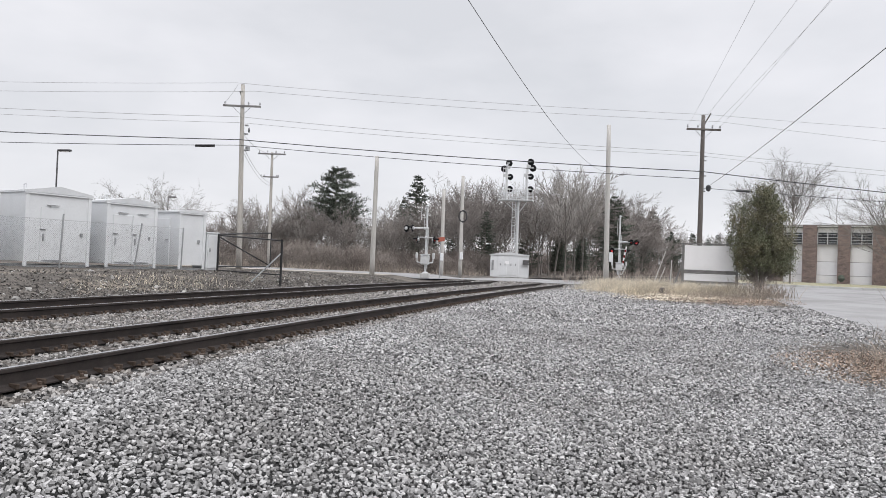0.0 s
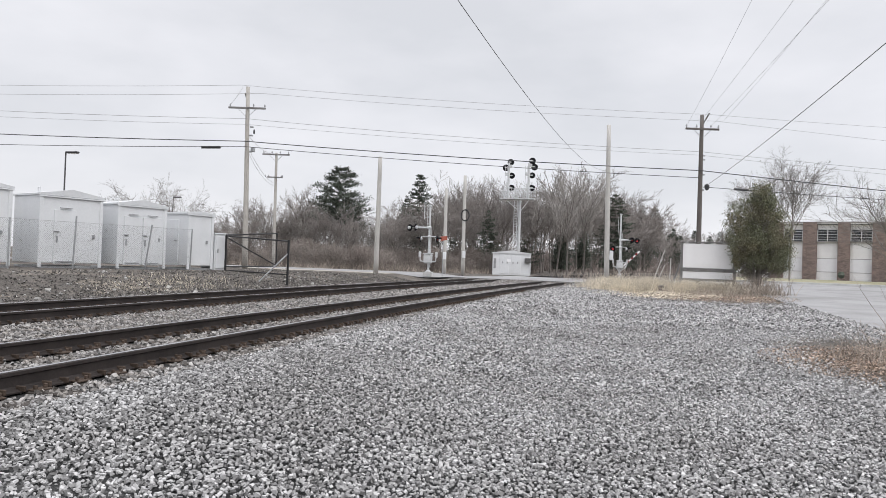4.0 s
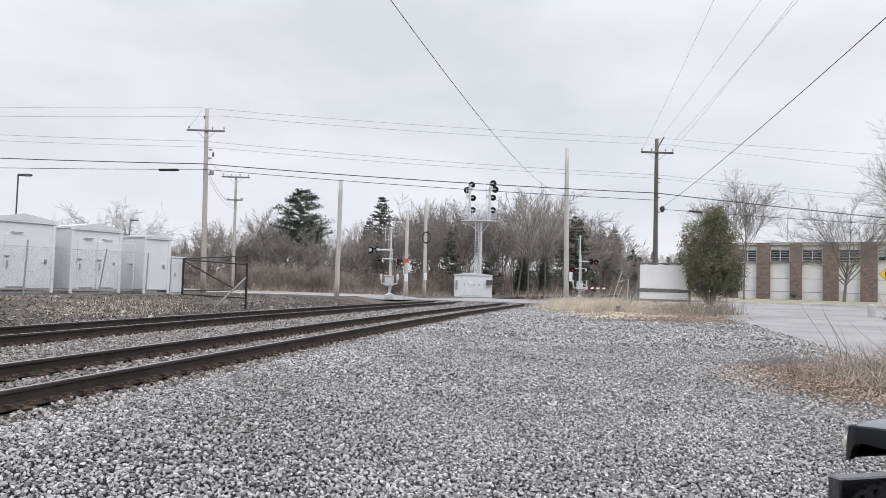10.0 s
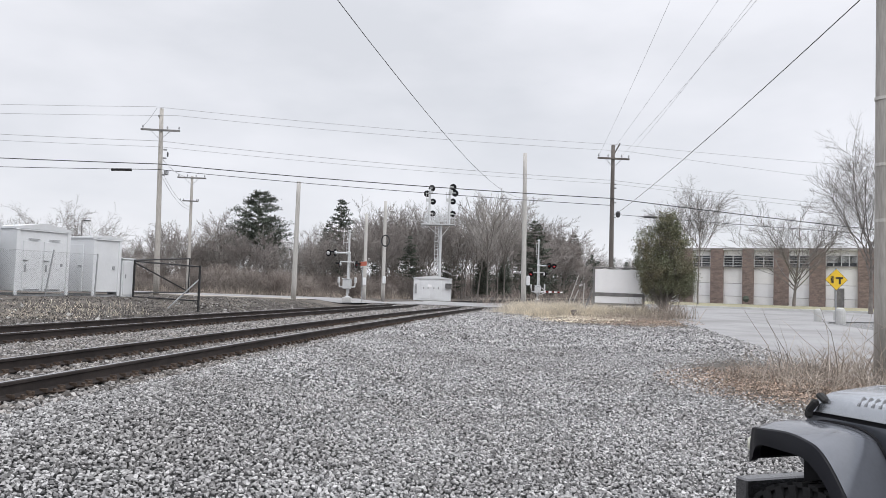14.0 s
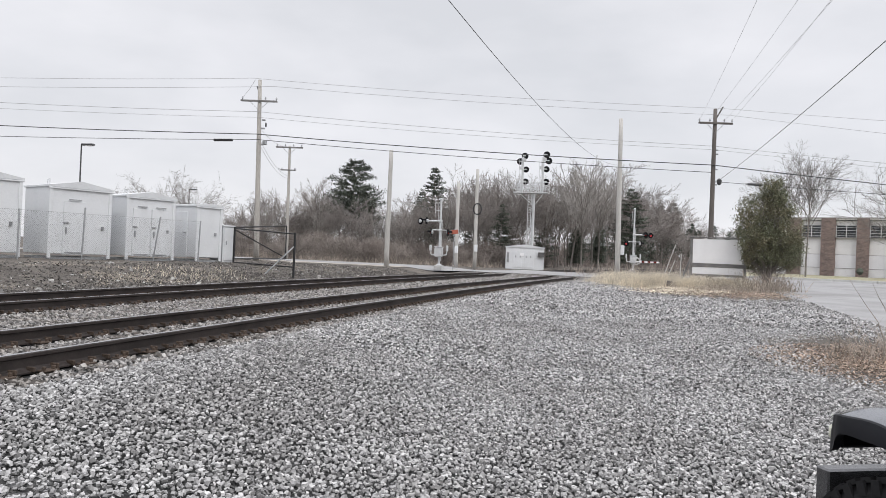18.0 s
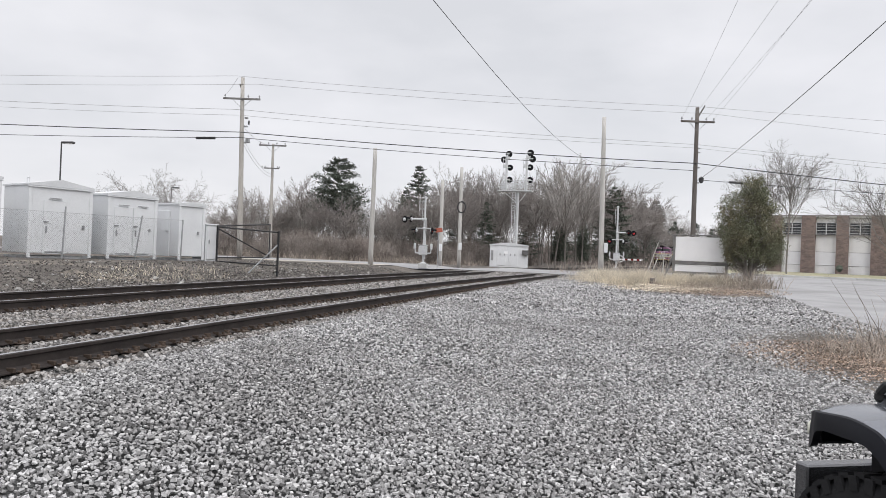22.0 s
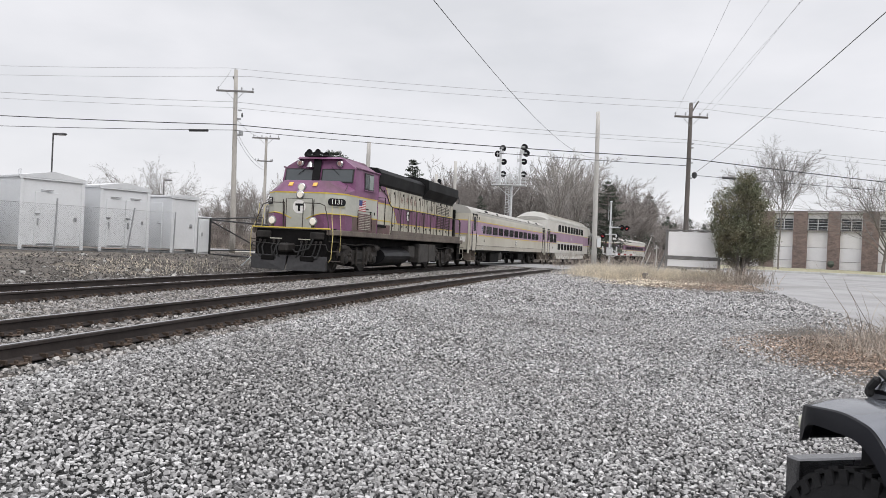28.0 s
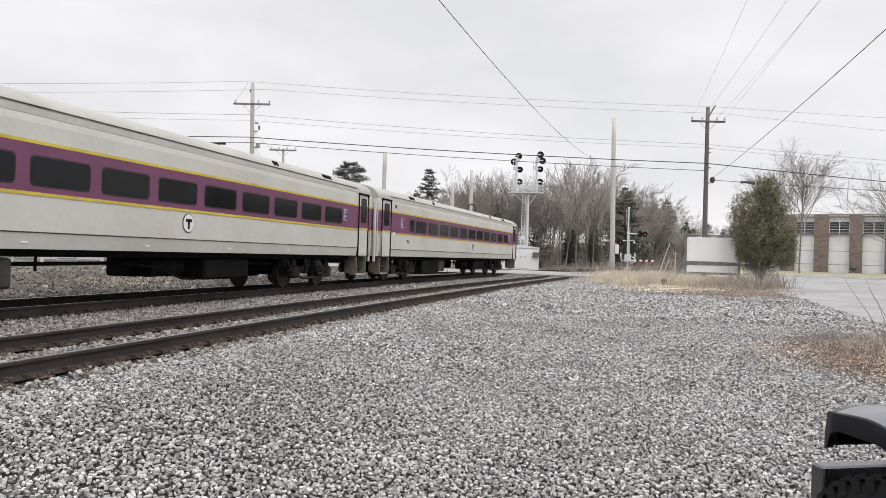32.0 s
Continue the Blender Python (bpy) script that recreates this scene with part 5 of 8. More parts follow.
def coach_truck(parent, x, half=1.15):
    t = part("truck", G().box((x, 0, 0.62), (0.5, 2.3, 0.26), 0.05).box((x, 0, 0.66), (3.0, 1.2, 0.42), 0.05).box((x, 0, 0.85), (0.7, 1.6, 0.25), 0.05), M_UNDER, parent, "dark four-wheel truck")
    for s in (-1, 1):
        part("side_frame", G().box((x, s * 1.03, 0.56), (2.9, 0.16, 0.2), 0.05).box((x, s * 1.05, 0.72), (0.9, 0.2, 0.28), 0.05), M_TRUCK, t)
        for a in (-half, half):
            part("axle_box", G().box((x + a, s * 1.06, 0.47), (0.36, 0.26, 0.34), 0.06), M_TRUCK, t)
            part("spring", G().lathe((x + a, s * 1.02, 0.62), [(0.11, 0), (0.13, 0.06), (0.11, 0.12), (0.13, 0.18), (0.11, 0.24)], (0, 0, 1), 10), M_TRUCK, t)
        part("brake_cylinder", G().tube((x - 0.25, s * 1.2, 0.72), (x + 0.15, s * 1.2, 0.72), 0.13, n=10), M_TRUCK, t)
        part("equalizer", G().path([(x - 1.1, s * 1.14, 0.42), (x - 0.7, s * 1.14, 0.3), (x + 0.7, s * 1.14, 0.3), (x + 1.1, s * 1.14, 0.42)], 0.04), M_TRUCK, t)
        part("hanger", G().path([(x - 0.85, s * 1.22, 1.0), (x - 0.55, s * 1.22, 0.42), (x - 0.2, s * 1.22, 0.42), (x - 0.1, s * 1.22, 0.98)], 0.03), M_TRUCKBROWN, t)
        part("shock_absorber", G().tube((x + 0.55, s * 1.2, 0.45), (x + 0.75, s * 1.2, 1.0), 0.05, n=6), M_TRUCK, t)
    for a in (-half, half):
        wheelset(t, x + a)


def roundel(parent, x, z, y, s, r=0.19):
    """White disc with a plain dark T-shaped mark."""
    d = part("emblem", G().lathe((x, s * y, z), [(r, 0), (r, 0.012)], (0, s, 0), 20), M_LOGOWHITE, parent, "white round emblem")
    part("mark", G().box((x, s * (y + 0.014), z + 0.055), (r * 1.15, 0.006, 0.06)).box((x, s * (y + 0.014), z - 0.03), (0.065, 0.006, r * 1.0)), M_LBLACK, d)
    part("ring", G().lathe((x, s * y, z), [(r + 0.015, -0.002), (r + 0.015, 0.008)], (0, s, 0), 20), M_LBLACK, d)


def side_window(parent, x, z, w, h, y, s, glass=None, r=0.1):
    f = part("window", plate(x, z, w + 0.06, h + 0.06, r + 0.02, s * (y - 0.02), s * (y + 0.014)), M_RUBBER, parent)
    part("pane", plate(x, z, w, h, r, s * y, s * (y + 0.018)), glass or M_TRAINGLASS, f, "dark tinted pane")


BODY_W = 1.56


def end_gear(car, x, e, z_top, door_z=(0.98, 3.05), band=None, paint=None):
    """Doors, steps, gangway and coupler at the end e of a car whose wall ends at x."""
    dg = part("gangway", G().box((e * (x + 0.12), 0, 2.15), (0.26, 1.25, 2.3), 0.05), M_UNDER, car, "black end gangway")
    part("coupler", G().box((e * (x + 0.1), 0, 0.85), (0.9, 0.3, 0.28), 0.05), M_UNDER, car)
    for s in (-1, 1):
        part("end_band", G().box((e * (x + 0.004), s * 1.08, 2.32), (0.012, 0.9, 0.80)), band or M_PURPLE, car)
        for z_ in (1.92, 2.73):
            part("end_stripe", G().box((e * (x + 0.006), s * 1.08, z_), (0.014, 0.9, 0.05)), M_YSTRIPE, car)
        part("safety_notice", G().box((e * (x + 0.006), s * 1.1, 1.62), (0.012, 0.34, 0.3)), M_LOGOWHITE, car)
        part("end_post", G().box((e * (x + 0.05), s * 1.46, 1.9), (0.08, 0.1, 2.2), 0.02), paint or M_BEIGE, car)
        dx = e * (x - 0.80)
        dr = part("door", G().box((dx, s * (BODY_W - 0.02), (door_z[0] + door_z[1]) / 2), (0.84, 0.07, door_z[1] - door_z[0]), 0.03), paint or M_BEIGE, car, "narrow end door")
        part("purple_panel", G().box((dx, s * (BODY_W + 0.018), 2.32), (0.83, 0.008, 0.80)), band or M_PURPLE, dr)
        part("pane", plate(dx, 2.55, 0.50, 0.84, 0.08, s * (BODY_W + 0.02), s * (BODY_W + 0.03)), M_TRAINGLASS, dr)
        for u in (-0.44, 0.44):
            part("jamb", G().box((dx + u, s * (BODY_W - 0.005), (door_z[0] + door_z[1]) / 2 + 0.04), (0.04, 0.09, door_z[1] - door_z[0] + 0.1), 0.01), M_UNDER, dr)
        for z_ in (1.93, 2.72):
            part("door_stripe", G().box((dx, s * (BODY_W + 0.019), z_), (0.83, 0.01, 0.05)), M_YSTRIPE, dr)
        part("lintel", G().box((dx, s * (BODY_W + 0.0), door_z[1] + 0.06), (0.93, 0.1, 0.05), 0.01), M_UNDER, dr)
        st = part("step_well", G().box((dx - 0.42, s * 1.33, 0.72), (0.06, 0.42, 0.66), 0.01).box((dx + 0.42, s * 1.33, 0.72), (0.06, 0.42, 0.66), 0.01).box((dx, s * 1.1, 0.74), (0.84, 0.05, 0.56)), M_SILL, car, "grimy step well")
        for k, z in enumerate((0.36, 0.62, 0.88)):
            part("step", G().box((dx, s * (1.4 - k * 0.1), z), (0.8, 0.28, 0.04), 0.01), M_CREAM if k == 0 else M_GRIME, st)
        part("grab_rail", G().tube((dx + e * 0.54, s * (BODY_W + 0.04), 1.0), (dx + e * 0.54, s * (BODY_W + 0.04), 1.9), 0.02, n=6), M_CHROME, car)


def coach(label, band, number, first, crown, paint, up=0.0):
    c = thing("railway_coach", label, "railway coach", "commuter train coaches")
    L = 12.1
    prof = [(-1.52, 1.0 + up), (-BODY_W, 1.27 + up), (-BODY_W, 3.0), (-1.545, 3.12), (1.545, 3.12), (BODY_W, 3.0), (BODY_W, 1.27 + up), (1.52, 1.0 + up)]
    part("body", G().prism(prof, -L, L), paint, c)
    rp = [(math.copysign(abs(math.sin(a)) ** 0.72, math.sin(a)) * 1.545, 3.12 + (crown + 0.01) * math.cos(a) ** 0.9) for a in np.linspace(-math.pi / 2 + 0.005, math.pi / 2 - 0.005, 25)]
    crisp(part("roof", G().prism(rp[::-1], -L, L), M_CROOF, c, "rounded grey roof", smooth=True))
    for s in (-1, 1):
        part("roof_seam", G().box((0, s * 1.525, 3.28), (2 * L - 2.6, 0.025, 0.016), 0.004), M_SILL, c)
        part("band", G().box((0, s * (BODY_W + 0.002), 2.29 + up), (2 * L - 0.05, 0.012, 0.82)), band, c, "purple window band")
        for z in (1.88 + up, 2.70 + up):
            part("stripe", G().box((0, s * (BODY_W + 0.004), z), (2 * L - 0.05, 0.014, 0.055)), M_YSTRIPE, c)
        part("sill_strip", G().box((0, s * 1.558, 1.27 + up), (2 * L - 2.5, 0.03, 0.02), 0.006), M_GRIME, c)
        for k in range(7):
            part("reflector", G().box((9.2 - k * 3.0, s * 1.535, 1.11 + up), (0.14, 0.02, 0.035)), M_LOGOWHITE, c)
        part("door_light", G().box((10.35 * (1 if s > 0 else -1), s * (BODY_W + 0.01), 2.92), (0.07, 0.04, 0.14), 0.01), M_UNDER, c)
        part("notice", G().box((10.5, s * (BODY_W + 0.012), 1.86 + up), (0.24, 0.01, 0.12)), M_LOGOWHITE, c)
        side_window(c, first + 1.15, 2.26 + up, 0.50, 0.44, BODY_W, s, None, 0.07)
        for k in range(11):
            side_window(c, first - k * 1.61, 2.25 + up, 1.27, 0.43, BODY_W, s, None, 0.07)
        roundel(c, -0.2 if first > 7.5 else -1.1, 1.62, BODY_W + 0.004, s)
        for x_ in (9.6, -9.7):
            sg = part("access_sign", G().box((x_, s * (BODY_W + 0.012), 2.32 + up), (0.26, 0.008, 0.36)), M_LOGOWHITE, c, "blue access sign")
            part("sign_field", G().box((x_, s * (BODY_W + 0.018), 2.32 + up), (0.22, 0.006, 0.32)), M_BLUE, sg)
            part("sign_mark", G().box((x_, s * (BODY_W + 0.022), 2.40 + up), (0.05, 0.004, 0.1)).box((x_ + 0.02, s * (BODY_W + 0.022), 2.26 + up), (0.12, 0.004, 0.07)), M_LOGOWHITE, sg)
        nb = part("number", lettering(number, 0.2, M_UNDER), None, c, at=pose(8.9, s * (BODY_W + 0.012), 1.6, 90, 0, 180 if s > 0 else 0))
        part("fuel_hatch", G().box((10.4, s * (BODY_W + 0.004), 1.55), (0.18, 0.02, 0.26), 0.006), paint, c)
    for x_v, count in ((8.0, 4), (-8.7, 4), (5.3, 2), (-5.2, 2)):
        for k, s_v in [(k, s_v) for k in range(count) for s_v in (-1, 1)]:
            part("roof_vent", G().box((x_v + 0.16 * k, s_v * 1.43, 3.40), (0.08, 0.14, 0.04), 0.01, tilt=(-s_v * 56, 0, 0)), M_UNDER, c)
    for e in (-1, 1):
        end_gear(c, L, e, 3.8, band=band, paint=paint)
        coach_truck(c, e * 8.25)
    part("underframe", G().box((0, 0, 0.95), (2 * L - 0.4, 2.5, 0.16), 0.02), M_UNDER, c)
    part("brake_hose", G().path([(0.4, 1.05, 0.75), (-0.6, 1.1, 0.68), (-1.6, 1.1, 0.42), (-2.2, 1.05, 0.4)], 0.03), M_UNDER, c)
    part("brake_pipe", G().path([(7, 0.9, 0.8), (2.5, 0.9, 0.74), (-2.5, 0.95, 0.78), (-6, 0.9, 0.72)], 0.035), M_UNDER, c)
    for x, w, h in ((5.3, 2.3, 0.62), (3.6, 0.8, 0.5), (-3.1, 1.9, 0.48)):
        for s in (-1, 1):
            part("equipment_box", G().box((x, s * 0.95, 0.86 - h / 2), (w, 0.8, h), 0.05), M_BOX if w < 1 else M_UNDER, c)
    part("air_tank", G().tube((-1.7, 0.9, 0.66), (-0.6, 0.9, 0.66), 0.2, n=14), M_UNDER, c)
    for x_ in (2.4, 0.6, -0.4, -4.6):
        part("hanger", G().tube((x_, 1.0, 0.95), (x_, 1.0, 0.62), 0.025, n=5), M_UNDER, c)
    for e in (-1, 1):
        part("strut", G().path([(e * 6.5, 1.1, 0.95), (e * 7.0, 1.12, 0.45), (e * 7.4, 1.12, 0.45)], 0.035), M_TRUCKBROWN, c)
    part("marker_light", G().lathe((L - 2.4, 1.2, 0.8), [(0.05, 0), (0.06, 0.04), (0.02, 0.05)], (0, 1, 0), 10), M_YPALE, c)
    return c


def bilevel(label):
    c = thing("railway_coach", label, "railway coach", "commuter train coaches")
    L = 12.1
    body = G().prism([(-BODY_W, 1.02), (-BODY_W, 3.92), (BODY_W, 3.92), (BODY_W, 1.02)], -L, L)
    part("body", body, M_BEIGE2, c)
    skirt = G().prism([(-8.9, 1.03), (8.1, 1.03), (7.0, 0.45), (-8.0, 0.45)], -1.5, 1.5, "y")
    part("lower_body", skirt, M_BEIGE2, c, "dropped lower deck side")
    rp = [(math.sin(a) * 1.55, 3.93 + 0.82 * max(math.cos(a), 0)) for a in np.linspace(-math.pi / 2 + 0.02, math.pi / 2 - 0.02, 15)]
    part("roof", G().prism(rp[::-1], -L + 3.0, L - 1.4), M_CROOF, c, "ribbed rounded grey roof")
    for e, x0, x1 in ((1, L - 1.4, L), (-1, -L + 3.0, -L + 0.3)):
        pts = [(x0, u, w) for u, w in rp] + [(x1, u * 0.97, 3.93 + (w - 3.93) * 0.4) for u, w in rp]
        part("roof_end", hull(pts), M_CROOF, c)
    for k in range(12):
        a = -0.95 + k * 0.173
        part("roof_rib", G().box((0.7, math.sin(a) * 1.56, 3.94 + 0.82 * math.cos(a)), (2 * L - 5.2, 0.035, 0.03)), M_BEIGE, c)
    for s in (-1, 1):
        part("band", G().box((0.08, s * (BODY_W + 0.002), 2.56), (15.0, 0.012, 0.86)), M_PURPLE, c, "purple band between the decks")
        for e, xa, xb in ((1, 7.6, L), (-1, -7.45, -L)):
            part("band", G().box(((xa + xb) / 2, s * (BODY_W + 0.0035), 2.45), (abs(xb - xa) - 0.02, 0.012, 1.02)), M_PURPLE, c, "purple band at the car end")
            for z in (1.93, 2.96):
                part("stripe", G().box(((xa + xb) / 2, s * (BODY_W + 0.004), z), (abs(xb - xa), 0.014, 0.045)), M_YSTRIPE, c)
        for z in (2.12, 2.99):
            part("stripe", G().box((0.08, s * (BODY_W + 0.004), z), (15.0, 0.014, 0.045)), M_YPALE, c)
        for k in range(9):
            x = 6.36 - k * 1.60
            side_window(c, x, 1.62, 1.18, 0.54, BODY_W, s)
            side_window(c, x, 3.41, 1.2, 0.60, BODY_W, s, M_UPPERGLASS)
        for x in (10.0, 8.5):
            side_window(c, x, 2.38, 1.25, 0.72, BODY_W, s)
        roundel(c, -0.07, 2.53, BODY_W + 0.006, s, 0.165)
        part("access_sign", G().box((9.25, s * (BODY_W + 0.012), 2.45), (0.16, 0.008, 0.34)), M_LOGOWHITE, c, "small pictogram sign")
        part("number_bars", G().box((9.3, s * (BODY_W + 0.012), 1.5), (0.34, 0.006, 0.16)), M_GRIME, c)
        part("gutter", G().box((0, s * (BODY_W + 0.01), 3.94), (2 * L - 0.6, 0.04, 0.04), 0.01), M_BEIGE2, c)
        for k in range(13):
            part("reflector", G().box((6.0 - k * 1.0, s * 1.503, 0.56), (0.1, 0.012, 0.05)), M_LOGOWHITE, c)
        part("skirt_line", G().box((0, s * 1.515, 0.82), (14.6, 0.02, 0.03)), M_BEIGE, c)
    for e in (-1, 1):
        end_gear(c, L, e, 4.0)
        coach_truck(c, e * 8.9)
    part("underframe", G().box((0, 0, 0.55), (13.0, 2.2, 0.3), 0.02), M_UNDER, c)
    part("marker_light", G().lathe((L - 2.6, 1.25, 0.85), [(0.06, 0), (0.07, 0.04), (0.02, 0.05)], (0, 1, 0), 10), M_YPALE, c)
    return c


def locomotive():
    c = thing("locomotive", "purple and cream diesel locomotive with a wide nose and black roof", "locomotive")
    # nose: a chamfered front that runs back into the cab side
    front = [(8.3, -0.95), (8.3, 0.95), (7.72, 1.46), (7.1, 1.46), (7.1, -1.46), (7.72, -1.46)]
    side = [(7.1, 1.46), (4.62, 1.46), (4.62, -1.46), (7.1, -1.46)]

    def slab(name, z0, z1, plan, mat_, grow=0.0, label=""):
        pts = [(x + (grow if x > 7.2 else 0), y + math.copysign(grow, y), z) for z in (z0, z1) for x, y in plan]
        return part(name, hull(pts), mat_, c, label)

    slab("nose_base", 1.52, 2.05, front, M_LOCOPURPLE, 0, "purple lower nose")
    slab("cab_base", 1.52, 2.05, side, M_LOWER, 0, "grime-stained lower cab side")
    slab("nose_panel", 2.05, 2.74, front, M_NOSECREAM, 0, "cream nose")
    slab("cab_panel", 2.05, 2.74, side, M_NOSECREAM, 0, "cream cab side")
    for plan, nm in ((front, "nose_stripe"), (side, "cab_stripe")):
        slab(nm, 2.74, 2.785, plan, M_YSTRIPE, 0.006)
    slab("cab_stripe", 2.03, 2.07, side, M_YSTRIPE, 0.006)
    top = [(8.3, -0.95, 2.785), (8.3, 0.95, 2.785), (7.72, 1.46, 2.785), (7.72, -1.46, 2.785), (7.95, -0.74, 3.2), (7.95, 0.74, 3.2), (7.9, -0.80, 3.215), (7.9, 0.80, 3.215), (6.8, 0.86, 3.30), (6.8, -0.86, 3.30), (6.8, 1.46, 2.785), (6.8, -1.46, 2.785), (6.8, 1.44, 3.0), (6.8, -1.44, 3.0)]
    part("nose_top", hull(top), M_LOCOPURPLE, c, "sloping purple nose top")
    cabp = [(6.90, 1.46, 2.785), (6.90, -1.46, 2.785), (6.86, 1.44, 3.3), (6.86, -1.44, 3.3), (6.76, 1.41, 3.76), (6.76, -1.41, 3.76), (6.68, 0.86, 4.12), (6.68, -0.86, 4.12), (4.62, 1.46, 2.785), (4.62, -1.46, 2.785), (4.62, 1.46, 3.78), (4.62, -1.46, 3.78), (4.62, 0.86, 4.16), (4.62, -0.86, 4.16)]
    cab = part("cab", hull(cabp), M_LOCOPURPLE, c, "purple cab")
    part("cab_roof", hull([(6.92, 0.86, 4.09), (6.92, -0.86, 4.09), (4.58, 0.94, 4.13), (4.58, -0.94, 4.13), (6.80, 0.8, 4.17), (6.80, -0.8, 4.17), (4.58, 0.8, 4.21), (4.58, -0.8, 4.21)]), M_LOCOPURPLE, c)
    part("sooted_roof_patch", G().box((6.2, -0.1, 4.20), (1.3, 0.8, 0.05), 0.02), M_LBLACK, c)
    part("centre_post", G().box((6.84, -0.10, 3.72), (0.06, 0.3, 0.84), 0.015, tilt=(0, -12, 0)), M_LBLACK, cab, "soot-black post between the windscreens")
    for s in (-1, 1):
        part("drip_rail", G().tube((6.8, s * 1.43, 3.79), (4.55, s * 1.49, 3.80), 0.03, n=6), M_LOCOPURPLE, cab)
        ws = part("windshield", G().box((6.835, s * 0.72, 3.49), (0.03, 1.26, 0.52), 0.012, tilt=(0, -12, 0)), M_RUBBER, cab)
        part("pane", G().box((6.852, s * 0.72, 3.49), (0.02, 1.16, 0.44), 0.006, tilt=(0, -12, 0)), M_BRIGHTGLASS, ws)
        part("wiper", G().tube((6.80, s * 0.45, 3.82), (6.90, s * 0.8, 3.52), 0.010, n=5), M_LBLACK, ws)
        part("side_grab", G().path([(7.0, s * 1.2, 3.16), (7.3, s * 1.3, 3.02), (7.6, s * 1.36, 2.9)], 0.014), M_GRIME, c)
        sw = part("side_window", plate(5.6, 3.38, 0.9, 0.62, 0.04, s * 1.45, s * 1.475), M_RUBBER, cab)
        for u in (0.21, -0.21):
            part("pane", plate(5.6 + u, 3.38, 0.38, 0.53, 0.03, s * 1.46, s * 1.482), M_BRIGHTGLASS if u > 0 else M_CABGLASS, sw)
        part("arm_rest", G().box((5.6, s * 1.49, 3.05), (1.0, 0.05, 0.04), 0.01), M_LOCOPURPLE, sw)
        part("cab_corner", G().box((4.63, s * 1.44, 2.65), (0.06, 0.08, 2.3), 0.02), M_LOCOPURPLE, cab)
        lo = part("louvre_panel", G().box((5.9, s * 1.463, 1.88), (1.3, 0.012, 0.62), 0.004), M_LOWER, c)
        part("hatch_seam", G().path([(6.6, s * 1.468, 1.56), (6.6, s * 1.468, 2.28), (5.2, s * 1.468, 2.28), (5.2, s * 1.468, 1.56)], 0.008, 4), M_UNDER, lo)
        for k in range(9):
            for u in (-0.29, 0.29):
                part("louvre", G().box((5.95 + u, s * 1.476, 1.62 + k * 0.062), (0.5, 0.022, 0.018)), M_BEIGE, lo)
        fl = part("flag", G().box((6.2, s * 1.466, 2.47), (0.66, 0.012, 0.40)), M_LOGOWHITE, c, "small striped flag")
        for k in range(7):
            part("red_stripe", G().box((6.2, s * 1.474, 2.285 + k * 0.0615), (0.66, 0.006, 0.03)), M_FLAGRED, fl)
        part("canton", G().box((6.38 if s > 0 else 6.02, s * 1.478, 2.57), (0.3, 0.006, 0.2)), M_BLUE, fl)
        part("builder_plate", G().box((5.75, s * 1.466, 2.37), (0.36, 0.008, 0.05)), M_GRIME, c)
        for k in (5.35, 4.95):
            part("jacking_lug", G().box((k, s * 1.47, 2.24), (0.06, 0.03, 0.12), 0.01), M_UNDER, c)
        # number boards on the chamfered nose corners
        d = Vector((0.51, s * 0.58, 0)).normalized()
        ang = math.degrees(math.atan2(d.y, d.x))
        mid = Vector((7.98, s * 1.23, 2.47))
        backing = part("number_board", hull([mid + d * u + Vector((-d.y, d.x, 0)) * v + Vector((0, 0, w)) for u in (0.0, 0.03) for v, w in [(0.36 * (1 if q & 1 else -1), 0.17 * (1 if q & 2 else -1)) for q in range(4)]]), M_NOSECREAM, c)
        face = G()
        for u in (0.03, 0.055):
            face.v += [tuple(mid + d * u + Vector((-d.y, d.x, 0)) * v + Vector((0, 0, w))) for v, w in rrect(0.66, 0.25, 0.115, 5)]
        nf = len(face.v) // 2
        face.f = [tuple(range(nf, 2 * nf))] + [(i, (i + 1) % nf, nf + (i + 1) % nf, nf + i) for i in range(nf)]
        part("number_face", face, M_LBLACK, backing, "black rounded number face")
        part("lettering", lettering("1131", 0.23, M_LOGOWHITE), None, backing, at=Matrix.Translation(mid + d * 0.06) @ pose(0, 0, 0, 90, 0, ang + 90))
        part("ditch_light", G().lathe((8.74, s * 0.76, 1.76), [(0.08, -0.08), (0.15, 0), (0.15, 0.05), (0.12, 0.06)], (1, 0, 0), 16), M_CHROME, c)
        part("ditch_lens", G().lathe((8.80, s * 0.76, 1.76), [(0.115, 0), (0.09, 0.02)], (1, 0, 0), 14), M_HEADLIGHT, c)
        part("ditch_bracket", G().box((8.72, s * 0.76, 1.6), (0.08, 0.1, 0.2), 0.01), M_GRIME, c)
        part("roof_lamp", G().lathe((6.76, s * 0.78, 3.93), [(0.12, 0), (0.13, 0.07), (0.09, 0.1)], (1, 0, 0), 14), M_CHROME, c)
        part("roof_lamp_lens", G().lathe((6.86, s * 0.78, 3.93), [(0.08, 0), (0.05, 0.012)], (1, 0, 0), 12), M_REDBROWN, c)
        part("marker", G().box((8.09, s * 0.46, 3.06), (0.03, 0.16, 0.17), 0.008, tilt=(0, -40, 0)), M_AMBER, c)
        # purple wing that sweeps up over the lower nose, with its yellow edge
        n_w = 9
        curve = [(0.28 + 0.67 * k / n_w, 1.86 + 0.20 * math.sin(math.pi / 2 * k / n_w)) for k in range(n_w + 1)]
        wing = G()
        for xx in (8.302, 8.308):
            wing.v += [(xx, s * y_, z_) for y_, z_ in curve] + [(xx, s * y_, 1.53) for y_, z_ in reversed(curve)]
        k2 = 2 * (n_w + 1)
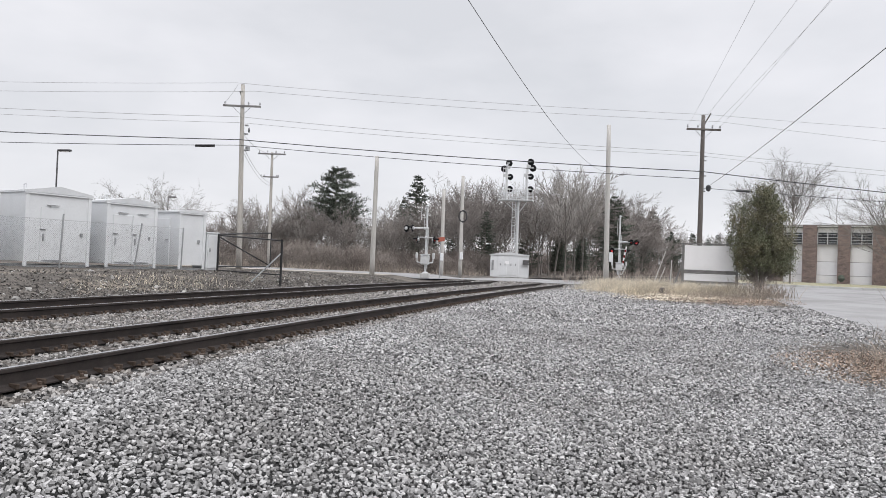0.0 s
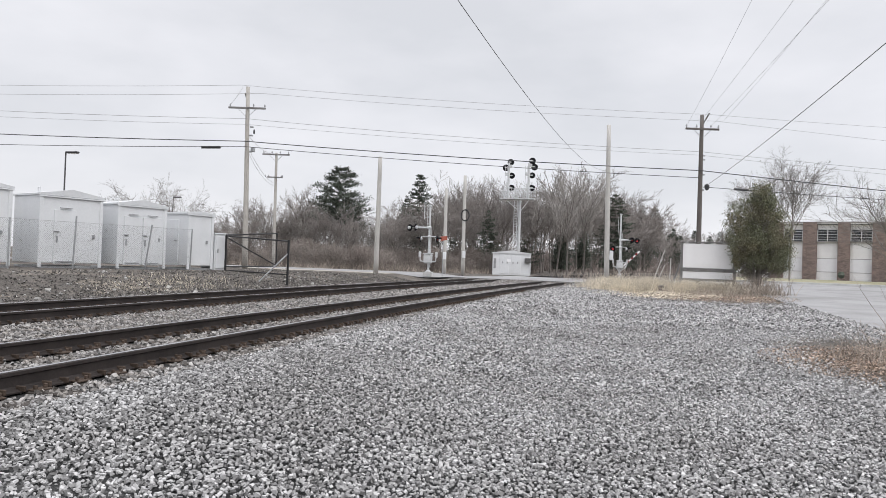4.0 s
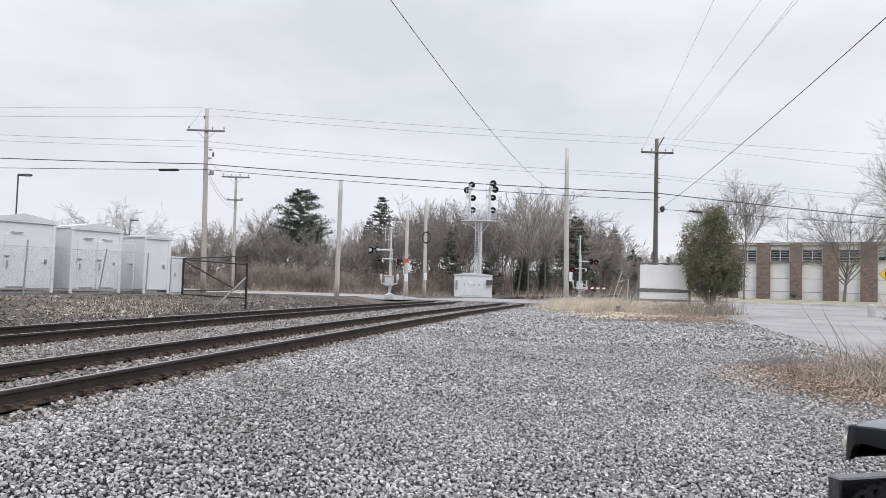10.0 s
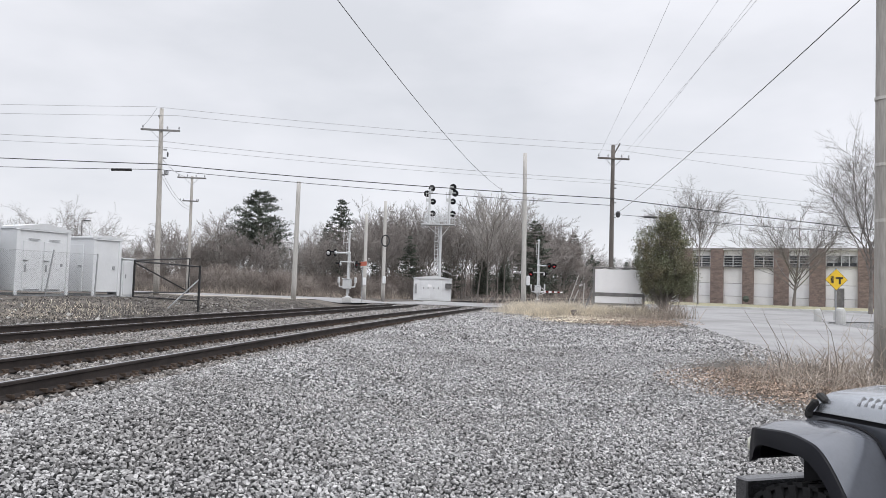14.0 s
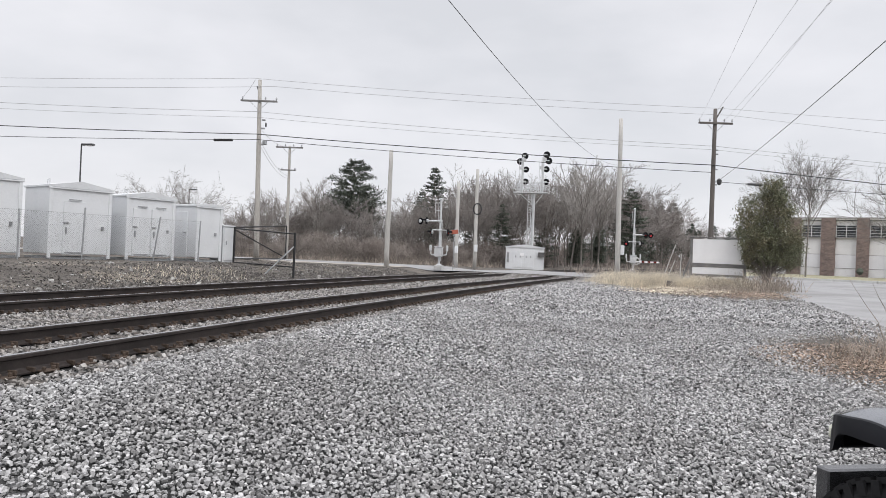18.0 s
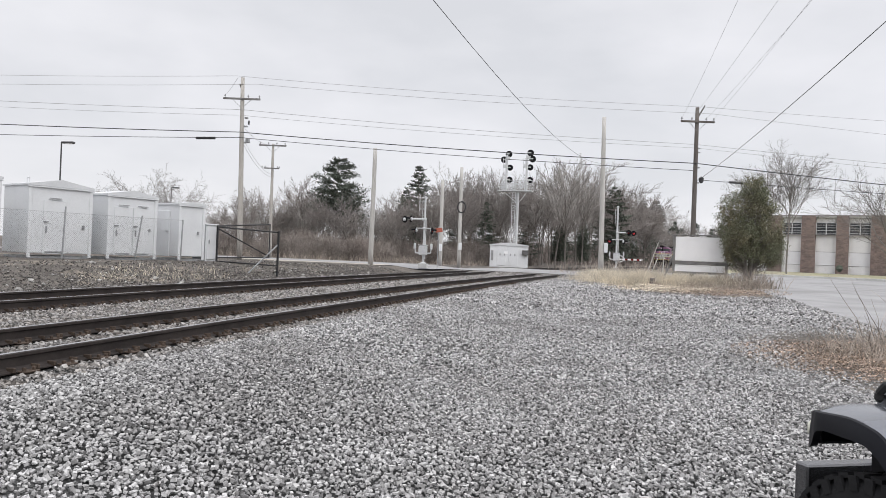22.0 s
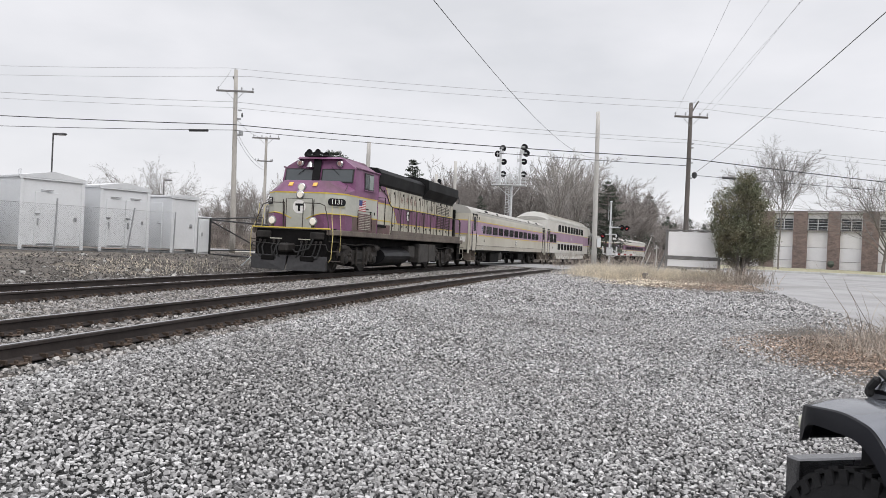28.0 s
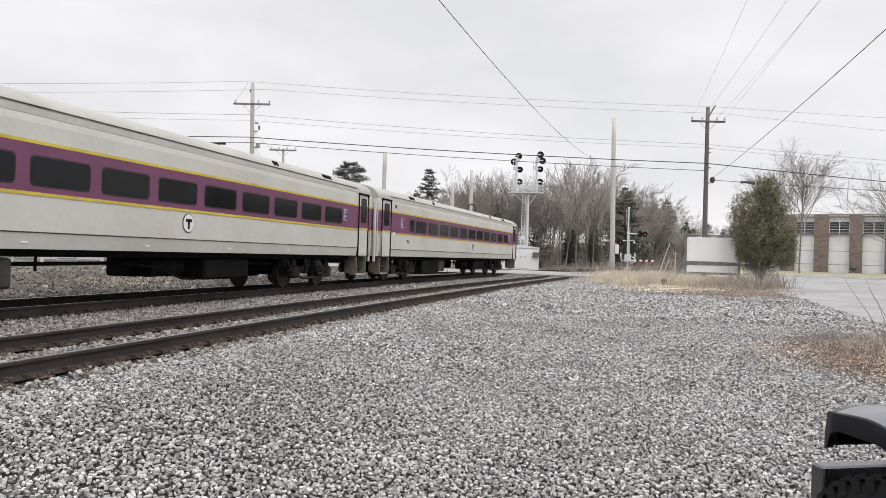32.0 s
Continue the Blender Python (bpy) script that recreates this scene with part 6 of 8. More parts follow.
        wing.f = [tuple(range(k2, 2 * k2)) if s > 0 else tuple(range(k2, 2 * k2))[::-1]] + [(i, (i + 1) % k2, k2 + (i + 1) % k2, k2 + i) for i in range(k2)]
        part("nose_wing", wing, M_LOCOPURPLE, c)
        part("wing_edge", G().path([(8.308, s * y_, z_) for y_, z_ in curve] + [(7.725, s * 1.462, 2.06), (7.1, s * 1.464, 2.05)], 0.02, 5), M_YSTRIPE, c)
    part("nose_centre", G().box((8.299, 0, 1.80), (0.008, 1.9, 0.53)), M_NOSECREAM, c)
    door = part("nose_door", G().box((8.304, 0, 2.05), (0.012, 0.95, 1.0), 0.004), M_NOSECREAM, c, "cream nose door")
    for y_ in (-0.49, 0.49):
        part("door_seam", G().box((8.308, y_, 2.05), (0.01, 0.018, 1.0)), M_GRIME, door)
    part("door_seam", G().box((8.308, 0, 2.55), (0.01, 0.98, 0.018)), M_GRIME, door)
    part("door_rail", G().path([(8.36, -0.55, 1.6), (8.38, -0.58, 2.5)], 0.015).path([(8.36, 0.55, 1.6), (8.38, 0.58, 2.52)], 0.015), M_UNDER, c)
    for z in (2.68, 2.94):
        x_ = 8.3 if z < 2.8 else 8.21
        part("headlight", G().lathe((x_, 0.03, z), [(0.15, -0.05), (0.15, 0.05), (0.12, 0.07)], (1, 0, 0), 18), M_CHROME, c)
        part("headlight_lens", G().lathe((x_ + 0.065, 0.03, z), [(0.115, 0), (0.08, 0.02)], (1, 0, 0), 14), M_HEADLIGHT, c)
    em = part("emblem", G().lathe((8.305, 0, 2.27), [(0.24, 0), (0.24, 0.014)], (1, 0, 0), 22), M_LOGOWHITE, c, "white round emblem")
    part("mark", G().box((8.322, 0, 2.34), (0.008, 0.28, 0.075)).box((8.322, 0, 2.24), (0.008, 0.08, 0.24)), M_LBLACK, em)
    # blower housing between the cab and the long hood
    for s in (-1, 1):
        part("housing_side", hull([(x, s * y_, z_) for x in (4.6, 2.95) for y_, z_ in ((0.9, 1.52), (1.38, 1.52), (1.38, 2.70), (0.9, 2.70))]), M_CREAM, c, "cream housing behind the cab")
        part("housing_slope", hull([(x, s * y_, z_) for x in (4.6, 2.95) for y_, z_ in ((0.9, 2.70), (1.38, 2.70), (1.34, 2.84), (1.0, 3.22), (0.9, 3.22))]), M_LOCOPURPLE, c, "sloping purple housing top")
        part("housing_stripe", G().box((3.78, s * 1.382, 2.71), (1.66, 0.012, 0.045)), M_YSTRIPE, c)
        part("housing_stripe", G().box((3.78, s * 1.382, 2.03), (1.66, 0.012, 0.045)), M_YSTRIPE, c)
        part("housing_grime", G().box((3.78, s * 1.381, 1.70), (1.66, 0.012, 0.36)), M_LOWER, c)
        part("air_intake", hull([(x, s * y_, z_) for x in (4.6, 3.35) for y_, z_ in ((0.2, 3.22), (1.02, 3.22), (1.02, 3.95), (0.5, 4.12), (0.2, 4.12))]), M_LBLACK, c, "black air intake box")
        part("access_door_frame", G().path([(4.5, s * 1.40, 1.86), (4.5, s * 1.40, 2.9), (3.62, s * 1.40, 2.95), (3.62, s * 1.40, 1.86), (4.5, s * 1.40, 1.86)], 0.016, 5), M_LBLACK, c)
        part("access_step", G().box((4.06, s * 1.42, 1.80), (0.95, 0.1, 0.08), 0.01), M_UNDER, c)
        part("handrail_bend", G().path([(4.55, s * 1.47, 3.3), (3.65, s * 1.47, 3.05), (3.3, s * 1.46, 2.75), (2.9, s * 1.45, 2.62)], 0.02, 6), M_GRIME, c)
    # frame, pilot and platforms
    part("frame", G().box((0, 0, 1.42), (17.6, 2.95, 0.19), 0.02), M_SILL, c, "grimy frame and walkway")
    part("frame_beam", G().box((0, 0, 1.22), (17.0, 1.7, 0.3), 0.02), M_UNDER, c)
    part("deck_edge", G().box((8.86, 0, 1.525), (0.06, 2.9, 0.045), 0.01), M_YSTRIPE, c)
    part("end_sheet", G().box((8.76, 0, 1.02), (0.1, 2.6, 0.94), 0.02), M_UNDER, c)
    part("rear_end_sheet", G().box((-8.78, 0, 1.0), (0.1, 2.7, 0.9), 0.02), M_UNDER, c)
    for s in (-1, 1):
        part("plough", hull([(9.16, s * 0.03, 0.1), (9.0, s * 1.36, 0.12), (8.93, s * 1.40, 0.60), (9.0, s * 0.03, 0.60), (8.8, s * 1.38, 0.12), (8.8, s * 0.03, 0.60)]), M_PLOUGH, c, "worn snow plough blade")
        part("plough_brace", G().box((9.03, s * 0.72, 0.5), (0.05, 0.5, 0.16), 0.02), M_UNDER, c)
        for k_, y_ in enumerate((0.42, 0.60, 0.95, 1.12)):
            part("air_hose", G().path([(8.86, s * y_, 1.02), (8.98, s * (y_ + 0.03), 0.86), (9.02, s * (y_ - 0.05), 0.6 - 0.05 * (k_ % 2)), (8.98, s * (y_ - 0.18), 0.5)], 0.024), M_RUBBER, c)
            part("hose_tap", G().box((8.86, s * y_, 1.06), (0.06, 0.09, 0.1), 0.02), M_TRUCKBROWN if k_ % 2 else M_TRUCK, c)
        part("pilot_box", G().box((8.86, s * 0.98, 1.28), (0.12, 0.5, 0.24), 0.03), M_TRUCK, c)
        part("cut_lever", G().path([(8.9, s * 0.2, 0.92), (8.95, s * 0.7, 0.98), (8.95, s * 1.35, 1.0), (8.95, s * 1.42, 0.8)], 0.014), M_WHEEL, c)
        part("pilot_bar", G().tube((8.88, s * 0.3, 1.15), (8.88, s * 0.75, 1.15), 0.018, n=5), M_CREAM, c)
        for e in (1, -1):
            st = part("steps", G().box((e * 8.45, s * 1.33, 1.0), (0.62, 0.05, 1.1), 0.01), M_UNDER, c)
            for k in range(3):
                part("step", G().box((e * 8.45, s * 1.42, 0.45 + k * 0.33), (0.6, 0.25, 0.03), 0.006), M_GRIME, st)
            part("grab_iron", G().path([(e * 8.80, s * 1.40, 0.42), (e * 8.84, s * 1.5, 0.55), (e * 8.80, s * 1.52, 1.4), (e * 8.62, s * 1.38, 1.85), (e * 8.60, s * 1.36, 2.32)], 0.011), M_YPALE if e > 0 else M_CREAM, c)
            part("grab_iron", G().path([(e * 8.14, s * 1.5, 0.75), (e * 8.14, s * 1.52, 1.4), (e * 8.12, s * 1.46, 1.9), (e * 8.1, s * 1.42, 2.3), (e * 7.8, s * 1.46, 2.33)], 0.011), M_YPALE if e > 0 else M_CREAM, c)
            part("hose", G().path([(e * 8.85, s * 0.5, 0.95), (e * 9.0, s * 0.52, 0.65), (e * 9.0, s * 0.4, 0.4), (e * 8.95, s * 0.25, 0.35)], 0.025), M_RUBBER, c)
    part("side_curtain", G().box((0, 0, 1.12), (16.4, 1.9, 0.3), 0.02), M_UNDER, c)
    part("coupler", G().box((9.05, 0, 0.86), (0.7, 0.34, 0.3), 0.06), M_TRUCK, c)
    part("mu_cables", G().path([(8.85, 0.9, 1.3), (9.0, 0.75, 0.85), (9.0, 0.3, 0.7), (8.95, -0.1, 1.0)], 0.03), M_RUBBER, c)
    for s in (-1, 1):
        part("front_rail", G().path([(8.80, s * 1.38, 1.3), (8.80, s * 1.32, 1.8), (8.72, s * 1.15, 2.3), (8.7, s * 0.95, 2.38), (8.7, s * 0.35, 2.38), (8.72, s * 0.35, 1.55)], 0.016), M_GRIME, c)
    # long hood
    HW = 0.98
    part("hood_lower", G().box((-2.6, 0, 1.78), (11.4, 2 * HW, 0.48), 0.01), M_CREAM, c, "cream lower hood side")
    part("hood_band", G().box((-2.6, 0, 2.37), (11.4, 2 * HW, 0.70), 0.01), M_LOCOPURPLE, c, "purple hood band")
    part("hood_upper", G().box((-2.6, 0, 3.13), (11.4, 2 * HW, 0.82), 0.01), M_CREAM, c, "cream upper hood side")
    for s in (-1, 1):
        for z in (2.02, 2.72):
            part("stripe", G().box((-2.6, s * (HW + 0.003), z), (11.4, 0.012, 0.045)), M_YSTRIPE, c)
        sw = [(3.1, 2.74), (3.1, 3.54), (2.62, 3.54), (1.84, 2.74)]
        part("cream_wedge", G().prism([(3.1, 2.04), (3.1, 2.70), (1.6, 2.70), (0.97, 2.04)], s * (HW + 0.003), s * (HW + 0.0055), "y"), M_CREAM, c)
        part("wedge_edge", G().prism([(1.6, 2.70), (1.56, 2.70), (0.93, 2.04), (0.97, 2.04)], s * (HW + 0.003), s * (HW + 0.011), "y"), M_YSTRIPE, c)
        part("purple_sweep", G().prism(sw, s * (HW + 0.006), s * (HW + 0.012), "y"), M_LOCOPURPLE, c)
        part("sweep_edge", G().prism([(2.62, 3.54), (2.58, 3.54), (1.80, 2.74), (1.84, 2.74)], s * (HW + 0.006), s * (HW + 0.016), "y"), M_YSTRIPE, c)
        for k in range(18):
            x = 2.8 - k * 0.6
            part("door_seam", G().box((x - 0.3, s * (HW + 0.014), 2.5), (0.013, 0.014, 1.8)), M_SILL, c)
            part("grime_streak", G().box((x - 0.02 - 0.1 * (k % 3), s * (HW + 0.012), 3.05 + 0.09 * (k % 4)), (0.035, 0.008, 0.24)), M_SILL, c)
            part("grime_streak", G().box((x + 0.05 - 0.09 * (k % 2), s * (HW + 0.012), 2.4 + 0.1 * (k % 3)), (0.035, 0.008, 0.2)), M_SILL, c)
            if k % 2 == 0:
                part("latch", G().box((x - 0.12, s * (HW + 0.02), 3.3), (0.08, 0.03, 0.1), 0.01), M_UNDER, c)
            part("latch", G().box((x - 0.1, s * (HW + 0.02), 1.92 if k % 3 else 2.66), (0.07, 0.03, 0.09), 0.01), M_UNDER, c)
        for k in range(3):
            gr = part("radiator_grille", G().box((-5.4 - k * 0.85, s * (HW + 0.012), 3.0), (0.7, 0.02, 0.46)), M_GRIME, c)
            for q in range(6):
                part("louvre", G().box((-5.4 - k * 0.85, s * (HW + 0.028), 2.8 + q * 0.08), (0.68, 0.02, 0.04)), M_CREAM, gr)
            gr = part("radiator_grille", G().box((-5.4 - k * 0.85, s * (HW + 0.012), 2.36), (0.7, 0.02, 0.6)), M_GRIME, c)
            for q in range(7):
                part("louvre", G().box((-5.4 - k * 0.85, s * (HW + 0.028), 2.11 + q * 0.083), (0.68, 0.02, 0.04)), M_LOCOPURPLE, gr)
        roundel(c, -0.5, 2.42, HW + 0.014, s, 0.21)
        for k in range(4):
            xk = 0.4 - k * 0.62 if s > 0 else -1.46 + k * 0.62
            part("letter_bar", G().box((xk - 0.09, s * (HW + 0.016), 3.08), (0.028, 0.008, 0.27)).box((xk + 0.09, s * (HW + 0.016), 3.08), (0.028, 0.008, 0.27)).box((xk, s * (HW + 0.016), 3.08), (0.18, 0.008, 0.03)), M_REDBROWN, c)
        part("lettering", lettering("1131", 0.34, M_GRIME), None, c, at=pose(-4.1, s * (HW + 0.02), 2.98, 90, 0, 180 if s > 0 else 0))
        # black flared top
        fl = [(HW, 3.36), (HW + 0.02, 3.45), (1.30, 3.82), (1.28, 4.25), (0.9, 4.38), (0.0, 4.42), (0.0, 3.36)]
        part("flared_top", G().prism([(s * u, w) for u, w in fl], -8.2, -2.6), M_LBLACK, c, "black flared radiator top")
        fl = [(HW + 0.004, 3.46), (1.04, 3.56), (1.08, 4.0), (0.9, 4.18), (0.0, 4.24), (0.0, 3.46)]
        part("hood_top", G().prism([(s * u, w) for u, w in fl], -2.6, 3.4), M_LBLACK, c, "black hood top")
        # walkway handrail
        rail = G()
        pts = [(2.9, s * 1.45, 2.62), (-7.9, s * 1.45, 2.62), (-8.25, s * 1.45, 2.5), (-8.3, s * 1.45, 1.6)]
        rail.path(pts, 0.02)
        part("handrail", rail, M_BOX, c)
        for k in range(11):
            x = 2.9 - k * 1.1
            part("stanchion", G().tube((x, s * 1.45, 1.6), (x, s * 1.45, 2.62), 0.02, n=6), M_GRIME, c)
        part("side_skirt", G().box((-2.6, s * 1.455, 1.60), (11.2, 0.03, 0.17), 0.006), M_SILL, c, "grimy walkway edge")
    part("roof_fan", G().lathe((-6.9, 0, 4.38), [(0.6, 0), (0.6, 0.1), (0.5, 0.12)], (0, 0, 1), 20), M_LBLACK, c)
    part("roof_fan", G().lathe((-5.2, 0, 4.38), [(0.6, 0), (0.6, 0.1), (0.5, 0.12)], (0, 0, 1), 20), M_LBLACK, c)
    part("exhaust_stack", G().box((0.2, 0, 4.26), (1.0, 0.4, 0.2), 0.04), M_LBLACK, c)
    part("rear_horn", G().tube((-7.9, 0.3, 4.4), (-7.9, 0.3, 4.75), 0.04, n=6).lathe((-7.9, 0.3, 4.72), [(0.05, 0), (0.12, 0.18)], (1, 0, 0), 10), M_LBLACK, c)
    for k, (dy, dx) in enumerate(((-0.62, 0.15), (-0.44, 0.36), (-0.26, 0.2), (-0.08, 0.4), (0.12, 0.1))):
        part("horn", G().lathe((6.25 + dx, dy, 4.27 + 0.06 * (k % 2)), [(0.045, -0.3), (0.05, 0.0), (0.08, 0.16), (0.12, 0.22), (0.06, 0.2)], (1, 0, 0), 12), M_LBLACK, c)
    part("bell", G().lathe((6.86, -0.35, 3.78), [(0.15, 0), (0.13, 0.05), (0.09, 0.14), (0.07, 0.2), (0.02, 0.22)], (0, 0, 1), 14), M_CHROME, c)
    part("antenna_plate", G().box((5.1, 0, 4.24), (0.9, 1.1, 0.07), 0.02), M_LBLACK, c)
    # trucks and tank
    tank = [(1.42 * math.sin(a), 0.63 - 0.49 * math.cos(a)) for a in np.linspace(math.pi, -math.pi, 25)[:-1]]
    part("fuel_tank", G().prism(tank[::-1], 0.2, 3.45), M_TANK, c, "black rounded fuel tank")
    # black blocks added to fill the shaded, see-through space behind each end sheet
    part("pilot_frame", G().box((7.75, 0, 0.85), (2.0, 2.3, 0.8), 0.03), M_UNDER, c)
    part("pilot_frame", G().box((-7.75, 0, 0.85), (2.0, 2.3, 0.8), 0.03), M_UNDER, c)
    for s in (-1, 1):
        part("air_reservoir", G().box((-0.35, s * 1.0, 0.8), (0.9, 0.6, 0.55), 0.05), M_BOX, c)
        part("equipment_box", G().box((-1.75, s * 1.15, 0.76), (1.45, 0.55, 0.86), 0.04), M_BOX, c)
        part("equipment_box", G().box((-3.15, s * 1.15, 0.78), (1.1, 0.55, 0.82), 0.04), M_BOX, c)
    for e in (-1, 1):
        x = 5.75 if e > 0 else -5.65
        # the long inner box is added as the shadow between the wheels
        t = part("truck", G().box((x, 0, 0.75), (1.2, 2.2, 0.35), 0.05).box((x, 0, 0.86), (4.0, 1.25, 0.72), 0.05), M_UNDER, c, "four-wheel locomotive truck")
        for s in (-1, 1):
            part("side_frame", G().prism([(x - 1.95, 0.62), (x - 1.95, 0.82), (x - 1.6, 1.0), (x - 0.9, 0.98), (x - 0.6, 0.84), (x + 0.6, 0.84), (x + 0.9, 0.98), (x + 1.6, 1.0), (x + 1.95, 0.82), (x + 1.95, 0.62), (x + 1.0, 0.66), (x + 0.7, 0.40), (x - 0.7, 0.40), (x - 1.0, 0.66)], s * 1.02, s * 1.2, "y"), M_TRUCKBROWN, t)
            part("brake_beam", G().box((x, s * 1.22, 0.36), (1.5, 0.06, 0.07), 0.02), M_TRUCKBROWN, t)
            part("sand_pipe", G().path([(x + 1.75, s * 1.2, 1.1), (x + 1.9, s * 1.2, 0.6), (x + 1.8, s * 0.95, 0.15)], 0.025), M_TRUCKBROWN, t)
            part("bolster_spring", G().box((x, s * 1.2, 0.62), (0.62, 0.14, 0.3), 0.04), M_TRUCK, t)
            part("air_pipe", G().path([(x - 1.8, s * 1.28, 1.04), (x - 0.4, s * 1.28, 1.08), (x + 0.5, s * 1.28, 1.02), (x + 1.7, s * 1.28, 1.06)], 0.022), M_TRUCK, t)
            for a in (-1.37, 1.37):
                part("journal_cap", G().lathe((x + a, s * 1.29, 0.50), [(0.15, 0), (0.14, 0.05), (0.06, 0.07)], (0, s, 0), 12), M_TRUCK, t)
                part("brake_hanger", G().box((x + a * 0.55, s * 1.24, 0.55), (0.08, 0.08, 0.55), 0.02, tilt=(0, 12 if a > 0 else -12, 0)), M_TRUCKBROWN, t)
                part("brake_shoe", G().box((x + a * 0.62 , s * 0.9, 0.5), (0.12, 0.2, 0.36), 0.04), M_TRUCK, t)
                part("journal_box", G().box((x + a, s * 1.14, 0.52), (0.42, 0.3, 0.42), 0.08), M_TRUCKBROWN, t)
                part("spring", G().lathe((x + a * 0.62, s * 1.14, 0.42), [(0.14, 0), (0.16, 0.08), (0.13, 0.16), (0.16, 0.24), (0.13, 0.32)], (0, 0, 1), 10), M_TRUCKBROWN, t)
                part("brake_cylinder", G().tube((x + a * 1.0, s * 1.26, 0.92), (x + a * 1.35, s * 1.26, 0.92), 0.1, n=10), M_TRUCKBROWN, t)
            for u in (-0.35, 0.35):
                part("swing_hanger", G().box((x + u, s * 1.27, 0.6), (0.07, 0.07, 0.7), 0.02), M_TRUCKBROWN, t)
        for a in (-1.37, 1.37):
            wheelset(t, x + a, 0.51)
    return c


loco = locomotive()
coach_a = coach("beige single-deck coach with a purple window band", M_PURPLE, "622", 7.87, 0.53, M_BEIGE, 0.02)
coach_b = bilevel("pale grey double-deck coach with a purple band")
coach_c = coach("beige single-deck coach with a dark plum window band", M_PLUM, "213", 7.33, 0.54, M_BEIGE3)
coach_d = coach("beige single-deck coach at the rear of the train", M_PLUM, "215", 7.33, 0.54, M_BEIGE3)


# ---- parked off-road car ----
# one car paint in two tones: the first paler, sky reflection in its colour
M_JEEP_LIT = M("metallic_grey_car_paint", (0.46, 0.48, 0.51), 0.26, 0.8, var=0.05, scale=2, fine=60, bump=0.0, spec=0.6)
M_FPAINT = M("dark_blue_grey_fender_paint", (0.13, 0.138, 0.158), 0.15, 0.3, var=0.05, scale=2, fine=60, bump=0.0, spec=1.0)
M_PLASTIC = M("black_textured_plastic", (0.022, 0.022, 0.024), 0.28, var=0.12, scale=5, fine=200, bump=0.15, bdist=0.002)
M_BUMPER = M("dark_steel_bumper", (0.15, 0.15, 0.156), 0.26, 0.85, var=0.1, scale=5, fine=200, bump=0.05, bdist=0.001, spec=1.0)
M_TYRE = M("tyre_rubber", (0.016, 0.016, 0.017), 0.85, spec=0.2, var=0.15, scale=5, fine=60)
M_FENDER = M("satin_black_fender", (0.012, 0.0125, 0.016), 0.42, var=0.08, scale=3, fine=120, bump=0.05, bdist=0.001, spec=0.12)
M_LENS = M("pale_yellow_lens", (0.72, 0.72, 0.60), 0.2, var=0.05, bump=0)
M_DECAL = M("grey_hood_decal", (0.20, 0.205, 0.215), 0.6, var=0.05, bump=0)


def loft(rings, closed=True):
    g = G()
    n = len(rings[0])
    for r in rings:
        g.v += [tuple(p) for p in r]
    for k in range(len(rings) - 1):
        for i in range(n if closed else n - 1):
            j = (i + 1) % n
            g.f.append((k * n + i, k * n + j, (k + 1) * n + j, (k + 1) * n + i))
    if closed:
        g.f += [tuple(range(n))[::-1], tuple(range((len(rings) - 1) * n, len(rings) * n))]
    return g


def dense(rows, n=4):
    """Rounds the run of rings with a spline."""
    a = np.array(rows)
    out = []
    for k in range(len(a) - 1):
        p0, p1, p2, p3 = a[max(k - 1, 0)], a[k], a[k + 1], a[min(k + 2, len(a) - 1)]
        for i in range(n):
            t = i / n
            out.append(0.5 * (2 * p1 + (p2 - p0) * t + (2 * p0 - 5 * p1 + 4 * p2 - p3) * t**2 + (3 * p1 - p0 - 3 * p2 + p3) * t**3))
    out.append(a[-1])
    return [[tuple(float(c) for c in q) for q in r] for r in out]


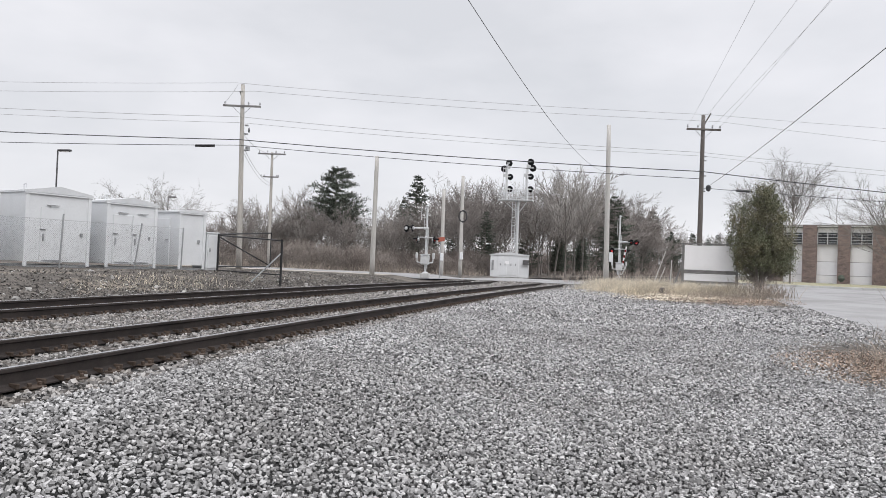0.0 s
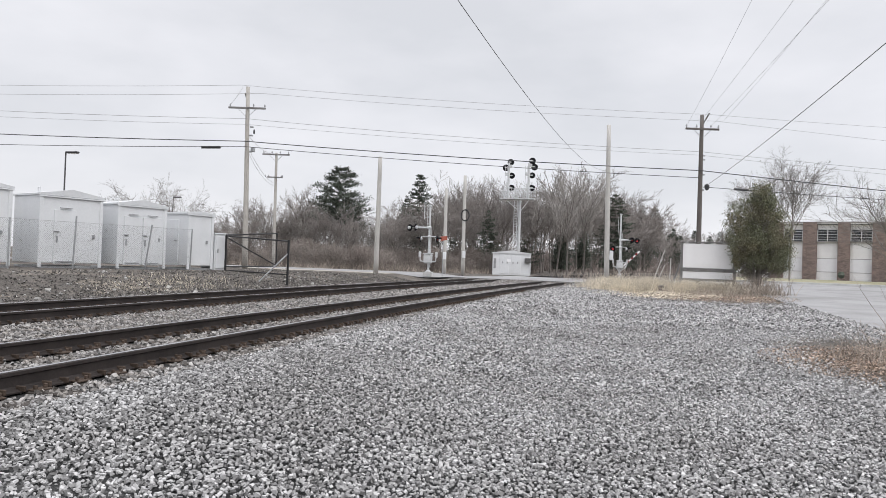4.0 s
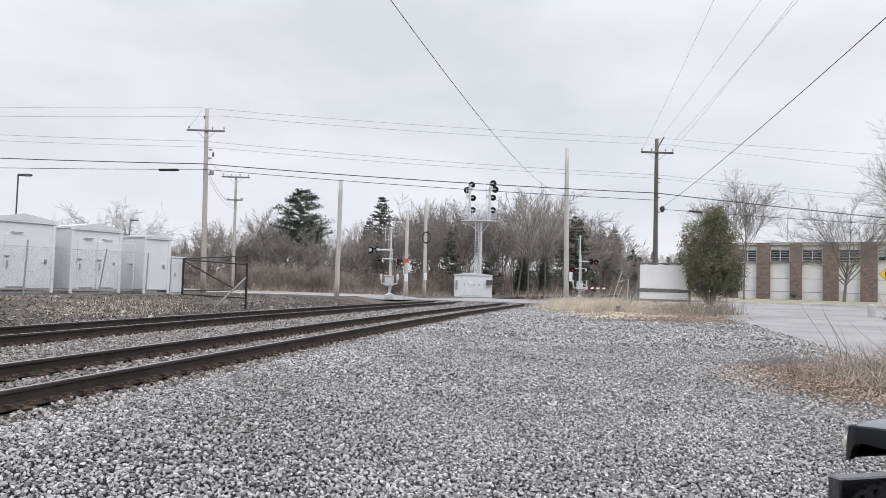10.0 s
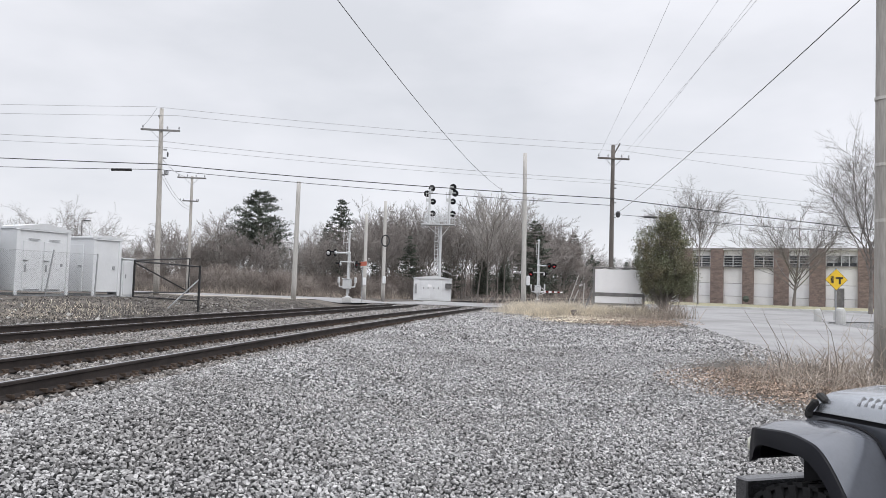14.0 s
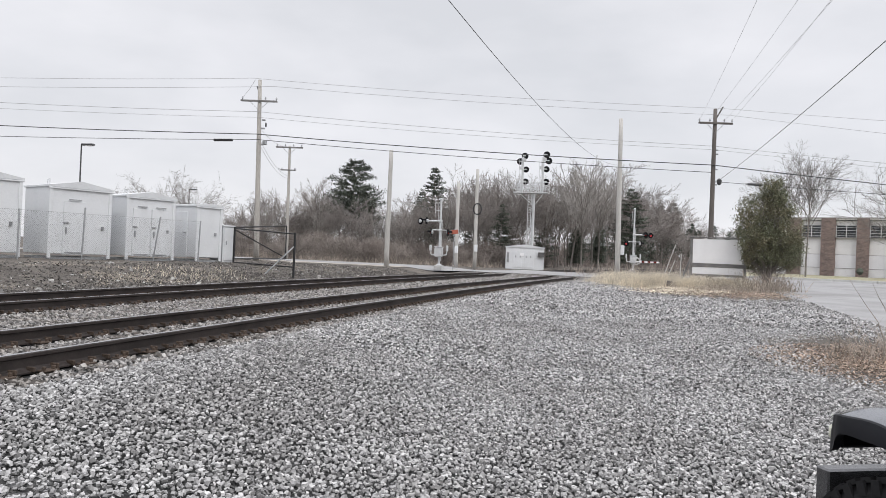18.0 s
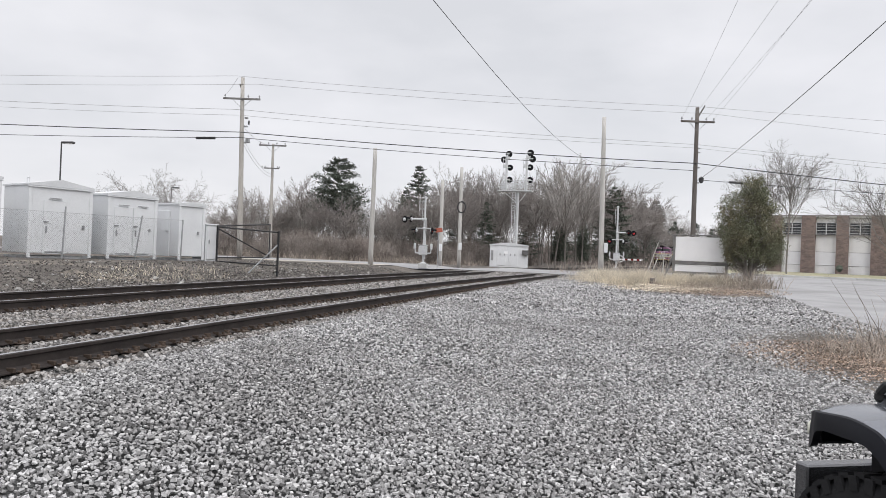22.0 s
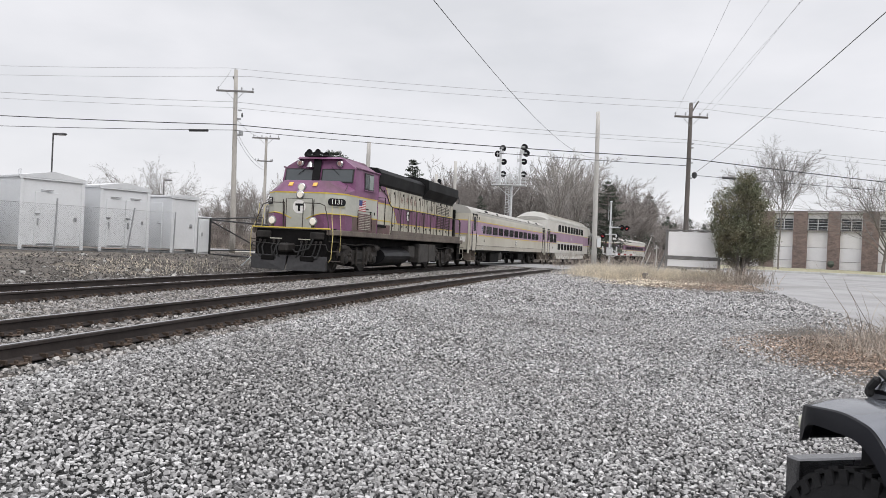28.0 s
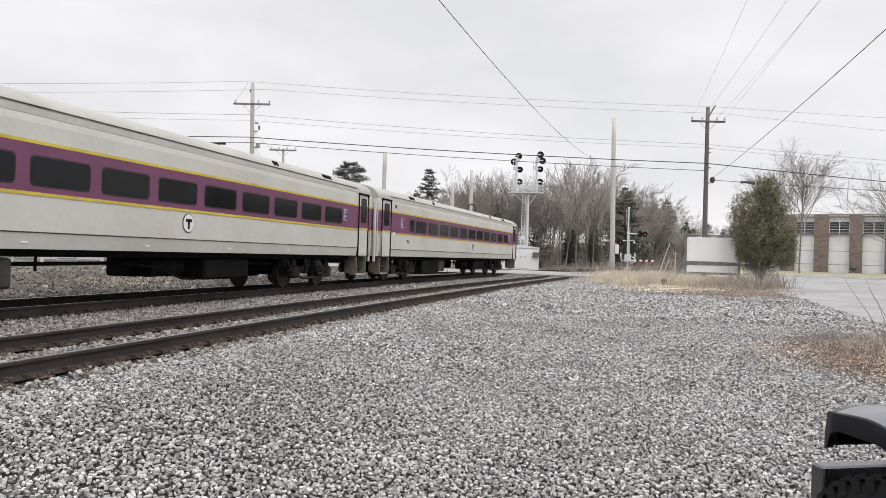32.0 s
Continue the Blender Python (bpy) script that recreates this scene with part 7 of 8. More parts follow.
def off_road_car():
    c = thing("off_road_car", "dark grey off-road car with black fender flares parked on gravel", "car", at=pose(2.376, 2.496, ground_z(2.4, 2.2), 0, 0, 117))
    # bonnet: rings from front to windscreen
    rings = []
    for x, w, zs, zt in ((0.56, 0.46, 1.09, 1.12), (0.53, 0.50, 1.10, 1.17), (0.44, 0.525, 1.108, 1.21), (0.2, 0.555, 1.118, 1.232), (-0.3, 0.61, 1.135, 1.25), (-0.95, 0.68, 1.155, 1.265)):
        rings.append([(x, -w, zs), (x, -w + 0.006, zs + (zt - zs) * 0.35), (x, -w + 0.02, zs + (zt - zs) * 0.62), (x, -w + 0.06, zs + (zt - zs) * 0.85), (x, -w * 0.78, zt - 0.008), (x, -w * 0.4, zt + 0.01), (x, 0, zt + 0.016), (x, w * 0.4, zt + 0.01), (x, w * 0.78, zt - 0.008), (x, w - 0.06, zs + (zt - zs) * 0.85), (x, w - 0.02, zs + (zt - zs) * 0.62), (x, w - 0.006, zs + (zt - zs) * 0.35), (x, w, zs)])
    crisp(part("bonnet", loft(rings), M_JEEP_LIT, c, "metallic bonnet with its sky reflection painted as paler grey", smooth=True))
    part("bonnet_seal", hull([(x, s * (w - 0.004), z) for s in (-1, 1) for x, w, z in ((0.54, 0.5, 1.085), (0.54, 0.5, 1.10), (-0.95, 0.68, 1.135), (-0.95, 0.68, 1.155))]), M_SIGNALBLACK, c)
    part("front_tub", hull([(0.54, 0.48, 0.66), (0.54, -0.48, 0.66), (0.54, 0.505, 1.086), (0.54, -0.505, 1.086), (-0.95, 0.66, 0.6), (-0.95, -0.66, 0.6), (-0.95, 0.685, 1.136), (-0.95, -0.685, 1.136)]), M_FPAINT, c, "dark grey engine bay side")
    gr = part("grille", G().box((0.555, 0, 0.88), (0.06, 0.96, 0.42), 0.03), M_JEEP_LIT, c)
    for k in range(7):
        part("slot", G().box((0.587, -0.27 + k * 0.09, 0.88), (0.01, 0.045, 0.3), 0.004), M_SIGNALBLACK, gr)
    for s in (-1, 1):
        part("headlight", G().lathe((0.575, s * 0.40, 0.92), [(0.1, 0), (0.095, 0.03), (0.04, 0.04)], (1, 0, 0), 16), M_CHROME, gr)
        # fender: rounded sheet from the bonnet out to the lip of the wheel arch
        top, rim_ = [], []
        for x, yi, zi, ym, zm, yo, zo, yl, zl in ((0.575, 0.52, 0.965, 0.64, 0.975, 0.745, 0.965, 0.75, 0.915), (0.562, 0.51, 1.0, 0.65, 1.02, 0.775, 1.0, 0.79, 0.893), (0.525, 0.51, 1.035, 0.66, 1.058, 0.815, 1.036, 0.83, 0.893), (0.485, 0.515, 1.055, 0.67, 1.074, 0.84, 1.047, 0.852, 0.915), (0.42, 0.52, 1.07, 0.69, 1.086, 0.868, 1.055, 0.882, 0.985), (0.25, 0.55, 1.078, 0.72, 1.094, 0.90, 1.072, 0.918, 1.0), (0.14, 0.58, 1.062, 0.74, 1.09, 0.915, 1.064, 0.935, 1.0), (0.08, 0.60, 1.02, 0.75, 1.06, 0.918, 1.045, 0.94, 0.975), (0.03, 0.61, 0.95, 0.755, 1.01, 0.918, 1.0, 0.94, 0.93), (-0.02, 0.62, 0.86, 0.76, 0.93, 0.915, 0.93, 0.938, 0.86), (-0.07, 0.63, 0.76, 0.765, 0.84, 0.91, 0.845, 0.932, 0.775), (-0.12, 0.64, 0.64, 0.77, 0.72, 0.90, 0.73, 0.92, 0.67), (-0.18, 0.65, 0.52, 0.77, 0.58, 0.885, 0.59, 0.905, 0.54)):
            up_ = [(yi, zi), (yi * 0.55 + ym * 0.45, zi * 0.5 + zm * 0.5 + 0.004), (ym, zm), (ym * 0.5 + yo * 0.5, zm * 0.45 + zo * 0.55 + 0.008), (yo - 0.004, zo)]
            down = [(yo - 0.02, zo - 0.05), (ym, zm - 0.05), (yi, zi - 0.03)]
            top.append([(x, s * y_, z_) for y_, z_ in up_ + down])
            lip = [(yo - 0.006, zo + 0.001), (yo + 0.004, zo - 0.004), (yo * 0.5 + yl * 0.5 + 0.006, zo * 0.5 + zl * 0.5), (yl, zl), (yl - 0.035, zl + 0.004), (yo - 0.04, zo - 0.03)]
            rim_.append([(x + 0.004, s * y_, z_) for y_, z_ in lip])
        crisp(part("fender", loft(dense(top)), M_FPAINT, c, "dark grey metallic fender", smooth=True))
        part("fender_seam", G().path([tuple(Vector(r_[0]) + Vector((-0.004, s * 0.004, 0.004))) for r_ in dense(top)][8:], 0.006, 5), M_SIGNALBLACK, c)
        crisp(part("fender_flare", loft(dense(rim_)), M_FENDER, c, "black fender flare", smooth=True))
        part("flare_nose", G().box((0.55, s * 0.65, 0.945), (0.03, 0.25, 0.09), 0.012), M_FENDER, c)
        part("marker_lamp", G().lathe((0.552, s * 0.787, 0.962), [(0.030, -0.02), (0.030, 0.014), (0.02, 0.024)], Vector((0.6, s * 0.8, 0)), 14), M_LENS, c, "pale yellow marker lamp")
        part("inner_fender", G().box((0.15, s * 0.50, 0.80), (0.8, 0.04, 0.4), 0.01), M_SIGNALBLACK, c)
        part("bonnet_latch", G().box((0.505, s * 0.53, 1.095), (0.04, 0.03, 0.045), 0.012).box((0.485, s * 0.53, 1.13), (0.03, 0.034, 0.07), 0.01, tilt=(s * 6, -38, 0)).box((0.445, s * 0.512, 1.168), (0.06, 0.04, 0.028), 0.01, tilt=(0, -30, 0)), M_RUBBER, c, "black rubber bonnet latch")
        part("body_side", hull([(-0.95, s * 0.70, 0.55), (-0.95, s * 0.70, 1.08), (-1.0, s * 0.78, 0.5), (-1.0, s * 0.78, 1.12), (-3.2, s * 0.78, 0.5), (-3.2, s * 0.78, 1.12), (-3.2, s * 0.72, 0.5), (-3.2, s * 0.72, 1.12), (-1.0, s * 0.66, 0.5), (-1.0, s * 0.66, 1.1)]), M_JEEP_LIT, c)
        dr = part("door", G().box((-1.75, s * 0.79, 0.85), (1.0, 0.03, 0.6), 0.02), M_JEEP_LIT, c)
        part("door_handle", G().box((-2.12, s * 0.815, 1.0), (0.16, 0.03, 0.05), 0.012), M_PLASTIC, dr)
        part("side_window", hull([(-1.3, s * 0.775, 1.14), (-2.3, s * 0.775, 1.14), (-1.52, s * 0.7, 1.62), (-2.3, s * 0.7, 1.62), (-1.3, s * 0.765, 1.14), (-2.3, s * 0.765, 1.14), (-1.52, s * 0.69, 1.62), (-2.3, s * 0.69, 1.62)]), M_GLASS_DK, c)
        part("mirror", G().box((-1.32, s * 0.98, 1.2), (0.12, 0.22, 0.17), 0.04), M_PLASTIC, c)
        part("rear_flare", G().box((-2.42, s * 0.86, 0.97), (0.95, 0.18, 0.06), 0.02), M_PLASTIC, c)
        for x in (0.10, -2.42):
            w = part("wheel", G().lathe((x, s * 0.66, 0.45), [(0.24, 0), (0.40, 0.0), (0.435, 0.02), (0.445, 0.06), (0.447, 0.13), (0.445, 0.205), (0.435, 0.245), (0.40, 0.266), (0.33, 0.276), (0.27, 0.272), (0.22, 0.25)], (0, s, 0), 32), M_TYRE, c, "black off-road tyre")
            part("rim", G().lathe((x, s * 0.66, 0.45), [(0.215, 0.02), (0.22, 0.235), (0.2, 0.245), (0.18, 0.17), (0.07, 0.2), (0.06, 0.235), (0.03, 0.24)], (0, s, 0), 20), M_PLASTIC, w, "dark alloy rim")
            tread = G()
            for k in range(38):
                a = 2 * math.pi * k / 38
                for row, yo in enumerate((0.035, 0.13, 0.225)):
                    aa = a + (0.1 if row == 1 else 0)
                    m = Matrix.Translation((x, s * (0.66 + yo), 0.45)) @ pose(0, 0, 0, 0, math.degrees(aa), 0) @ Matrix.Translation((0, 0, 0.445))
                    h = (0.024, 0.036, 0.009)
                    vs = [m @ Vector((i * h[0], j * h[1], k_ * h[2])) for k_ in (-1, 1) for i, j in ((-1, -1), (1, -1), (1, 1), (-1, 1))]
                    tread.add(vs, [(3, 2, 1, 0), (4, 5, 6, 7), (0, 1, 5, 4), (1, 2, 6, 5), (2, 3, 7, 6), (3, 0, 4, 7)])
                aa = a + 0.05
                m = Matrix.Translation((x, s * 0.925, 0.45)) @ pose(0, 0, 0, 0, math.degrees(aa), 0) @ Matrix.Translation((0, 0, 0.418))
                vs = [m @ Vector((i * 0.018, j * 0.006, k_ * 0.026)) for k_ in (-1, 1) for i, j in ((-1, -1), (1, -1), (1, 1), (-1, 1))]
                tread.add(vs, [(3, 2, 1, 0), (4, 5, 6, 7), (0, 1, 5, 4), (1, 2, 6, 5), (2, 3, 7, 6), (3, 0, 4, 7)])
            tagged(part("tread", tread, M_TYRE, w), kind="stuff")
        # plain bars in place of the bonnet's name
        for k in range(6):
            x = 0.24 - k * 0.036 if s > 0 else 0.06 + k * 0.036
            w = 0.555 + 0.11 * (0.2 - x)
            z = 1.2195 + (0.036 if x < 0.2 else 0.09) * (0.2 - x)
            part("decal_bar", G().box((x, s * (w - 0.024), z - 0.032), (0.012, 0.044, 0.006), 0, tilt=(-s * 52, 0, -s * 20)), M_DECAL, c)
    bp = part("front_bumper", G().box((0.762, 0, 0.63), (0.078, 1.335, 0.26), 0.008), M_BUMPER, c, "black steel front bumper")
    for s in (-1, 1):
        part("bumper_bracket", G().box((0.66, s * 0.4, 0.6), (0.3, 0.12, 0.16), 0.02), M_SIGNALBLACK, bp)
        part("fog_lamp", G().lathe((0.832, s * 0.45, 0.62), [(0.07, 0), (0.065, 0.015)], (1, 0, 0), 14), M_CHROME, bp)
    part("windscreen_frame", hull([(-0.97, 0.71, 1.16), (-0.97, -0.71, 1.16), (-1.32, 0.64, 1.68), (-1.32, -0.64, 1.68), (-1.02, 0.71, 1.16), (-1.02, -0.71, 1.16), (-1.37, 0.64, 1.68), (-1.37, -0.64, 1.68)]), M_JEEP_LIT, c)
    part("windscreen", hull([(-0.985, 0.62, 1.23), (-0.985, -0.62, 1.23), (-1.275, 0.57, 1.63), (-1.275, -0.57, 1.63), (-1.0, 0.62, 1.23), (-1.29, 0.57, 1.63)]), M_GLASS_DK, c)
    part("roof", G().box((-2.3, 0, 1.72), (2.0, 1.34, 0.08), 0.03), M_PLASTIC, c)
    part("rear_body", G().box((-2.75, 0, 0.85), (0.95, 1.5, 0.68), 0.04), M_JEEP_LIT, c)
    part("floor_pan", G().box((-1.6, 0, 0.52), (3.3, 1.3, 0.1), 0.02), M_SIGNALBLACK, c)
    part("axle", G().tube((0.10, -0.68, 0.45), (0.10, 0.68, 0.45), 0.05, n=8), M_SIGNALBLACK, c)
    part("axle", G().tube((-2.42, -0.68, 0.45), (-2.42, 0.68, 0.45), 0.05, n=8), M_SIGNALBLACK, c)
    return c


off_road_car()


# ---- trees and undergrowth ----
def seg(g, p0, p1, r0, r1, n=3):
    d = p1 - p0
    if d.length < 1e-4:
        return
    a = d.orthogonal().normalized()
    b = d.normalized().cross(a)
    k = len(g.v)
    for p, r in ((p0, r0), (p1, r1)):
        for i in range(n):
            t = 2 * math.pi * i / n
            g.v.append(tuple(p + r * (math.cos(t) * a + math.sin(t) * b)))
    for i in range(n):
        j = (i + 1) % n
        g.f.append((k + i, k + j, k + n + j, k + n + i))


def spike(g, p0, p1, r0):
    """A pointed twig."""
    d = p1 - p0
    if d.length < 1e-4:
        return
    a = d.orthogonal().normalized()
    b = d.normalized().cross(a)
    k = len(g.v)
    for t in (0.0, 2.094, 4.189):
        g.v.append(tuple(p0 + r0 * (math.cos(t) * a + math.sin(t) * b)))
    g.v.append(tuple(p1))
    g.f += [(k, k + 1, k + 3), (k + 1, k + 2, k + 3), (k + 2, k, k + 3)]


def bare_tree(name, seed, h, spread, counts, label, twig_mat, up_bias=0.5, trunk=0.36, thick=1.0, fine_r=0.011):
    """A leafless tree of height h: trunk and limbs in one part, twigs in another."""
    r = random.Random(seed)
    wood, fine = G(), G()

    def grow(p, d, length, rad, level):
        n = (5, 5, 3, 2, 1)[level]
        q, dd = p.copy(), d.copy()
        pts, dirs = [p.copy()], [dd.copy()]
        for i in range(n):
            wob = (0.05, 0.12, 0.14, 0.16, 0.1)[level]
            dd = (dd + Vector((r.gauss(0, wob), r.gauss(0, wob), r.gauss(0, wob * 0.5) + 0.08 * up_bias))).normalized()
            q = q + dd * (length / n)
            pts.append(q.copy())
            dirs.append(dd.copy())
        out = wood if level < 2 else fine
        for i in range(n):
            ra, rb_ = rad * (1 - 0.75 * i / n) + fine_r * 0.5, rad * (1 - 0.75 * (i + 1) / n) + fine_r * 0.5
            if i == n - 1 and level > 1:
                spike(out, pts[i], pts[i + 1], ra)
            else:
                seg(out, pts[i], pts[i + 1], ra, rb_, (7, 4, 3, 3, 3)[level])
        if level >= 4:
            return
        kids = counts[level]
        for i in range(kids):
            f = (0.42 + 0.58 * (i + r.random()) / kids) if level == 0 else (0.2 + 0.8 * (i + r.random()) / kids)
            k = min(n - 1, int(f * n))
            base = pts[k].lerp(pts[k + 1], f * n - k)
            ax = dirs[k + 1]
            az = (i * 2.4 + r.uniform(-0.5, 0.5)) if level == 0 else r.uniform(0, 6.283)
            u = ax.orthogonal().normalized()
            side = math.cos(az) * u + math.sin(az) * ax.cross(u)
            tilt_ = spread * r.uniform(0.6, 1.25)
            nd = (ax * math.cos(tilt_) + side * math.sin(tilt_)).normalized()
            if nd.z < 0:
                nd.z *= 0.3
            if level == 0:
                ln = (h - length) * r.uniform(0.62, 0.95) * (1.2 - 0.35 * f)
            else:
                ln = length * r.uniform(0.4, 0.62) * (1.15 - 0.45 * f)
            grow(base, nd.normalized(), ln, (rad * (0.36 if level == 0 else 0.34)) if level < 2 else fine_r * (1.0 if level == 2 else 0.7), level + 1)

    grow(Vector((0, 0, -0.1)), Vector((0, 0, 1)), h * trunk, 0.0092 * h * thick, 0)
    top = sorted(v[2] for v in fine.v)[int(len(fine.v) * 0.997)]
    k = h / top
    for g in (wood, fine):
        g.v = [(x * k, y * k, z * k) for x, y, z in g.v]
    t = thing(name, label, "tree", "trees")
    part("trunk", wood, M_BARK, t)
    part("crown", fine, twig_mat, t)
    return t


def conifer(name, seed, h, width, label, start=0.18, gaps=0.1, power=0.8, density=1.0, fluff=1.0):
    r = random.Random(seed)
    wood, leaf = G(), G()
    seg(wood, Vector((0, 0, -0.1)), Vector((0, 0, h)), 0.014 * h, 0.01, 7)
    z = h * start
    while z < h * 0.99:
        f = (z / h - start) / (1 - start)
        reach = width / 2 * (1 - f) ** power * (0.7 + 0.3 * min(1, f * 6)) * r.uniform(0.8, 1.1) + 0.1
        for i in range(r.randint(6, 9)):
            if r.random() < gaps:
                continue
            az = r.uniform(0, 6.283)
            L_ = reach * r.uniform(0.6, 1.1)
            d = Vector((math.cos(az), math.sin(az), r.uniform(-0.02, 0.30)))
            p = Vector((0, 0, z))
            e = p + d * L_
            seg(wood, p, e, 0.015 + 0.0025 * h * (1 - f), 0.008, 3)
            for k in range(int((8 + L_ * 13) * density)):
                u = r.uniform(0.15, 1.0) ** 0.8
                c = p.lerp(e, u) + Vector((r.gauss(0, 0.17 * fluff), r.gauss(0, 0.17 * fluff), r.gauss(0.02, 0.085 * fluff))) * (0.5 + L_ * 0.35 * u)
                s_ = r.uniform(0.10, 0.24)
                a = (d.normalized() * 0.6 + Vector((r.gauss(0, 0.7), r.gauss(0, 0.7), r.gauss(0.25, 0.4)))).normalized() * s_
                b = Vector((r.gauss(0, 1), r.gauss(0, 1), r.gauss(0, 0.5))).normalized() * s_ * 0.32
                n = len(leaf.v)
                leaf.v += [tuple(c - a), tuple(c + b), tuple(c + a), tuple(c - b)]
                leaf.f.append((n, n + 1, n + 2, n + 3))
        z += h * r.uniform(0.026, 0.04)
    t = thing(name, label, "tree", "trees")
    part("trunk", wood, M_BARK, t)
    part("crown", leaf, M_PINE, t)
    return t


LB = "leafless grey deciduous tree at the edge of the woods"
LP = "dark green conifer among the leafless woods"
wood_kinds = [bare_tree("bare_tree", 40 + k, 12.0, 0.50 + 0.1 * (k % 3), (11, 8, 6, 6), LB, M_TWIG, 0.55, 0.46, 0.9, 0.010) for k in range(6)]
pale_kinds = [bare_tree("bare_tree", 60 + k, 12.0, 0.5, (9, 6, 6, 5), LB, M_TWIGPALE, 0.7, 0.55, 0.8, 0.010) for k in range(2)]
slim_kinds = [bare_tree("bare_tree", 70 + k, 12.0, 0.5, (10, 4, 4, 4), "slim pale leafless sapling at the edge of the woods", M_TWIGPALE, 0.7, 0.72, 0.65, 0.010) for k in range(2)]
pine_kinds = [conifer("conifer", 80 + k, 12.0, 6.0, LP, 0.12, 0.14, 0.62, 1.7) for k in range(3)]
broad_pine = conifer("conifer", 88, 12.0, 8.6, "tall broad dark green pine above the leafless woods", 0.36, 0.14, 0.42, 2.9, 1.2)

# the skyline of the woods: bearing in degrees, tangent of the height over the eye
SKY_B = [-46, -40, -31, -29.5, -27, -25, -23.5, -21, -19, -16.5, -14, -12, -10, -8, -6, -4.5, -3, -1.5, 0.5, 2.0, 3.2, 5, 8, 12, 20]
SKY_E = [0.02, 0.02, 0.03, 0.062, 0.062, 0.075, 0.085, 0.075, 0.075, 0.085, 0.09, 0.115, 0.12, 0.118, 0.128, 0.132, 0.128, 0.108, 0.106, 0.092, 0.058, 0.052, 0.05, 0.05, 0.05]
rt = random.Random(5)
first = set()
CAM = Vector((0.6, -0.6, 1.6))


def plant(kinds, b, dist, hh, label=None):
    x, y = CAM.x + dist * math.sin(radians(b)), CAM.y + dist * math.cos(radians(b))
    kind = rt.choice(kinds)
    z = ground_z(x, y) - 0.05
    s = hh / 12.0
    m = pose(x, y, z, 0, 0, rt.uniform(0, 360))
    if kind.name in first:
        t = copy_thing(kind, m)
    else:
        first.add(kind.name)
        t = kind
        t.matrix_basis = m
    w = s * rt.uniform(0.85, 1.2)
    t.scale = (w, w, s)
    return t


def clear(b, dist):
    x, y = CAM.x + dist * math.sin(radians(b)), CAM.y + dist * math.cos(radians(b))
    far, _ = track_x(y)
    return x < far - 7.0 or x > far + SPACING + 60


for i in range(170):
    b = rt.uniform(-30.0, 3.0)
    dist = rt.uniform(84, 118)
    while not clear(b, dist):
        dist += 12
    if dist > 330:
        continue
    e = float(np.interp(b, SKY_B, SKY_E))
    hh = (e * dist + 1.0) * rt.uniform(0.62, 1.02)
    u_ = rt.random()
    kinds = pale_kinds if u_ < 0.16 else slim_kinds if u_ < 0.42 else wood_kinds
    if rt.random() < (0.45 if -5.0 < b < 1.0 else 0.07):
        kinds, hh = pine_kinds, hh * rt.uniform(0.45, 0.7)
    plant(kinds, b, dist, hh)
for i in range(70):
    b = rt.uniform(1.5, 24)
    dist = rt.uniform(215, 300)
    while not clear(b, dist) and dist < 500:
        dist += 20
    e = float(np.interp(b, SKY_B, SKY_E))
    plant(pine_kinds + wood_kinds[:2], b, dist, (e * dist + 1) * rt.uniform(0.75, 1.05))
# standing out against the sky
plant([broad_pine], -21.75, 92, 12.4)
plant(pine_kinds, -15.6, 104, 13.4)
plant(pine_kinds, -16.5, 100, 9.6)
plant(pine_kinds, -0.7, 92, 10.2)
oak_kinds = [bare_tree("bare_tree", 90 + k, 12.0, 0.85, (10, 7, 6, 5), "broad round leafless tree behind the huts", M_STREETTWIG, 0.05, 0.42, 1.0, 0.009) for k in range(2)]
for b, d_, hh in ((-35.6, 82, 8.0), (-33.9, 80, 8.6), (-37.5, 95, 7.5)):
    plant(oak_kinds, b, d_, hh)
for b, d_, hh in ((-4.2, 88, 13.2), (-3.0, 90, 13.0), (-5.0, 92, 13.0), (-27.0, 95, 8.3), (-24.2, 96, 9.8), (-29, 96, 7.4)):
    plant(pale_kinds + wood_kinds[:2], b, d_, hh)

street_a = bare_tree("street_tree", 101, 12.0, 0.58, (15, 9, 7, 6), "tall leafless street tree with upswept branches", M_STREETTWIG, 0.2, 0.6, 0.7, 0.005)
street_a.matrix_basis = pose(14.9, 71.2, ground_z(15, 71), 0, 0, 40)
street_b = bare_tree("street_tree", 102, 10.8, 0.66, (14, 9, 7, 6), "round leafless street tree before the brick building", M_STREETTWIG, 0.3, 0.30, 1.7, 0.006)
street_b.matrix_basis = pose(25.3, 77.2, ground_z(25, 77), 0, 0, 0)
street_c = bare_tree("street_tree", 103, 15.5, 0.62, (14, 10, 7, 6), "large spreading leafless street tree", M_STREETTWIG, 0.3, 0.36, 1.2, 0.006)
street_c.matrix_basis = pose(25.9, 61.2, ground_z(26, 61), 0, 0, 70)
street_d = copy_thing(street_a, pose(13.2, 76, ground_z(13, 76), 0, 0, 200))
street_d.scale = (0.85, 0.85, 0.92)


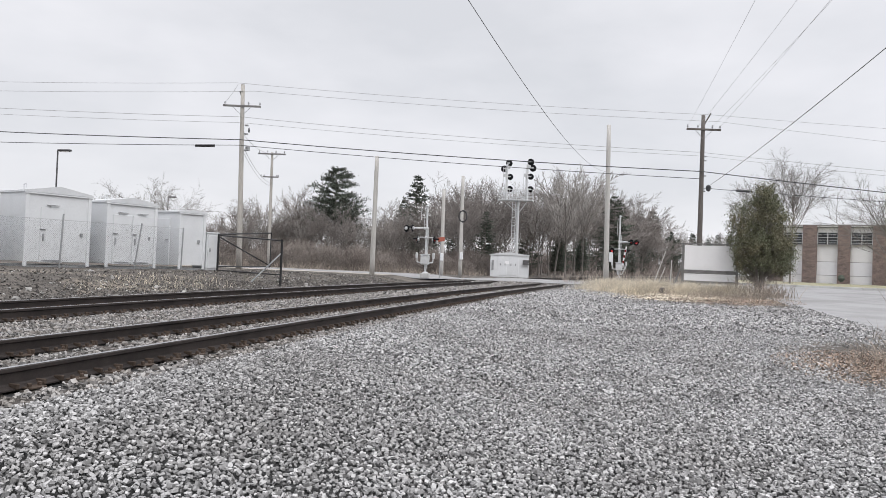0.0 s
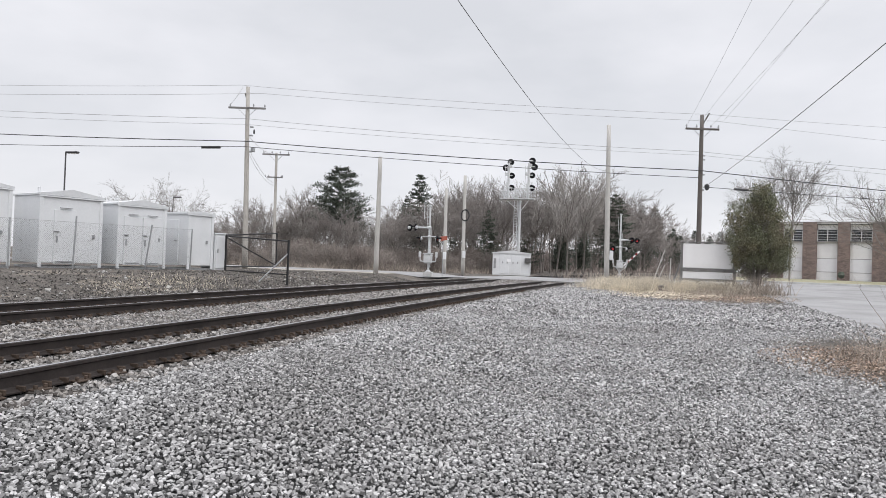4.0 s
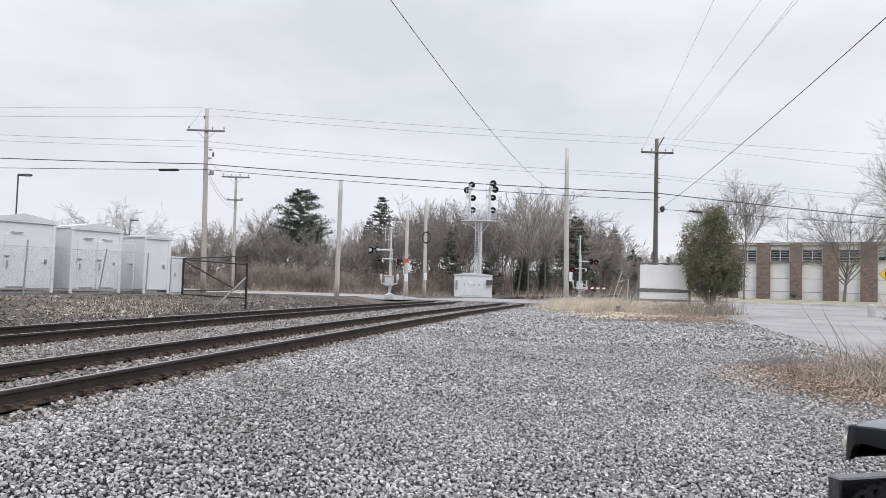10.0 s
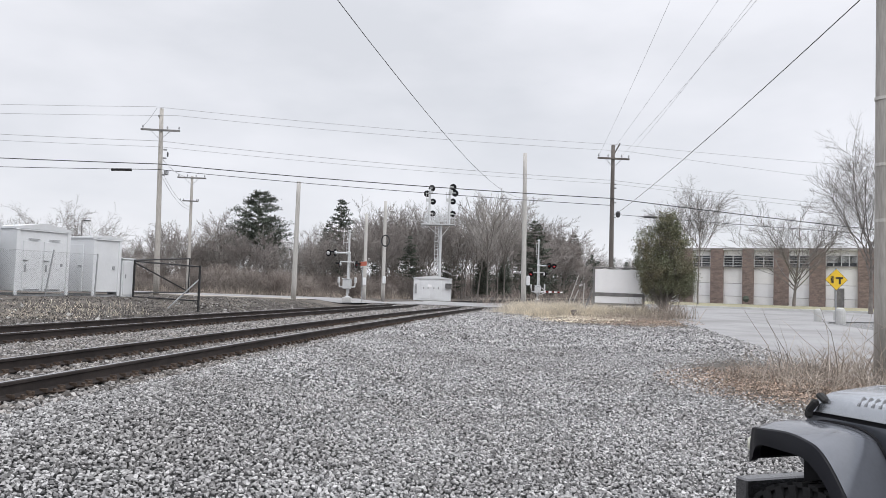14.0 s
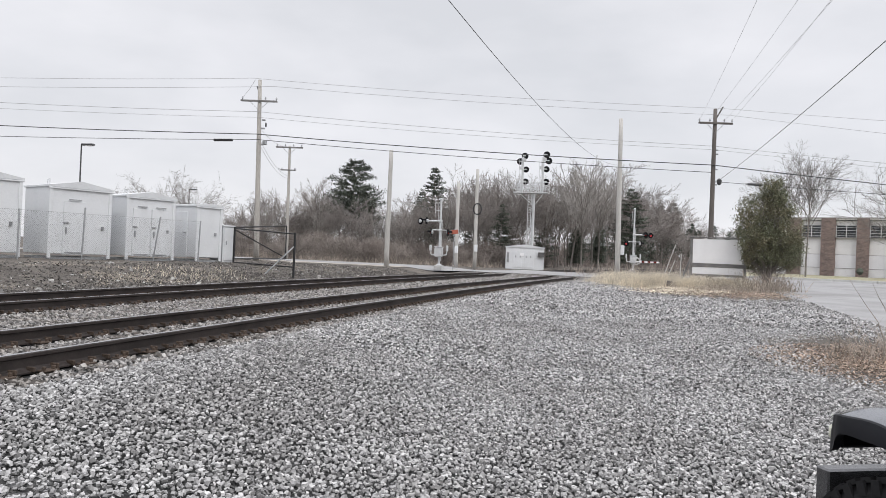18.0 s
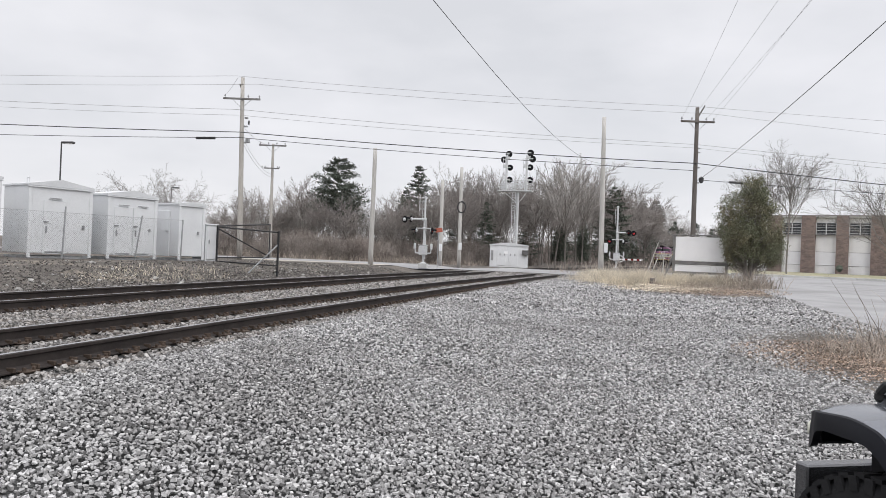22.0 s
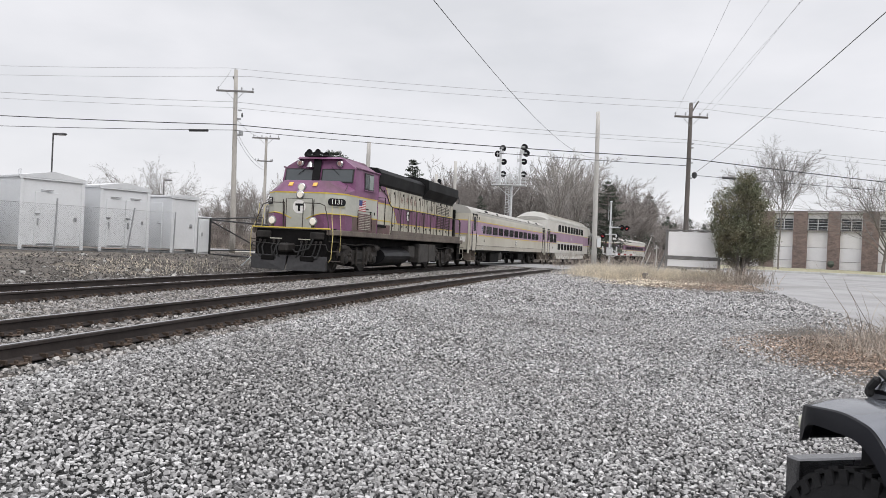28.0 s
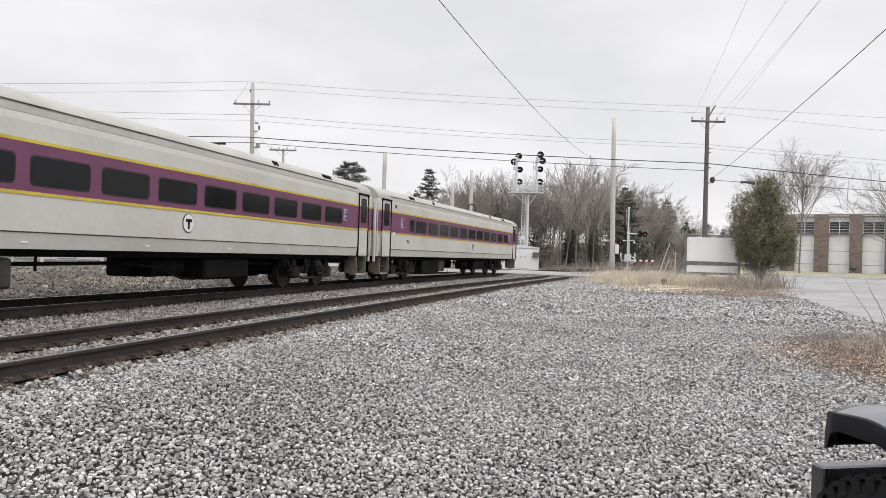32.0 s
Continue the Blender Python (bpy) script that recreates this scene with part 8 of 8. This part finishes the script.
def stems(name, n, place, hmin, hmax, rad, lean, material, label, category, seed, segs=2):
    """Thin dry stems or grass blades, joined."""
    r = random.Random(seed)
    g = G()
    for i in range(n):
        x, y = place(r)
        z = ground_z(x, y)
        p = Vector((x, y, z - 0.02))
        h = r.uniform(hmin, hmax)
        d = Vector((r.gauss(0, lean), r.gauss(0, lean), 1)).normalized()
        for k in range(segs):
            q = p + d * (h / segs)
            if k == segs - 1:
                spike(g, p, q, rad * 0.5)
            else:
                seg(g, p, q, rad * (1 - k / segs) + rad * 0.2, rad * (1 - (k + 1) / segs) + rad * 0.15, 3)
            p = q
            d = (d + Vector((r.gauss(0, lean), r.gauss(0, lean), -0.15))).normalized()
    return tagged(part(name, g, material), label, category, kind="stuff")


def thicket_place(r):
    while True:
        b, d = r.uniform(-31, 2), r.uniform(72, 100)
        if clear(b, d):
            return CAM.x + d * math.sin(radians(b)), CAM.y + d * math.cos(radians(b))


stems("thicket", 2200, thicket_place, 0.8, 3.4, 0.014, 0.35, M_THICKET, "brown leafless undergrowth at the edge of the woods", "undergrowth", 7, 3)
stems("thicket", 5000, thicket_place, 0.4, 1.3, 0.022, 0.6, M_BRUSH, "pale brown brush at the edge of the woods", "undergrowth", 8, 2)


def bare_shrub(seed, label, twig_mat):
    """A rounded leafless shrub, 3 m high, of many fine stems."""
    r = random.Random(seed)
    g = G()
    for k in range(95):
        a, lean = r.uniform(0, 6.283), abs(r.gauss(0, 0.55))
        p = Vector((r.gauss(0, 0.25), r.gauss(0, 0.25), -0.05))
        d = Vector((math.cos(a) * lean, math.sin(a) * lean, 1)).normalized()
        n, ln = 4, 3.1 * r.uniform(0.6, 1.0) * (1 - 0.22 * lean)
        for q in range(n):
            e = p + d * (ln / n)
            seg(g, p, e, 0.020 * (1 - q / n) + 0.006, 0.020 * (1 - (q + 1) / n) + 0.006, 3)
            for w in range(5):
                b = p.lerp(e, r.random())
                t = (d * 0.7 + Vector((r.gauss(0, 0.6), r.gauss(0, 0.6), r.gauss(0.1, 0.4)))).normalized()
                tip = b + t * r.uniform(0.25, 0.7)
                spike(g, b, tip, 0.009)
                spike(g, b.lerp(tip, 0.4), b.lerp(tip, 0.4) + (t + Vector((r.gauss(0, 0.7), r.gauss(0, 0.7), r.gauss(0, 0.5)))).normalized() * 0.3, 0.007)
            p = e
            d = (d + Vector((r.gauss(0, 0.18), r.gauss(0, 0.18), -0.05))).normalized()
    t = thing("bare_shrub", label, "shrub", "shrubs at the edge of the woods")
    part("crown", g, twig_mat, t)
    return t


shrub_kinds = [bare_shrub(200 + k, "rounded leafless brown shrub at the edge of the woods", M_SHRUB if k < 3 else M_THICKET) for k in range(4)]
rs = random.Random(17)
for i in range(150):
    while True:
        b, dist = rs.uniform(-31, 2.5), rs.uniform(74, 96)
        if clear(b, dist):
            break
    x, y = CAM.x + dist * math.sin(radians(b)), CAM.y + dist * math.cos(radians(b))
    m = pose(x, y, ground_z(x, y), 0, 0, rs.uniform(0, 360))
    t = copy_thing(shrub_kinds[i % 4], m) if i > 3 else shrub_kinds[i]
    t.matrix_basis = m
    k = rs.uniform(0.4, 1.1) * (0.8 + (dist - 74) / 40)
    t.scale = (k * 1.15, k * 1.15, k)


def far_thicket(r):
    while True:
        b, d = r.uniform(-9, 25), r.uniform(130, 270)
        if clear(b, d):
            return CAM.x + d * math.sin(radians(b)), CAM.y + d * math.cos(radians(b))


stems("thicket", 7000, far_thicket, 2.0, 7.5, 0.05, 0.3, M_THICKET, "grey brown leafless undergrowth of the distant woods", "undergrowth", 9, 3)


def gauss_place(cx, cy, sx, sy, cut=2.0):
    def f(r):
        while True:
            u, v = r.gauss(0, 1), r.gauss(0, 1)
            if u * u + v * v < cut * cut:
                return cx + u * sx, cy + v * sy
    return f


# dry brush by the roadside pole
stems("dry_brush", 1300, gauss_place(6.6, 14.0, 1.3, 1.5), 0.25, 1.0, 0.007, 0.45, M_BRUSH, "tangle of dry brown brush stems", "brush", 31, 4)
stems("dry_brush", 60, gauss_place(6.9, 13.6, 1.2, 1.3), 0.9, 2.0, 0.009, 0.25, M_BRUSH, "tall bare brush stems", "brush", 32, 5)
# straw grass and weeds round the sign
def tuft_place(centres, spread_):
    def f(r):
        x, y, k = centres[r.randrange(len(centres))]
        return x + r.gauss(0, spread_ * k), y + r.gauss(0, spread_ * 1.6 * k)
    return f


TUFTS = [(-0.1, 36.5, 1.0), (0.3, 38.2, 1.3), (-0.5, 39.5, 1.0), (0.6, 34.9, 0.7), (1.3, 40.5, 1.2), (2.2, 41.5, 1.0), (1.7, 37.6, 0.6), (3.6, 38.0, 0.6), (4.6, 38.3, 0.6), (5.4, 38.0, 0.7), (3.0, 36.2, 0.5), (-0.9, 43, 1.3)]
stems("dry_grass", 15000, tuft_place(TUFTS, 0.45), 0.25, 0.85, 0.011, 0.42, M_STRAW, "pale dry grass tufts round the sign", "grass", 33, 2)
stems("dry_grass", 1500, gauss_place(3.0, 36.0, 2.4, 2.6), 0.05, 0.25, 0.009, 0.7, M_STRAW, "flattened pale dry grass", "grass", 34, 2)
stems("dry_grass", 1700, gauss_place(4.3, 36.6, 1.7, 1.7), 0.1, 0.5, 0.008, 0.45, M_BRUSH, "brown dry weeds under the sign", "grass", 35, 2)
stems("dry_brush", 420, gauss_place(6.6, 37.8, 0.9, 0.9), 0.4, 1.4, 0.012, 0.35, M_BRUSH, "dry stems round the foot of the evergreen", "brush", 36, 3)
stems("dry_brush", 500, gauss_place(1.0, 57.0, 3.0, 4.0), 0.4, 1.8, 0.014, 0.3, M_BRUSH, "brown weeds beside the crossing", "brush", 37, 3)
stems("dry_grass", 500, gauss_place(-14.6, 22, 0.8, 2.4), 0.06, 0.22, 0.010, 0.5, M_STRAW, "sparse dry grass on the bank", "grass", 38, 2)


def leaves(name, n, place, size, material, label, seed):
    r = np.random.default_rng(seed)
    rr = random.Random(seed)
    g = G()
    for i in range(n):
        x, y = place(rr)
        z = ground_z(x, y) + rr.uniform(0.005, 0.05)
        a = rr.uniform(0, 6.283)
        s_ = size * rr.uniform(0.6, 1.4)
        u = Vector((math.cos(a), math.sin(a), rr.uniform(-0.5, 0.5))) * s_
        v = Vector((-math.sin(a), math.cos(a), rr.uniform(-0.5, 0.5))) * s_ * 0.55
        p = Vector((x, y, z))
        k = len(g.v)
        g.v += [tuple(p - u), tuple(p + v), tuple(p + u), tuple(p - v + Vector((0, 0, 0.01)))]
        g.f.append((k, k + 1, k + 2, k + 3))
    return tagged(part(name, g, material), label, "leaf litter", kind="stuff")


leaves("leaf_litter", 20000, gauss_place(5.6, 13.4, 1.6, 1.6, 1.9), 0.021, M_LEAF, "brown dead leaves on the gravel", 41)
leaves("leaf_litter", 14000, gauss_place(3.8, 34.5, 2.1, 2.6, 1.9), 0.028, M_LEAF, "brown dead leaves round the sign", 42)
leaves("straw_litter", 16000, gauss_place(1.6, 35.5, 1.7, 2.6, 2.0), 0.045, M_STRAW, "flattened dry grass round the sign", 43)

# rubble on the bank
rb = np.random.default_rng(9)
M_RUBBLE = M("broken_stone_rubble", (0.125, 0.115, 0.106), 0.9, var=0.2, scale=3, fine=30, rand=0.8, island=True)
M_RUBBLEPALE = M("pale_broken_stone", (0.42, 0.41, 0.39), 0.9, var=0.2, scale=3, fine=30, rand=0.4, island=True)
for n_r, size, mat_, nm in ((20000, 0.032, M_RUBBLE, "broken stone and dirt strewn on the bank"), (1000, 0.042, M_RUBBLEPALE, "pale broken stones strewn on the bank"), (60, 0.10, M_RUBBLEPALE, "larger pale rocks on the bank")):
    ry_ = rb.uniform(8, 46, n_r)
    rx_ = track_x(ry_)[0] - 2.2 - np.abs(rb.normal(0, 2.6, n_r))
    stones("rubble", np.stack([rx_, ry_, height(rx_, ry_) + 0.012], -1), size, mat_, nm, 51 + n_r % 7, 4 if size < 0.05 else 12)


def evergreen(at, h, w, label):
    r = random.Random(77)
    t = thing("evergreen_shrub", label, "shrub", at=at)
    wood, leaf = G(), G()
    for k in range(5):
        a = k * 1.3
        seg(wood, Vector((0.12 * math.cos(a), 0.12 * math.sin(a), 0)), Vector((0.45 * math.cos(a), 0.45 * math.sin(a), h * 0.7)), 0.07, 0.02, 6)
    lobes = [(0.0, 0.0, 0.62, 0.62, 0.34), (-0.5, 0.1, 0.60, 0.46, 0.24), (0.45, 0.0, 0.52, 0.52, 0.26), (0.25, -0.2, 0.40, 0.55, 0.20), (-0.3, -0.2, 0.42, 0.55, 0.2), (0.1, 0.1, 0.80, 0.34, 0.18), (-0.15, 0.3, 0.28, 0.5, 0.14), (0.62, 0.1, 0.34, 0.4, 0.16)]
    clumps = []
    for k in range(1150):
        lx, ly, lz, lr, lh = lobes[k % len(lobes)]
        while True:
            d = Vector((r.uniform(-1, 1), r.uniform(-1, 1), r.uniform(-1, 1)))
            if 0.25 < d.length < 1:
                break
        clumps.append(Vector(((lx + d.x * lr) * w * 0.5, (ly + d.y * lr) * w * 0.5, (lz + d.z * lh) * h)))
    for c in clumps:
        seg(wood, Vector((c.x * 0.3, c.y * 0.3, c.z - 0.45)), c, 0.012, 0.005, 3)
        for k in range(48):
            p = c + Vector((r.gauss(0, 0.10), r.gauss(0, 0.10), r.gauss(0, 0.13)))
            s_ = r.uniform(0.025, 0.058)
            a = Vector((r.gauss(0, 0.6), r.gauss(0, 0.6), r.gauss(0.5, 0.6))).normalized() * s_
            b = Vector((r.gauss(0, 1), r.gauss(0, 1), r.gauss(0, 0.4))).normalized() * s_ * 0.5
            n = len(leaf.v)
            leaf.v += [tuple(p - a), tuple(p + b), tuple(p + a), tuple(p - b)]
            leaf.f.append((n, n + 1, n + 2, n + 3))
    part("trunk", wood, M_BARK, t)
    part("crown", leaf, M_CEDAR, t)
    return t


evergreen(pose(6.68, 38.4, ground_z(6.7, 38.4)), 5.6, 3.3, "dense upright evergreen shrub beside the blank sign")

# leaning stakes and a stump by the sign
for x, y, dx, dy, h, r_ in ((1.9, 44.0, 0.75, 0.1, 2.2, 0.03), (2.1, 44.0, 0.55, 0.0, 1.3, 0.03), (2.9, 43.5, 0.05, 0.0, 1.7, 0.035), (2.75, 40.3, 0.5, 0.0, 1.4, 0.03)):
    z = ground_z(x, y)
    tagged(part("wooden_stake", G().tube((0, 0, -0.1), (dx, dy, h), r_, r_ * 0.8, 6), M_STUB, at=pose(x, y, z)), "thin pale wooden stake leaning beside the sign", "stake", "leaning stakes")
tagged(part("tree_stump", G().lathe((0, 0, 0), [(0.2, -0.1), (0.15, 0.1), (0.13, 0.3), (0.1, 0.32)], (0, 0, 1), 9), M_BARK, at=pose(2.1, 36.6, ground_z(2.1, 36.6))), "short grey tree stump in the dry grass", "stump")

# verge and pavement before the building
verge_rows = []
for x in np.arange(6, 70, 3.0):
    verge_rows.append(((x, 62.6 - 0.4 * float(ss(10, 20, x)) * 2), (x, 84 - 0.35 * max(0, x - 16) * 0 - 0.0)))
M_VERGE = M("pale_dormant_grass", (0.35, 0.32, 0.23), 0.95, var=0.2, scale=0.6, fine=10, coord="World", bump=0.4, col2=(0.27, 0.27, 0.15))
strip("verge", verge_rows, M_VERGE, 0.03, "strip of dormant pale grass before the building", "verge")
kerb = thing("kerb", "pale concrete kerb along the far side of the road", "kerb", kind="structure")
for i, x in enumerate(np.arange(6, 66, 3.0)):
    z = ROADZ(x + 1.5, 62.0)
    part("kerb_stone", G().box((x + 1.5, 61.9, z + 0.06), (2.97, 0.25, 0.26), 0.02), M_CONCRETE, kerb)


# ---- what moves ----
SPEED, NOSE_AT_29 = 22.89, 1.35


def motions():
    for ob, behind, half in ((loco, 7.25, 5.2), (coach_a, 29.65, 8.9), (coach_b, 54.6, 9.2), (coach_c, 79.6, 8.9), (coach_d, 104.5, 8.9)):
        rows = []
        for k in range(161):
            t = k * 0.2
            s = NOSE_AT_29 + behind - SPEED * (t - 29)
            a, b = track_point(s - half), track_point(s + half)
            ang = math.degrees(math.atan2(a[1] - b[1], a[0] - b[0]))
            rows.append((t, pose((a[0] + b[0]) / 2, (a[1] + b[1]) / 2, RAIL_TOP, 0, 0, ang)))
        walk(ob, rows)
    # the far crossing gate comes down
    down = ((0, 80), (1, 71), (2, 62), (2.5, 57), (4.5, 40), (5, 35), (6, 25), (7, 9), (8, 1), (9, 0), (32, 0))
    for arm in moving_arms:
        walk(arm, [(t, pose(0.25, -0.3, 1.05, 0, -a, 0)) for t, a in down])


motions()
